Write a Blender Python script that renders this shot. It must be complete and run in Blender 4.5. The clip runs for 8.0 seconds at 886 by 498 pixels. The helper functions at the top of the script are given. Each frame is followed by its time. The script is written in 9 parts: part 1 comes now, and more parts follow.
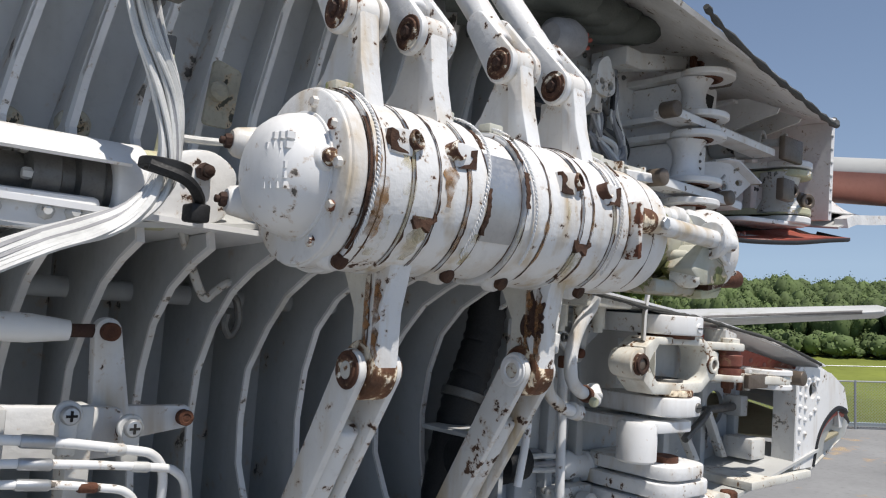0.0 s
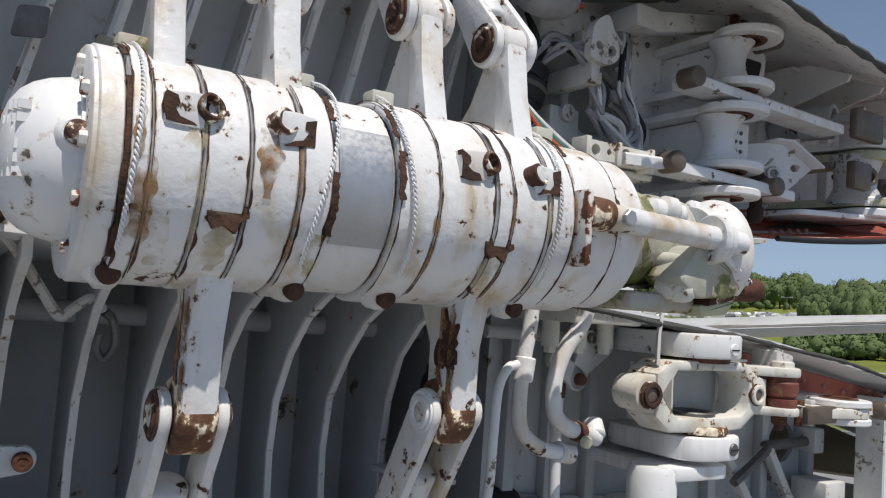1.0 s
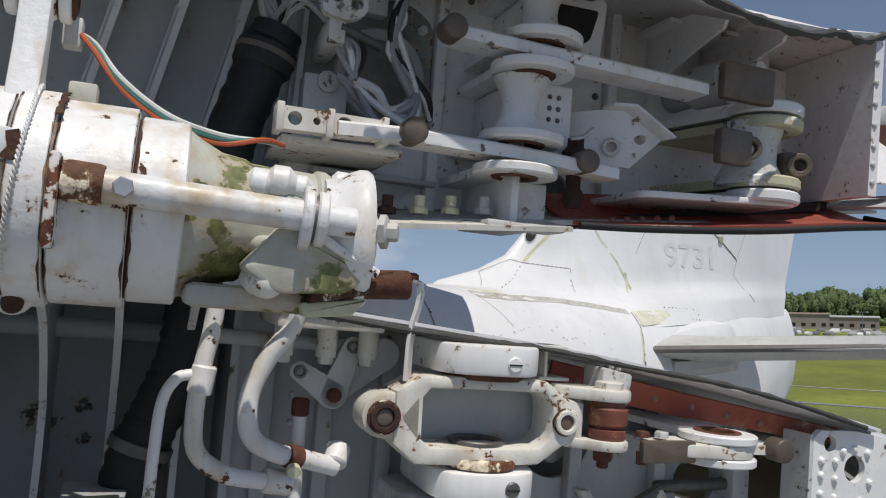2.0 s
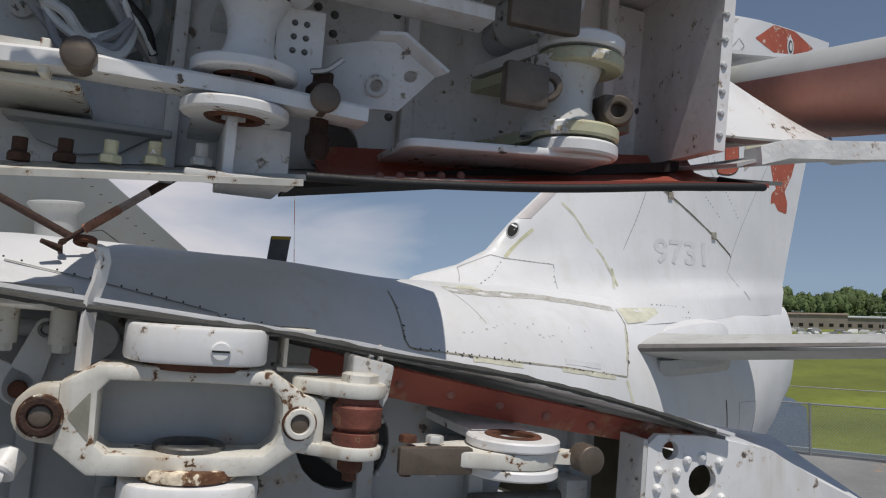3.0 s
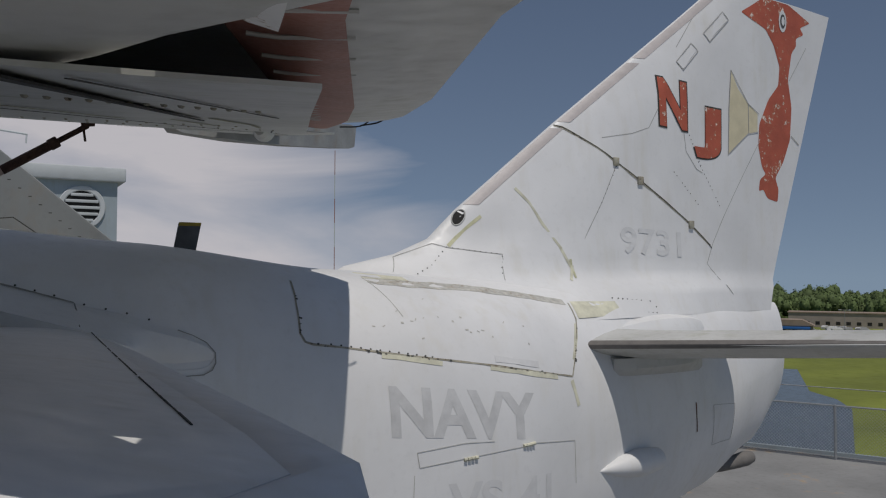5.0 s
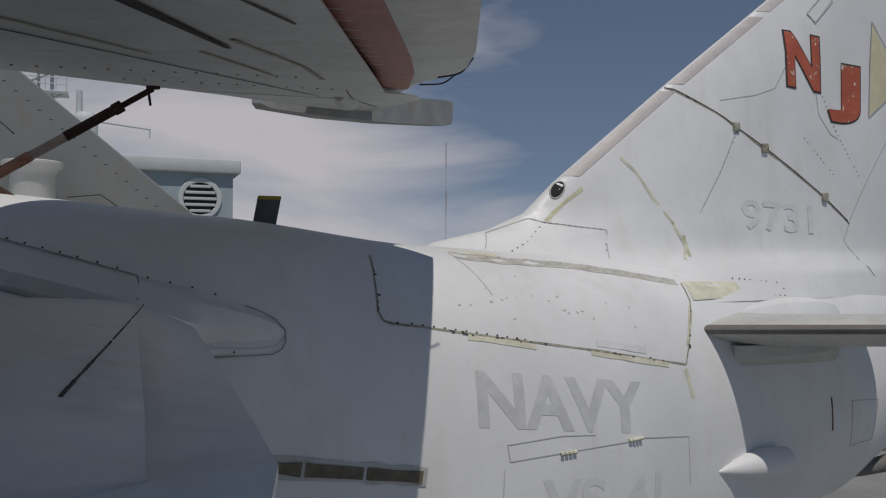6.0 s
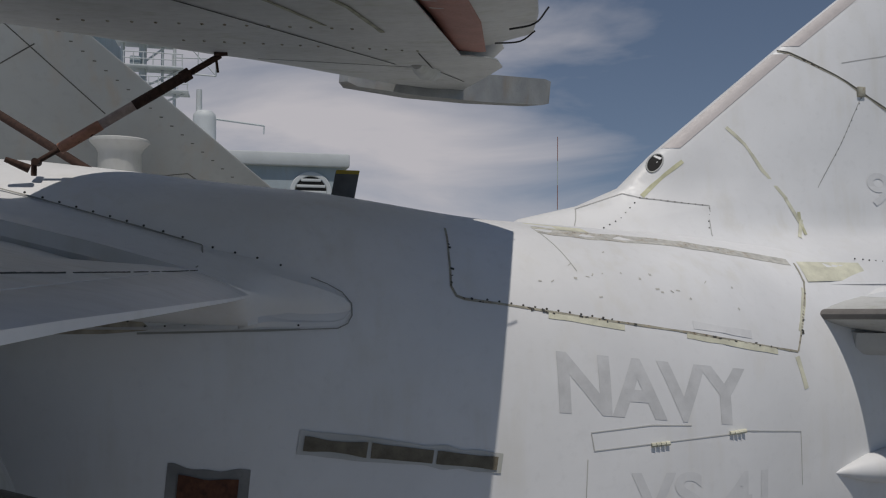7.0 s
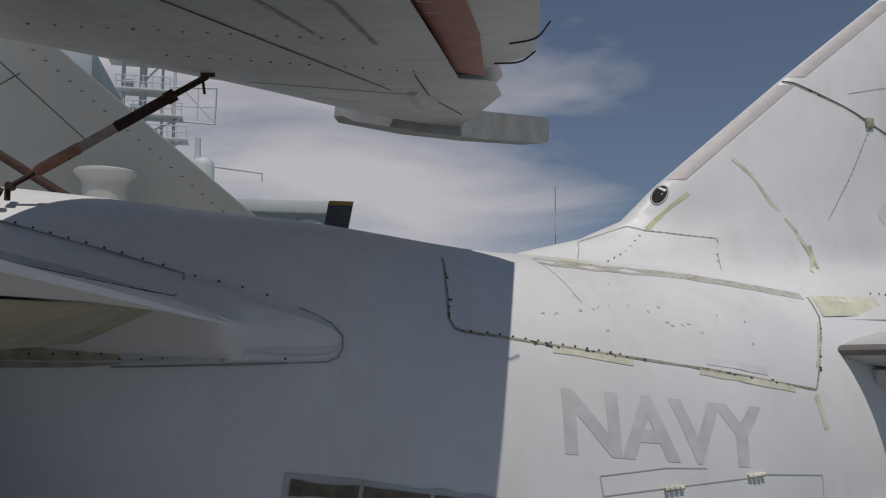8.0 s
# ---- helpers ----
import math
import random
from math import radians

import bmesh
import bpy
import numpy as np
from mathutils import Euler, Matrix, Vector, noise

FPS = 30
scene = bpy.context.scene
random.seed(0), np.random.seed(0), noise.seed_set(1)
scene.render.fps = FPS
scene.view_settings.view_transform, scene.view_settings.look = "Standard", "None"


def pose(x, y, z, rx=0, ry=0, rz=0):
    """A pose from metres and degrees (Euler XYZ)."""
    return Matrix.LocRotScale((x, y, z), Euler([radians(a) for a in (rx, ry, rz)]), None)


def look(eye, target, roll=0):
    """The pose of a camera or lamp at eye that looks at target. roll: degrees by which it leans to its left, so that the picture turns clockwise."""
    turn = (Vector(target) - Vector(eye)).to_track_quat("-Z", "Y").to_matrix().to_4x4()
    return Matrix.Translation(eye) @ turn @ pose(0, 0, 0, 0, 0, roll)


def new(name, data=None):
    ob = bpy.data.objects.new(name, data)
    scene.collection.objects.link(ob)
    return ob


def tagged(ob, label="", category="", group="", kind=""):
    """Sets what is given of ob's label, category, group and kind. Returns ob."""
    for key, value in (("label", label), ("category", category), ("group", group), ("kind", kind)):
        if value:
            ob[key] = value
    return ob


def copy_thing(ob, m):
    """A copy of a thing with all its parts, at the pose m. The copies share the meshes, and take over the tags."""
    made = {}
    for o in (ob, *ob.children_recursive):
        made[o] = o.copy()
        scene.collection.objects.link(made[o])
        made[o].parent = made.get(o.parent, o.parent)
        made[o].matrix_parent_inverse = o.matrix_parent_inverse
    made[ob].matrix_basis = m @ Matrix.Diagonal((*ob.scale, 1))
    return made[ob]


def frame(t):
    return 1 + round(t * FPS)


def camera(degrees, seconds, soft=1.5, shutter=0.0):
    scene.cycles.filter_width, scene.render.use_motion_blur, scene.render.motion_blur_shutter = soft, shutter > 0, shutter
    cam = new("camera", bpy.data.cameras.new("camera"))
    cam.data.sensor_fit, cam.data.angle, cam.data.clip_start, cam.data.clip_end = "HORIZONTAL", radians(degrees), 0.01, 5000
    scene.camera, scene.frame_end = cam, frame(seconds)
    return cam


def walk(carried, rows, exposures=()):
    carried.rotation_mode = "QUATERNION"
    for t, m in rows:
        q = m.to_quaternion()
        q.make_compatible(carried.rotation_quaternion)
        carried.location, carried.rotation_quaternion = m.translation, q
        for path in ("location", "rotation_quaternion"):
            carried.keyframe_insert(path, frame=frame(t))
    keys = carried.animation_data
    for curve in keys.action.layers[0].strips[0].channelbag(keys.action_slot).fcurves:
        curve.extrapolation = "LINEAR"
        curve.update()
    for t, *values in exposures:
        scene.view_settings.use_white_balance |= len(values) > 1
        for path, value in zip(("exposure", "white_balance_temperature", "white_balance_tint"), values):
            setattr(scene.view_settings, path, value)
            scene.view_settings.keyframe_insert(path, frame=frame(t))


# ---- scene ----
cam = camera(58.0, 8.0, 1.15)
PATH = [
    (0, (0.504, 0.062, 4.269), (2.145, 1.206, 4.301), 0.3),
    (0.5, (0.635, 0.06, 4.247), (2.194, 1.311, 4.289), 0.3),
    (1, (0.815, 0.018, 4.274), (2.265, 1.394, 4.315), -0.1),
    (1.5, (1.063, -0.136, 4.251), (2.319, 1.417, 4.336), -0.6),
    (1.7, (1.188, -0.201, 4.253), (2.354, 1.422, 4.337), -0.6),
    (2.8, (1.606, -0.21, 4.229), (2.693, 1.467, 4.297), 0.4),
    (3, (1.685, -0.215, 4.22), (2.772, 1.462, 4.294), 0.1),
    (3.5, (1.953, -0.283, 4.208), (2.999, 1.421, 4.277), 0.0),
    (4, (2.224, -0.306, 4.178), (3.221, 1.427, 4.25), 0.1),
    (4.2, (2.306, -0.327, 4.169), (3.298, 1.408, 4.239), 0.4),
    (5.3, (2.664, -0.132, 4.169), (3.668, 1.596, 4.237), 0.1),
    (5.5, (2.72, -0.047, 4.151), (3.662, 1.717, 4.213), 0.2),
    (6, (2.886, 0.107, 4.079), (3.639, 1.959, 4.124), 0.1),
    (6.5, (3.063, 0.177, 4.010), (3.703, 2.072, 4.047), -0.0),
    (7, (3.13, 0.293, 3.970), (3.62, 2.232, 4.003), 0.3),
    (7.5, (3.164, 0.427, 3.935), (3.658, 2.365, 3.955), 0.6),
    (8, (3.187, 0.494, 3.885), (3.679, 2.427, 4.042), 0.2),
]
# ---- sky, sun ----
EXPOSURES = [(0.0, 0.30), (1.0, 0.10), (1.7, -0.08), (2.8, -0.26), (3.5, -0.42), (4.2, -0.6), (5.3, -0.76), (6.5, -0.78), (8.0, -0.74)]
walk(cam, [(t, look(eye, target, roll)) for t, eye, target, roll in PATH], EXPOSURES)

SUN_DIR = Vector((-0.05, -0.40, 0.91)).normalized()   # from the scene towards the sun
world = bpy.data.worlds.new("sky")
scene.world = world
world.use_nodes = True
wn, wl = world.node_tree.nodes, world.node_tree.links
wn.clear()
w_out = wn.new("ShaderNodeOutputWorld")
w_bg = wn.new("ShaderNodeBackground")
w_sky = wn.new("ShaderNodeTexSky")
w_sky.sky_type = "NISHITA"
w_sky.sun_disc = False
w_sky.sun_elevation = math.asin(SUN_DIR.z)
w_sky.sun_rotation = math.atan2(SUN_DIR.x, SUN_DIR.y)
w_sky.altitude = 3500.0
w_sky.air_density, w_sky.dust_density, w_sky.ozone_density = 1.0, 0.0, 2.5
w_bg.inputs["Strength"].default_value = 0.105
# clouds: stretched noise on the sky's direction, thicker towards the aircraft's nose side
w_tc = wn.new("ShaderNodeTexCoord")
w_sep, w_com = wn.new("ShaderNodeSeparateXYZ"), wn.new("ShaderNodeCombineXYZ")
w_low, w_lift = wn.new("ShaderNodeMath"), wn.new("ShaderNodeMath")
w_low.operation, w_lift.operation = "MAXIMUM", "MULTIPLY_ADD"
w_low.inputs[1].default_value, w_lift.inputs[1].default_value, w_lift.inputs[2].default_value = 0.0, 0.60, 0.12
wl.new(w_tc.outputs["Generated"], w_sep.inputs["Vector"])
wl.new(w_sep.outputs["Z"], w_low.inputs[0])
wl.new(w_low.outputs["Value"], w_lift.inputs[0])
wl.new(w_sep.outputs["X"], w_com.inputs["X"])
wl.new(w_sep.outputs["Y"], w_com.inputs["Y"])
wl.new(w_lift.outputs["Value"], w_com.inputs["Z"])
wl.new(w_com.outputs["Vector"], w_sky.inputs["Vector"])
w_map = wn.new("ShaderNodeMapping")
w_map.inputs["Scale"].default_value = (1.0, 1.0, 4.2)
w_map.inputs["Location"].default_value = (0.35, 0.2, 0.1)
w_noise = wn.new("ShaderNodeTexNoise")
w_noise.inputs["Scale"].default_value = 2.6
w_noise.inputs["Detail"].default_value = 9.0
w_noise.inputs["Roughness"].default_value = 0.52
w_noise.inputs["Distortion"].default_value = 0.35
w_dir = wn.new("ShaderNodeVectorMath")
w_dir.operation = "DOT_PRODUCT"
w_dir.inputs[1].default_value = (-0.17, 0.98, -0.10)
w_mask = wn.new("ShaderNodeMapRange")
w_mask.inputs["From Min"].default_value, w_mask.inputs["From Max"].default_value = 0.68, 0.90
w_mask.inputs["To Min"].default_value, w_mask.inputs["To Max"].default_value = -0.36, 0.19
w_add = wn.new("ShaderNodeMath")
w_add.operation = "ADD"
w_ramp = wn.new("ShaderNodeValToRGB")
w_ramp.color_ramp.elements[0].position, w_ramp.color_ramp.elements[1].position = 0.36, 0.78
w_mix = wn.new("ShaderNodeMixRGB")
w_mix.inputs["Color2"].default_value = (8.3, 7.9, 8.2, 1)
w_ramp.color_ramp.elements[1].color = (0.88, 0.88, 0.88, 1)
w_tint = wn.new("ShaderNodeMixRGB")
w_tint.blend_type = "MULTIPLY"
w_tint.inputs["Fac"].default_value = 1.0
w_tint.inputs["Color2"].default_value = (1.29, 1.07, 0.90, 1)
wl.new(w_tc.outputs["Generated"], w_map.inputs["Vector"])
wl.new(w_map.outputs["Vector"], w_noise.inputs["Vector"])
wl.new(w_tc.outputs["Generated"], w_dir.inputs[0])
wl.new(w_dir.outputs["Value"], w_mask.inputs["Value"])
wl.new(w_noise.outputs["Fac"], w_add.inputs[0])
wl.new(w_mask.outputs["Result"], w_add.inputs[1])
wl.new(w_add.outputs["Value"], w_ramp.inputs["Fac"])
wl.new(w_ramp.outputs["Color"], w_mix.inputs["Fac"])
wl.new(w_sky.outputs["Color"], w_tint.inputs["Color1"])
wl.new(w_tint.outputs["Color"], w_mix.inputs["Color1"])
wl.new(w_mix.outputs["Color"], w_bg.inputs["Color"])
wl.new(w_bg.outputs["Background"], w_out.inputs["Surface"])

sun = new("sun", bpy.data.lights.new("sun", "SUN"))
sun.data.energy, sun.data.angle, sun.data.color = 3.9, radians(0.55), (1.0, 0.94, 0.87)
sun.matrix_world = look(SUN_DIR * 60, (0, 0, 0))


# ---- materials ----
def surface(name, base, rough=0.5, metal=0.0, vary=0.12, scale=5.0, bump=0.08, bump_scale=60.0,
            chips=0.0, chip_colour=(0.11, 0.038, 0.018), chip_scale=22.0, streak=0.0,
            streak_colour=(0.33, 0.22, 0.10), per_island=0.0, streak_scale=9.0):
    """Paint or raw material: base colour with large and small variation, chipped spots, run-down stains and fine relief."""
    m = bpy.data.materials.new(name)
    m.use_nodes = True
    n, l = m.node_tree.nodes, m.node_tree.links
    bsdf = n["Principled BSDF"]
    geo = n.new("ShaderNodeNewGeometry")

    def noisy(sc, detail=5.0, stretch=None, rough_=0.55):
        t = n.new("ShaderNodeTexNoise")
        t.inputs["Scale"].default_value, t.inputs["Detail"].default_value = sc, detail
        t.inputs["Roughness"].default_value = rough_
        if stretch:
            mp = n.new("ShaderNodeMapping")
            mp.inputs["Scale"].default_value = stretch
            l.new(geo.outputs["Position"], mp.inputs["Vector"])
            l.new(mp.outputs["Vector"], t.inputs["Vector"])
        else:
            l.new(geo.outputs["Position"], t.inputs["Vector"])
        return t.outputs["Fac"]

    def step(value, low, high, to=(0.0, 1.0)):
        r = n.new("ShaderNodeMapRange")
        r.inputs["From Min"].default_value, r.inputs["From Max"].default_value = low, high
        r.inputs["To Min"].default_value, r.inputs["To Max"].default_value = to
        l.new(value, r.inputs["Value"])
        return r.outputs["Result"]

    def mixed(fac, one, two):
        x = n.new("ShaderNodeMixRGB")
        l.new(fac, x.inputs["Fac"])
        for sock, val in (("Color1", one), ("Color2", two)):
            if isinstance(val, tuple):
                x.inputs[sock].default_value = (*val, 1)
            else:
                l.new(val, x.inputs[sock])
        return x.outputs["Color"]

    dark = tuple(c * (1 - vary) * 0.97 for c in base)
    light = tuple(min(1.0, c * (1 + vary * 0.5)) for c in base)
    colour = mixed(step(noisy(scale), 0.3, 0.7), dark, light)
    grain = noisy(scale * 14, 3.0)
    colour = mixed(step(grain, 0.56, 0.75, (0.0, vary * 1.6)), colour, tuple(c * 0.6 for c in base))
    if streak:
        s = noisy(streak_scale, 4.0, (1.0, 1.0, 0.14))
        big = step(noisy(streak_scale * 0.26, 2.0), 0.42, 0.62)
        mul = n.new("ShaderNodeMath")
        mul.operation = "MULTIPLY"
        l.new(step(s, 0.48, 0.70, (0.0, streak)), mul.inputs[0])
        l.new(big, mul.inputs[1])
        colour = mixed(mul.outputs["Value"], colour, streak_colour)
    rough_out = step(grain, 0.3, 0.7, (max(0.02, rough - 0.08), min(1.0, rough + 0.12)))
    if chips:
        patch = noisy(chip_scale * 0.28, 2.0)
        fine = noisy(chip_scale, 6.0, None, 0.62)
        add = n.new("ShaderNodeMath")
        add.operation = "ADD"
        l.new(step(patch, 0.3, 0.75, (-0.16, 0.12)), add.inputs[0])
        l.new(fine, add.inputs[1])
        edge = 0.66 - 0.12 * chips
        halo = step(add.outputs["Value"], edge - 0.07, edge, (0.0, 0.45))
        colour = mixed(halo, colour, (0.42, 0.28, 0.15))
        core = step(add.outputs["Value"], edge, edge + 0.02)
        rust = mixed(step(noisy(70.0, 3.0), 0.35, 0.65), tuple(c * 0.55 for c in chip_colour), tuple(min(1, c * 1.6) for c in chip_colour))
        colour = mixed(core, colour, rust)
        hi = n.new("ShaderNodeMixRGB")
        hi.inputs["Color2"].default_value = (0.85, 0.85, 0.85, 1)
        l.new(core, hi.inputs["Fac"])
        l.new(rough_out, hi.inputs["Color1"])
        rough_out = hi.outputs["Color"]
    if per_island:
        hsv = n.new("ShaderNodeHueSaturation")
        l.new(step(geo.outputs["Random Per Island"], 0.0, 1.0, (1 - per_island, 1 + per_island)), hsv.inputs["Value"])
        l.new(colour, hsv.inputs["Color"])
        colour = hsv.outputs["Color"]
    b = n.new("ShaderNodeBump")
    b.inputs["Strength"].default_value, b.inputs["Distance"].default_value = bump, 0.004
    relief = n.new("ShaderNodeMath")
    relief.operation = "MULTIPLY_ADD"
    l.new(noisy(bump_scale * 0.22, 2.0), relief.inputs[0])
    relief.inputs[1].default_value = 1.6
    l.new(noisy(bump_scale, 4.0), relief.inputs[2])
    l.new(relief.outputs["Value"], b.inputs["Height"])
    l.new(b.outputs["Normal"], bsdf.inputs["Normal"])
    l.new(colour, bsdf.inputs["Base Color"])
    l.new(rough_out, bsdf.inputs["Roughness"])
    bsdf.inputs["Metallic"].default_value = metal
    return m


M_WHITE = surface("white_chipped_paint", (0.78, 0.78, 0.77), 0.42, chips=0.16, chip_scale=85, streak=0.8, streak_scale=30, streak_colour=(0.46, 0.33, 0.15), bump=0.20, bump_scale=110, vary=0.13, chip_colour=(0.06, 0.03, 0.018))
M_WHITE_RUSTY = surface("white_paint_much_rust", (0.74, 0.72, 0.68), 0.5, chips=1.0, chip_scale=75, streak=0.8, streak_scale=34, bump=0.22, vary=0.14)
M_WHITE_CLEAN = surface("white_gloss_paint", (0.80, 0.80, 0.79), 0.38, chips=0.05, chip_scale=80, chip_colour=(0.15, 0.13, 0.11), streak=0.5, streak_scale=26, vary=0.08)
M_MOSSY = surface("mossy_white_paint", (0.50, 0.50, 0.43), 0.65, chips=1.15, chip_colour=(0.16, 0.17, 0.07), chip_scale=14, streak=0.7, streak_colour=(0.22, 0.22, 0.08), bump=0.3, vary=0.2)
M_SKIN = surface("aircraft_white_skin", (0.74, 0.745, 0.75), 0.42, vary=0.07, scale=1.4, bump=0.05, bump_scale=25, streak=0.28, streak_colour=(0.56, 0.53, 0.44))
# darker grey than the white skin, with stronger olive streaks; mostly for undersides
M_SKIN_UNDER = surface("aircraft_darker_grey_streaked_skin", (0.52, 0.525, 0.51), 0.5, vary=0.14, scale=1.6, bump=0.06, streak=0.4, streak_colour=(0.26, 0.27, 0.16))
M_GREY = surface("grey_interior_paint", (0.46, 0.475, 0.48), 0.55, vary=0.12, scale=6, bump=0.08, chips=0.02, chip_colour=(0.10, 0.09, 0.08), streak=0.35, streak_colour=(0.25, 0.23, 0.18))
M_GREY_EDGE = surface("worn_grey_edge", (0.60, 0.60, 0.58), 0.5, vary=0.15, scale=9, chips=0.38, chip_colour=(0.16, 0.16, 0.15), chip_scale=95, streak=0.4, streak_scale=24, bump=0.15)
# pale bay paint, its base raised further to make up for weak bounce light
M_BAY = surface("pale_warm_grey_bay_paint_bounce_lifted", (0.79, 0.78, 0.765), 0.5, vary=0.18, scale=7, bump=0.1, streak=0.45, streak_scale=14, streak_colour=(0.36, 0.33, 0.26), chips=0.05, chip_scale=90, chip_colour=(0.2, 0.18, 0.15))
M_PRIMER = surface("red_primer", (0.36, 0.085, 0.055), 0.5, vary=0.22, scale=7, bump=0.08, chips=0.25, chip_colour=(0.5, 0.3, 0.25), chip_scale=18)
M_PRIMER_PALE = surface("faded_red_paint", (0.36, 0.16, 0.125), 0.6, vary=0.15, scale=8, bump=0.08)
M_RUST = surface("rust", (0.115, 0.044, 0.023), 0.85, vary=0.5, scale=40, bump=0.5, bump_scale=150)
M_EYE_CREAM = surface("rust_with_cream_paint_left", (0.14, 0.060, 0.027), 0.75, vary=0.5, scale=45, bump=0.45, bump_scale=130, chips=1.5, chip_colour=(0.62, 0.53, 0.40), chip_scale=70, streak=0.6, streak_scale=60, streak_colour=(0.10, 0.04, 0.02))
M_EYE = surface("rusty_eye_flaked_paint", (0.085, 0.036, 0.020), 0.8, vary=0.5, scale=45, bump=0.5, bump_scale=140, chips=0.75, chip_colour=(0.62, 0.58, 0.50), chip_scale=95)
M_RUST_DARK = surface("dark_rust", (0.05, 0.024, 0.016), 0.85, vary=0.5, scale=50, bump=0.5, bump_scale=160)
M_SEAM = surface("dirty_seam_and_pocket_shade", (0.36, 0.345, 0.28), 0.8, vary=0.4, scale=14, bump=0.3, chips=0.6, chip_colour=(0.05, 0.05, 0.04), chip_scale=45)
M_SEAM_PALE = surface("pale_olive_sealant", (0.64, 0.63, 0.50), 0.7, vary=0.25, scale=9, bump=0.2)
M_LINE = surface("dark_panel_gap", (0.06, 0.06, 0.055), 0.8, vary=0.3, scale=10, bump=0.1)
M_ALU = surface("dull_bare_aluminium", (0.48, 0.49, 0.50), 0.42, metal=0.75, vary=0.15, scale=16, bump=0.1)
M_STEEL = surface("dark_weathered_steel", (0.17, 0.165, 0.155), 0.5, metal=0.6, vary=0.3, scale=30, bump=0.15)
M_BRONZE = surface("dull_bronze", (0.17, 0.135, 0.105), 0.45, metal=0.35, vary=0.3, scale=20, bump=0.15)
M_YELLOW = surface("yellow_zinc_primer", (0.56, 0.55, 0.37), 0.5, vary=0.2, scale=14, chips=0.5, chip_colour=(0.65, 0.65, 0.6), chip_scale=30)
M_CREAM = surface("cream_flaking_paint", (0.70, 0.685, 0.62), 0.5, vary=0.15, scale=18, chips=0.35, chip_scale=90, chip_colour=(0.13, 0.07, 0.035), streak=0.6, streak_scale=26, bump=0.15)
M_BLACK = surface("black_rubber", (0.010, 0.010, 0.011), 0.6, vary=0.3, scale=25, bump=0.2)
# near-black that stands in for shade inside openings, bores and slots
M_DARK = surface("dark_recess_shade", (0.022, 0.021, 0.02), 0.9, vary=0.3, scale=10)
M_CABLE = surface("white_cable_sleeve", (0.66, 0.66, 0.64), 0.55, vary=0.2, scale=30, bump=0.2)
M_CABLE_GREY = surface("grey_cable_sleeve", (0.30, 0.30, 0.31), 0.55, vary=0.25, scale=30, bump=0.2)
M_ORANGE = surface("orange_wire", (0.50, 0.11, 0.04), 0.5)
M_TEAL = surface("green_wire", (0.05, 0.19, 0.16), 0.5)
M_MARK_GREY = surface("faded_grey_lettering", (0.585, 0.59, 0.595), 0.5, vary=0.12, scale=12)
M_MARK_PALE = surface("very_faded_lettering", (0.665, 0.67, 0.675), 0.5, vary=0.06, scale=12)
M_MARK_RED = surface("faded_red_marking", (0.45, 0.105, 0.06), 0.55, vary=0.16, scale=6, chips=0.25, chip_colour=(0.6, 0.5, 0.45))
M_MARK_YELLOW = surface("pale_yellow_marking", (0.66, 0.60, 0.42), 0.55, vary=0.1, scale=8)
M_DEICE = surface("dark_leading_edge_boot", (0.16, 0.15, 0.14), 0.6, vary=0.2, scale=12)
M_DECK = surface("grey_deck_coating", (0.25, 0.25, 0.246), 0.85, vary=0.2, scale=0.6, bump=0.2, bump_scale=120, chips=0.12, chip_colour=(0.35, 0.27, 0.17), chip_scale=1.5)
M_SHIP = surface("ship_grey_paint", (0.36, 0.42, 0.45), 0.55, vary=0.1, scale=1.2, streak=0.3, streak_colour=(0.3, 0.27, 0.22))
M_SHIP_PALE = surface("pale_ship_paint", (0.56, 0.59, 0.60), 0.55, vary=0.08, scale=1.5)
M_GALV = surface("galvanised_wire", (0.40, 0.41, 0.42), 0.45, metal=0.6, vary=0.15, scale=20)
M_MARSH = surface("marsh_grass", (0.185, 0.215, 0.03), 0.9, vary=0.4, scale=0.035, bump=0.3, bump_scale=2)
M_WATER = surface("still_grey_water", (0.10, 0.115, 0.12), 0.14, vary=0.1, scale=0.05, bump=0.25, bump_scale=1.5)
M_LEAF = surface("woodland_leaves", (0.10, 0.145, 0.045), 0.8, vary=0.35, scale=0.09, per_island=0.18)
M_TRUNK = surface("bark", (0.12, 0.09, 0.065), 0.9, vary=0.3, scale=2)
M_ROOF_TAN = surface("tan_roof", (0.30, 0.23, 0.18), 0.8, vary=0.15, scale=0.3)
M_WALL_TAN = surface("tan_wall", (0.34, 0.29, 0.26), 0.8, vary=0.12, scale=0.3)
M_BLUE = surface("blue_awning", (0.02, 0.13, 0.42), 0.6, vary=0.1, scale=1)
M_CARS = surface("far_car_paint", (0.5, 0.5, 0.5), 0.3, per_island=0.8)


# ---- building helpers ----
def soft_shade(bm, degrees=38):
    bm.normal_update()
    limit = radians(degrees)
    for f in bm.faces:
        f.smooth = True
    for e in bm.edges:
        e.smooth = len(e.link_faces) == 2 and e.calc_face_angle(0) < limit


def link(name, bm, material, m=None):
    soft_shade(bm)
    me = bpy.data.meshes.new(name)
    bm.to_mesh(me)
    bm.free()
    me.materials.append(material)
    ob = new(name, me)
    if m is not None:
        ob.matrix_world = m
    return ob


def thing(name, label, category, m=None, group="", kind=""):
    ob = new(name)
    ob.empty_display_size = 0.1
    if m is not None:
        ob.matrix_world = m
    return tagged(ob, label, category, group, kind)


def part(name, bm, material, parent, label=""):
    ob = link(name, bm, material)
    ob.parent = parent
    return tagged(ob, label) if label else ob


def B():
    return bmesh.new()


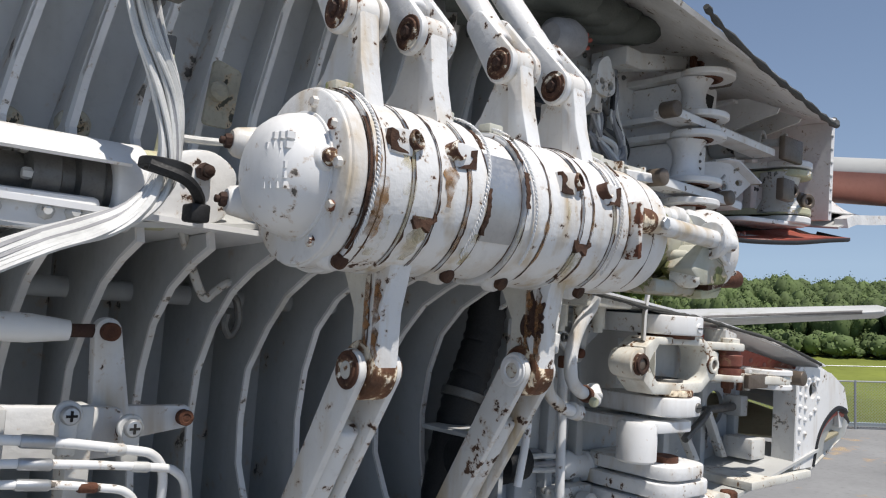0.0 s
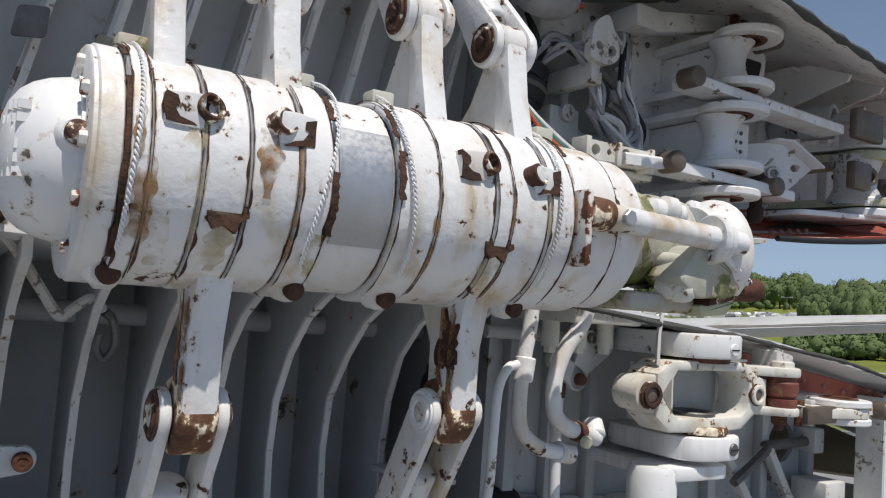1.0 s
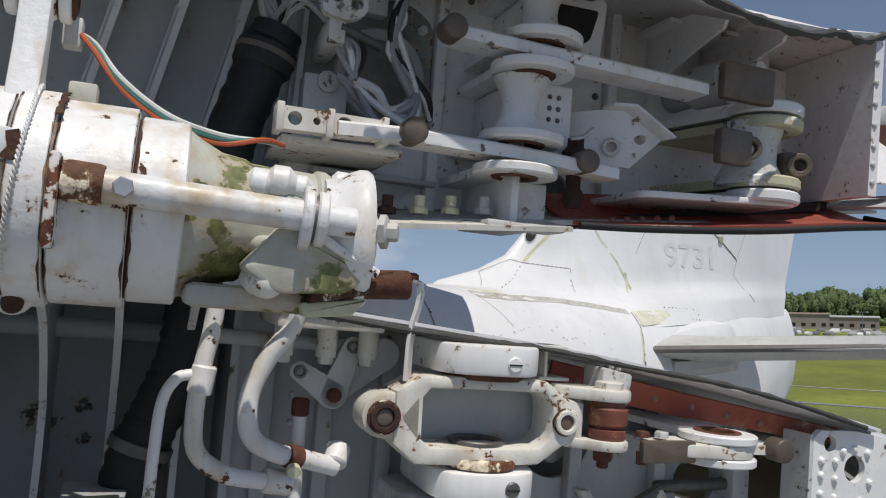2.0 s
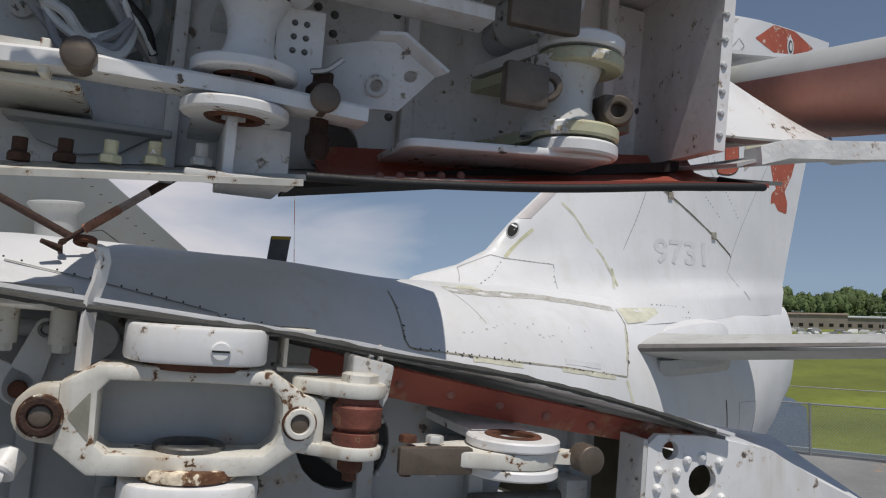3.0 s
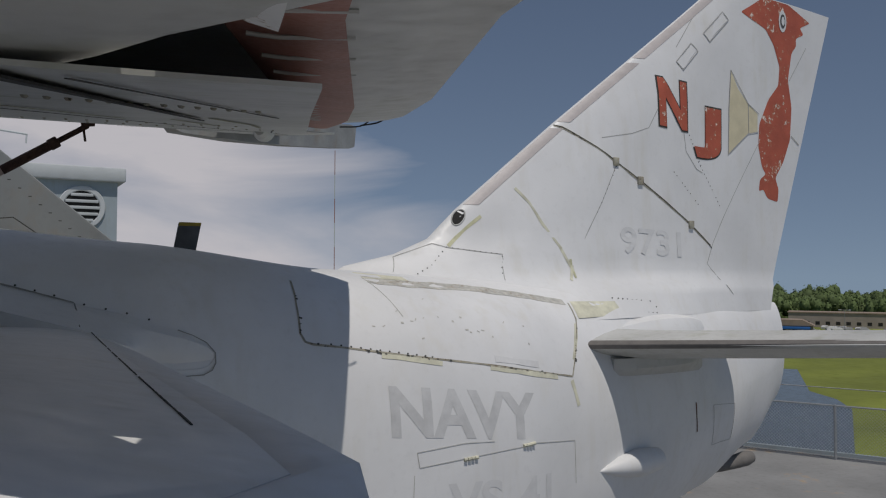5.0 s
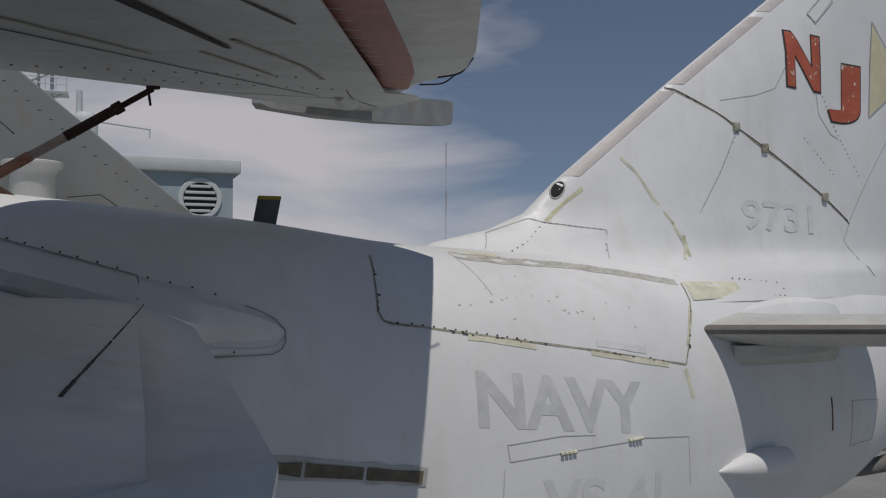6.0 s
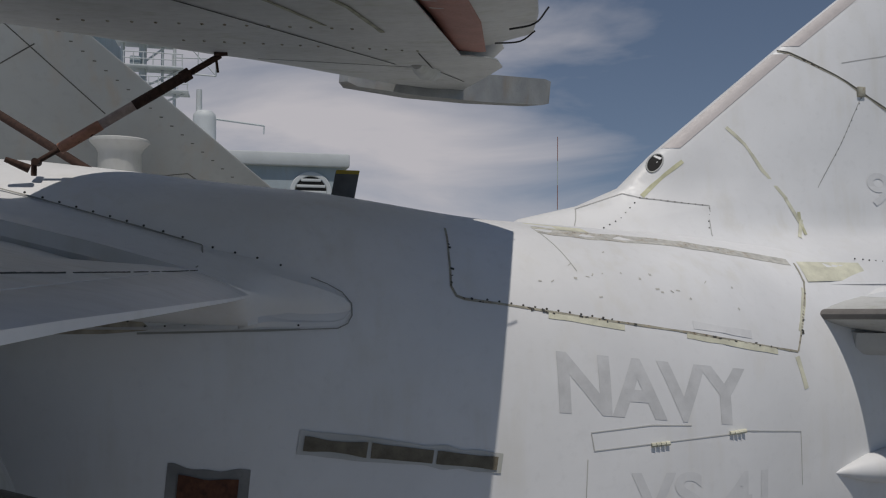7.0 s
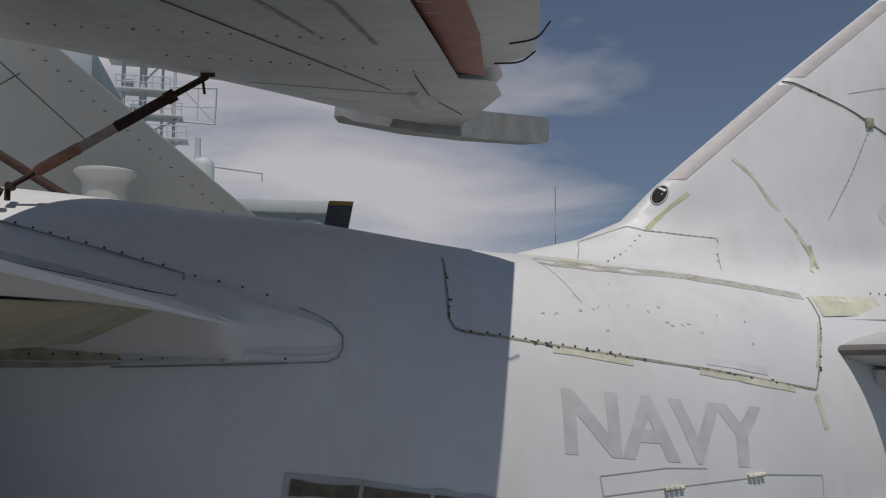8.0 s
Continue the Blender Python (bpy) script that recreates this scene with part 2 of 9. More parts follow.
def basis(direction):
    z = Vector(direction).normalized()
    x = z.orthogonal().normalized()
    return x, z.cross(x), z


def box(bm, lo, hi, bevel=0.0, m=None):
    made = bmesh.ops.create_cube(bm, size=1.0)["verts"]
    lo, hi = Vector(lo), Vector(hi)
    for v in made:
        v.co = Vector(((lo[i] + hi[i]) / 2 + v.co[i] * (hi[i] - lo[i])) for i in range(3))
    if bevel:
        es = {e for v in made for e in v.link_edges}
        res = bmesh.ops.bevel(bm, geom=list(es), offset=bevel, segments=2, affect="EDGES", profile=0.5)
        made = list({v for f in res["faces"] for v in f.verts} | {v for v in made if v.is_valid})
    if m is not None:
        bmesh.ops.transform(bm, matrix=m, verts=made)
    return bm


def prism(bm, outline, to3, t0, t1, bevel=0.0):
    """Extrudes a 2D outline from t0 to t1; to3(u, v, t) gives the place."""
    a = [bm.verts.new(to3(u, v, t0)) for u, v in outline]
    b = [bm.verts.new(to3(u, v, t1)) for u, v in outline]
    fs = [bm.faces.new(a), bm.faces.new(list(reversed(b)))]
    k = len(outline)
    for i in range(k):
        fs.append(bm.faces.new((a[i], b[i], b[(i + 1) % k], a[(i + 1) % k])))
    bmesh.ops.recalc_face_normals(bm, faces=fs)
    if bevel:
        es = [e for e in {e for f in fs[:2] for e in f.edges}]
        bmesh.ops.bevel(bm, geom=es, offset=bevel, segments=2, affect="EDGES", profile=0.5)
    return bm


def on_d(u, v, t):      # outline in (s, h), thickness along d
    return (u, t, v)


def on_s(u, v, t):      # outline in (d, h), thickness along s
    return (t, u, v)


def on_h(u, v, t):      # outline in (s, d), thickness along h
    return (u, v, t)


def lathe(bm, start, direction, profile, n=32, cap=True):
    """Turns a profile of (distance, radius) round an axis."""
    x, y, z = basis(direction)
    start = Vector(start)
    rings = []
    for dist, r in profile:
        rings.append([bm.verts.new(start + z * dist + (x * math.cos(2 * math.pi * i / n) + y * math.sin(2 * math.pi * i / n)) * r) for i in range(n)])
    for a, b in zip(rings, rings[1:]):
        for i in range(n):
            bm.faces.new((a[i], a[(i + 1) % n], b[(i + 1) % n], b[i]))
    if cap:
        bm.faces.new(list(reversed(rings[0])))
        bm.faces.new(rings[-1])
    return bm


def rod(bm, p0, p1, r0, r1=None, n=16, bevel=0.0):
    p0, p1 = Vector(p0), Vector(p1)
    r1 = r0 if r1 is None else r1
    length = (p1 - p0).length
    prof = [(0, r0), (length, r1)]
    if bevel:
        prof = [(0, r0 - bevel), (bevel * 0.4, r0 - bevel * 0.3), (bevel, r0), (length - bevel, r1), (length - bevel * 0.4, r1 - bevel * 0.3), (length, r1 - bevel)]
    return lathe(bm, p0, p1 - p0, prof, n)


def ring(bm, centre, axis, r_out, r_in, thick, n=28):
    """A washer or bush with a real bore, centred on centre."""
    w = min(thick, r_out - r_in) * 0.18
    h = thick / 2
    prof = [(-h + w, r_in), (-h, r_in + w), (-h, r_out - w), (-h + w, r_out), (h - w, r_out), (h, r_out - w), (h, r_in + w), (h - w, r_in), (-h + w, r_in)]
    return lathe(bm, centre, axis, prof, n, cap=False)


def smooth_path(points, steps=6):
    """A curve through the points (Catmull-Rom)."""
    p = [Vector(q) for q in points]
    p = [2 * p[0] - p[1], *p, 2 * p[-1] - p[-2]]
    out = []
    for i in range(1, len(p) - 2):
        for k in range(steps):
            t = k / steps
            out.append(0.5 * ((2 * p[i]) + (p[i + 1] - p[i - 1]) * t + (2 * p[i - 1] - 5 * p[i] + 4 * p[i + 1] - p[i + 2]) * t * t + (3 * p[i] - p[i - 1] - 3 * p[i + 1] + p[i + 2]) * t ** 3))
    out.append(p[-2])
    return out


def tube(bm, points, r, n=10, steps=6, smooth=True, radii=None):
    path = smooth_path(points, steps) if smooth else [Vector(q) for q in points]
    x = None
    rings = []
    for i, c in enumerate(path):
        z = (path[min(i + 1, len(path) - 1)] - path[max(i - 1, 0)]).normalized()
        x = z.orthogonal().normalized() if x is None else (x - z * x.dot(z)).normalized()
        y = z.cross(x)
        rr = r if radii is None else radii(i / (len(path) - 1))
        rings.append([bm.verts.new(c + (x * math.cos(2 * math.pi * k / n) + y * math.sin(2 * math.pi * k / n)) * rr) for k in range(n)])
    for a, b in zip(rings, rings[1:]):
        for k in range(n):
            bm.faces.new((a[k], a[(k + 1) % n], b[(k + 1) % n], b[k]))
    bm.faces.new(list(reversed(rings[0])))
    bm.faces.new(rings[-1])
    return bm


def loft(bm, sections, closed=True, caps=True):
    rings = [[bm.verts.new(p) for p in s] for s in sections]
    k = len(rings[0])
    for a, b in zip(rings, rings[1:]):
        for i in range(k if closed else k - 1):
            bm.faces.new((a[i], a[(i + 1) % k], b[(i + 1) % k], b[i]))
    if caps and closed:
        bm.faces.new(list(reversed(rings[0])))
        bm.faces.new(rings[-1])
    bmesh.ops.recalc_face_normals(bm, faces=bm.faces)
    return bm


def slab(bm, rows, thick):
    """A skin: rows of points, given thickness along its normals."""
    rings = [[bm.verts.new(p) for p in r] for r in rows]
    fs = []
    for a, b in zip(rings, rings[1:]):
        for i in range(len(a) - 1):
            fs.append(bm.faces.new((a[i], a[i + 1], b[i + 1], b[i])))
    bm.normal_update()
    bmesh.ops.solidify(bm, geom=fs, thickness=thick)
    bmesh.ops.recalc_face_normals(bm, faces=bm.faces)
    return bm


def hexagon(bm, centre, axis, r, thick, bore=0.0):
    lathe(bm, Vector(centre), axis, [(0, r), (thick * 0.8, r), (thick, r * 0.86)], 6)
    if bore:
        lathe(bm, Vector(centre), axis, [(thick, bore), (thick * 1.5, bore), (thick * 1.6, bore * 0.7)], 10)
    return bm


def dots(bm, places, axis, r, high):
    """Rivet heads: low domes."""
    for p in places:
        lathe(bm, p, axis, [(-0.001, r), (high * 0.5, r * 0.85), (high, r * 0.45)], 8)
    return bm


def between(a, b, k):
    a, b = Vector(a), Vector(b)
    return [a.lerp(b, i / (k - 1)) for i in range(k)]


def round_outline(points, r, steps=4):
    """Rounds a polygon's corners."""
    out, k = [], len(points)
    for i in range(k):
        p0, p1, p2 = (Vector(points[(i + j) % k]).to_2d() for j in (-1, 0, 1))
        a, b = (p0 - p1), (p2 - p1)
        c = min(r, a.length * 0.45, b.length * 0.45)
        s, e = p1 + a.normalized() * c, p1 + b.normalized() * c
        for j in range(steps + 1):
            t = j / steps
            out.append(((1 - t) ** 2 * s + 2 * t * (1 - t) * p1 + t * t * e)[:])
    return out


def capsule(p0, p1, r0, r1, n=10):
    """Outline of two circles and their tangents, in 2D."""
    p0, p1 = Vector(p0), Vector(p1)
    ang = math.atan2(p1.y - p0.y, p1.x - p0.x)
    off = math.acos(max(-1, min(1, (r0 - r1) / (p1 - p0).length)))
    out = []
    for c, r, lo, hi in ((p1, r1, ang - off, ang + off), (p0, r0, ang + off, ang - off + 2 * math.pi)):
        out += [(c.x + r * math.cos(lo + (hi - lo) * i / n), c.y + r * math.sin(lo + (hi - lo) * i / n)) for i in range(n + 1)]
    return out


# the wing fold's own frame: s aft along the hinge line, d inboard, h up
FOLD = Matrix(((0.96704, 0.24088, 0.08250, 1.06), (-0.24001, 0.97055, -0.02048, 0.55), (-0.08500, 0.0, 0.99638, 4.25), (0, 0, 0, 1)))


def fold_point(s, d, h):
    return FOLD @ Vector((s, d, h))


# ---- the aircraft: fuselage, fin, tailplane ----
CENTRE = 5.0
FUSELAGE = (   # x, half width, top, bottom, squareness
    (-6.2, 0.35, 3.3, 1.6, 2.2), (-5.4, 0.85, 3.85, 1.2, 2.4), (-4.0, 1.15, 4.35, 1.0, 2.8), (0.0, 1.27, 4.50, 1.0, 3.4), (2.1, 1.28, 4.47, 1.0, 3.4),
    (3.4, 1.28, 4.36, 1.05, 3.4), (4.5, 1.27, 4.22, 1.2, 3.2), (5.5, 1.21, 4.17, 1.45, 2.8), (6.2, 1.0, 4.13, 1.7, 2.5),
    (7.2, 0.80, 4.10, 2.0, 2.0), (8.2, 0.50, 4.05, 2.25, 1.75), (9.0, 0.24, 3.97, 2.6, 1.7), (9.42, 0.12, 3.92, 3.0, 1.7))


def fuselage_row(x):
    rows = FUSELAGE
    for a, b in zip(rows, rows[1:]):
        if a[0] <= x <= b[0]:
            t = (x - a[0]) / (b[0] - a[0])
            t = t * t * (3 - 2 * t) * 0.35 + t * 0.65
            return [p + (q - p) * t for p, q in zip(a, b)]
    return list(rows[-1] if x > rows[-1][0] else rows[0])


def side(x, z, out=0.0):
    """The place on the fuselage's near side at x and height z, a little proud of it."""
    _, w, top, low, n = fuselage_row(x)
    mid, half = (top + low) / 2, (top - low) / 2
    k = max(0.0, 1 - min(1.0, abs((z - mid) / half)) ** n) ** (1 / n)
    return Vector((x, CENTRE - w * k - out, z))


def fuselage_ring(x, k=120):
    _, w, top, low, n = fuselage_row(x)
    mid, half = (top + low) / 2, (top - low) / 2
    out = []
    for i in range(k):
        a = 2 * math.pi * i / k
        c, s = math.cos(a), math.sin(a)
        out.append((x, CENTRE + w * math.copysign(abs(c) ** (2 / n), c), mid + half * math.copysign(abs(s) ** (2 / n), s)))
    return out


jet = thing("parked_jet", "weathered white naval jet parked on the deck, wings folded", "aircraft")
bm = B()
xs = [-6.2 + i * 0.1 for i in range(157)]
loft(bm, [fuselage_ring(x) for x in xs if x <= 9.42])
part("fuselage", bm, M_SKIN, jet, "white fuselage with stained panel lines")

FIN_LE = ((3.95, 4.30), (4.24, 4.80), (4.33, 5.19), (4.45, 5.47), (4.67, 5.70), (5.42, 6.63), (6.56, 8.11), (6.93, 8.58))
FIN_HALF = ((3.85, 0.75), (4.05, 0.42), (4.15, 0.30), (4.25, 0.235), (4.5, 0.19), (5.2, 0.145), (6.93, 0.075))


def ramp(table, v):
    for (a, p), (b, q) in zip(table, table[1:]):
        if v <= b:
            return p + (q - p) * max(0.0, (v - a) / (b - a))
    return table[-1][1]


def fin_te(z):
    return 9.30 + (z - 3.95) * 0.349


def fin_half(x, z):
    le, te = ramp(FIN_LE, z), fin_te(z)
    t = min(1.0, max(0.0, (x - le) / (te - le)))
    wide = ramp(FIN_HALF, z)
    if z < 4.1:
        wide = min(wide, (CENTRE - side(x, 3.85).y) * (1 - (z - 3.85) * 0.9))
        return max(0.02, wide)
    return wide * 1.02 * min(1.0, (t / 0.22) ** 0.55 if t < 0.22 else 1.0) * (1 - max(0.0, (t - 0.35) / 0.65) ** 1.4 * 0.93)


def fin_at(x, z, out=0.0):
    return Vector((x, CENTRE - fin_half(x, z) - out, z))


bm = B()
secs = []
for z in (3.85, 3.95, 4.02, 4.08, 4.15, 4.24, 4.33, 4.45, 4.55, 4.67, 4.9, 5.15, 5.42, 5.8, 6.2, 6.56, 6.93):
    le, te = ramp(FIN_LE, z), fin_te(z)
    ts = [0, 0.006, 0.02, 0.05, 0.1, 0.16, 0.22, 0.32, 0.45, 0.6, 0.75, 0.9, 1.0]
    near = [(le + (te - le) * t, CENTRE - fin_half(le + (te - le) * t, z) - 0.001, z) for t in ts]
    far = [(x, 2 * CENTRE - y, zz) for x, y, zz in reversed(near)]
    secs.append(near + far)
loft(bm, secs)
fin = part("fin", bm, M_SKIN, jet, "tall swept white tail fin")

bm = B()       # dark strip along the fin's leading edge
for z0, z1 in ((4.72, 5.39), (5.45, 6.05), (6.1, 6.9)):
    rows = []
    for i in range(9):
        z = z0 + (z1 - z0) * i / 8
        le = ramp(FIN_LE, z)
        rows.append([fin_at(le + u, z, 0.004) for u in (0.012, 0.05, 0.09, 0.125)])
    slab(bm, rows, 0.002)
part("leading_edge_strip", bm, surface("pinkish_grey_strip", (0.50, 0.46, 0.45), 0.5, vary=0.1, scale=10), fin)


def ribbon(bm, pts, place, width, out=0.0015, steps=14):
    """A flat strip that follows a surface: pts are (x, z), place(x, z, out) the surface."""
    path = []
    for (x0, z0), (x1, z1) in zip(pts, pts[1:]):
        path += [(x0 + (x1 - x0) * i / steps, z0 + (z1 - z0) * i / steps) for i in range(steps)]
    path.append(pts[-1])
    rows = []
    for i, (x, z) in enumerate(path):
        (xa, za), (xb, zb) = path[max(0, i - 1)], path[min(len(path) - 1, i + 1)]
        k = math.hypot(xb - xa, zb - za) or 1
        nx, nz = -(zb - za) / k * width / 2, (xb - xa) / k * width / 2
        w = 1 + 0.35 * (noise.noise(Vector((x * 9, z * 9, width * 50))))
        rows.append([place(x - nx * w, z - nz * w, out), place(x + nx * w, z + nz * w, out)])
    slab(bm, rows, 0.0012)
    return bm


def stitch(bm, pts, place, gap, r, skip=0.12):
    """Rivet heads along a line on a surface."""
    for (x0, z0), (x1, z1) in zip(pts, pts[1:]):
        k = max(2, int(math.hypot(x1 - x0, z1 - z0) / gap))
        for i in range(k):
            if random.random() > skip:
                x, z = x0 + (x1 - x0) * i / k, z0 + (z1 - z0) * i / k
                p = place(x, z, -0.001)
                lathe(bm, p, (0, -1, 0.12), [(0, r), (0.003, r * 0.9), (0.005, r * 0.4)], 7)
    return bm


def marks(kind, name, material, parent, lines, place, width, label=""):
    for pts in lines:
        bm = B()
        if kind == "rivets":
            stitch(bm, pts, place, width[0], width[1])
        else:
            ribbon(bm, pts, place, width)
        ob = part(name, bm, material, parent, label)
        if kind == "rivets":
            tagged(ob, kind="stuff")


# the fin's fold line, rudder gap, panels and stains
M_FAINT = surface("faint_panel_line", (0.40, 0.40, 0.39), 0.6)
M_OLIVE = surface("olive_sealant_stain", (0.55, 0.54, 0.36), 0.7, vary=0.3, scale=12, bump=0.15)
FOLD_LINE = ((6.645, 5.415), (6.71, 5.400), (6.84, 5.335), (7.02, 5.245), (7.2, 5.140), (7.47, 4.995), (7.79, 4.823), (8.11, 4.640), (8.38, 4.457))
marks("seam", "fold_joint", M_SEAM, fin, [FOLD_LINE], fin_at, 0.020, "open dirty fin fold joint")
marks("seam", "fold_gap", M_LINE, fin, [FOLD_LINE, ((8.32, 4.50), (8.40, 4.43))], lambda x, z, o: fin_at(x, z + 0.004, 0.0035), 0.006)
marks("rivets", "rivet_line", M_LINE, fin, [((5.577, 4.385), (5.878, 4.350), (6.01, 4.338)), ((6.005, 4.32), (5.95, 4.15)), ((5.577, 4.385), (5.413, 4.249), (5.24, 4.165)), ((7.208, 5.10), (7.027, 4.783), (6.95, 4.66)), ((7.9, 5.10), (8.25, 4.80)), ((8.2, 5.25), (8.55, 4.80)), ((8.02, 5.60), (8.28, 5.15))], fin_at, (0.043, 0.0055))
marks("seam", "panel_line", M_FAINT, fin,
      [((7.076, 5.337), (7.40, 5.40), (7.60, 5.47), (7.722, 5.657)), ((7.208, 5.114), (7.027, 4.783), (6.823, 4.476)), ((8.0, 6.25), (8.5, 6.9)), ((8.635, 4.01), (8.328, 4.293), (8.405, 4.458), (8.568, 4.715), (8.755, 4.979), (8.979, 5.281), (9.123, 5.477)), ((9.62, 6.15), (9.914, 6.532)),
       ((5.11, 4.20), (5.159, 4.307), (5.478, 4.413), (5.577, 4.385)), ((5.577, 4.385), (5.878, 4.350), (6.01, 4.338), (5.96, 4.14)), ((8.02, 5.55), (8.06, 5.30), (8.20, 5.15), (8.28, 5.12))], fin_at, 0.006)
marks("seam", "sealant_streak", M_SEAM_PALE, fin, [((6.206, 4.865), (6.314, 4.751), (6.411, 4.581), (6.572, 4.391)), ((6.56, 4.40), (6.665, 4.219)), ((6.67, 4.26), (6.60, 4.14))], fin_at, 0.022)
marks("seam", "sealant_streak", M_OLIVE, fin, [((5.889, 4.63), (5.769, 4.542), (5.592, 4.394)), ((6.65, 4.31), (6.66, 4.16))], fin_at, 0.024)
for x, z in ((7.2, 5.155), (7.47, 5.01), (8.11, 4.655)):
    bm = B()
    p = fin_at(x, z, 0.0)
    box(bm, (x - 0.03, p.y - 0.02, z - 0.05), (x + 0.03, p.y + 0.02, z + 0.02), 0.006)
    part("fold_hinge", bm, M_SEAM, fin, "small dirty fold hinge")
for x0, z0, x1, z1 in ((8.012, 6.076, 8.211, 6.276), (8.374, 6.391, 8.643, 6.641)):
    k = math.hypot(x1 - x0, z1 - z0)
    nx, nz = -(z1 - z0) / k * 0.05, (x1 - x0) / k * 0.05
    ring_ = [(x0 + nx, z0 + nz), (x1 + nx, z1 + nz), (x1 - nx, z1 - nz), (x0 - nx, z0 - nz), (x0 + nx, z0 + nz)]
    light_ = part("formation_light", ribbon(B(), [(x0, z0), (x1, z1)], fin_at, 0.08, 0.003), M_SKIN, fin)
    part("light_frame", ribbon(B(), ring_, fin_at, 0.008, 0.006, 6), M_FAINT, light_)


def lettering(text, size, origin, along, up, place, material, parent, name, out=0.005, bold=0.0):
    """Built-in font laid on a surface: size is (width, height) over all; origin, along and up are (x, z)."""
    cu = bpy.data.curves.new(name, "FONT")
    cu.body, cu.size, cu.offset = text, 0.5, bold
    tmp = new(name, cu)
    me = bpy.data.meshes.new_from_object(tmp.evaluated_get(bpy.context.evaluated_depsgraph_get()))
    bpy.data.objects.remove(tmp)
    bpy.data.curves.remove(cu)
    bm = B()
    bm.from_mesh(me)
    bpy.data.meshes.remove(me)
    lo = [min(v.co[i] for v in bm.verts) for i in (0, 1)]
    hi = [max(v.co[i] for v in bm.verts) for i in (0, 1)]
    for v in bm.verts:
        v.co.x, v.co.y = (v.co.x - lo[0]) * size[0] / (hi[0] - lo[0]), (v.co.y - lo[1]) * size[1] / (hi[1] - lo[1])
    lo, hi = (0.0, 0.0), size
    for axis in (0, 1):
        k = int((hi[axis] - lo[axis]) / 0.05)
        for i in range(1, k + 1):
            co, no = Vector((0, 0, 0)), Vector((0, 0, 0))
            co[axis], no[axis] = lo[axis] + (hi[axis] - lo[axis]) * i / (k + 1), 1
            bmesh.ops.bisect_plane(bm, geom=bm.verts[:] + bm.edges[:] + bm.faces[:], plane_co=co, plane_no=no)
    for v in bm.verts:
        x = origin[0] + along[0] * (v.co.x - lo[0]) + up[0] * (v.co.y - lo[1])
        z = origin[1] + along[1] * (v.co.x - lo[0]) + up[1] * (v.co.y - lo[1])
        v.co = place(x, z, out)
    return part(name, bm, material, parent)


lettering("N", (0.375, 0.47), (7.715, 5.49), (1.0, -0.06), (0.0, 1.0), fin_at, M_LINE, fin, "letter_outline", 0.0035, 0.03)
lettering("N", (0.345, 0.44), (7.73, 5.504), (1.0, -0.06), (0.0, 1.0), fin_at, M_MARK_RED, fin, "tail_letter", 0.007, 0.02)
lettering("J", (0.40, 0.505), (8.152, 5.245), (1.0, -0.02), (0.0, 1.0), fin_at, M_LINE, fin, "letter_outline", 0.0035, 0.03)
lettering("J", (0.372, 0.475), (8.166, 5.259), (1.0, -0.02), (0.0, 1.0), fin_at, M_MARK_RED, fin, "tail_letter", 0.007, 0.03)
lettering("9731", (0.75, 0.225), (7.22, 4.368), (1.0, -0.035), (0.0, 1.0), fin_at, M_MARK_PALE, fin, "tail_number", 0.0045, 0.008)


def flat_mark(name, outline, place, material, parent, out=0.0025, label=""):
    """A painted patch with an outline in (x, z), laid on a surface."""
    bm = B()
    bm.faces.new([bm.verts.new((x, 0, z)) for x, z in outline])
    for axis, lohi in ((0, [p[0] for p in outline]), (2, [p[1] for p in outline])):
        lo, hi = min(lohi), max(lohi)
        k = int((hi - lo) / 0.06)
        for i in range(1, k + 1):
            co, no = Vector((0, 0, 0)), Vector((0, 0, 0))
            co[axis], no[axis] = lo + (hi - lo) * i / (k + 1), 1
            bmesh.ops.bisect_plane(bm, geom=bm.verts[:] + bm.edges[:] + bm.faces[:], plane_co=co, plane_no=no)
    for v in bm.verts:
        v.co = place(v.co.x, v.co.z, out)
    bm.normal_update()
    return part(name, bm, material, parent, label)


flat_mark("pale_star_mark", [(8.69, 6.128), (8.80, 5.96), (8.95, 5.836), (9.10, 5.757), (9.10, 5.58), (8.952, 5.549), (8.651, 5.324), (8.66, 5.55), (8.672, 5.664), (8.66, 5.75)], fin_at, M_MARK_YELLOW, fin)
marks("seam", "mark_edge", M_FAINT, fin, [((8.69, 6.128), (8.95, 5.836), (9.12, 5.757)), ((8.69, 6.128), (8.66, 5.75), (8.651, 5.324), (8.952, 5.549), (9.11, 5.58)), ((8.95, 5.84), (8.96, 5.55)), ((9.66, 5.60), (9.80, 5.52))], lambda x, z, o: fin_at(x, z, 0.005), 0.008)
flat_mark("red_shape_mark", round_outline([(8.86, 6.72), (9.05, 6.66), (9.23, 6.607), (9.358, 6.468), (9.455, 6.272), (9.435, 6.079), (9.274, 5.919), (9.13, 5.662), (9.114, 5.45), (9.178, 5.244), (9.241, 5.18), (9.144, 5.12), (9.127, 5.003), (9.20, 5.03), (9.27, 4.943), (9.442, 4.916), (9.458, 5.041), (9.40, 5.153), (9.537, 5.328), (9.645, 5.556), (9.667, 5.887), (9.60, 6.157), (9.66, 6.442), (9.74, 6.52), (9.73, 6.60), (9.87, 6.66), (9.80, 6.72), (9.98, 6.80), (9.85, 6.84), (9.6, 6.92), (9.2, 6.92), (9.0, 6.80)], 0.03), fin_at, M_MARK_RED, fin)
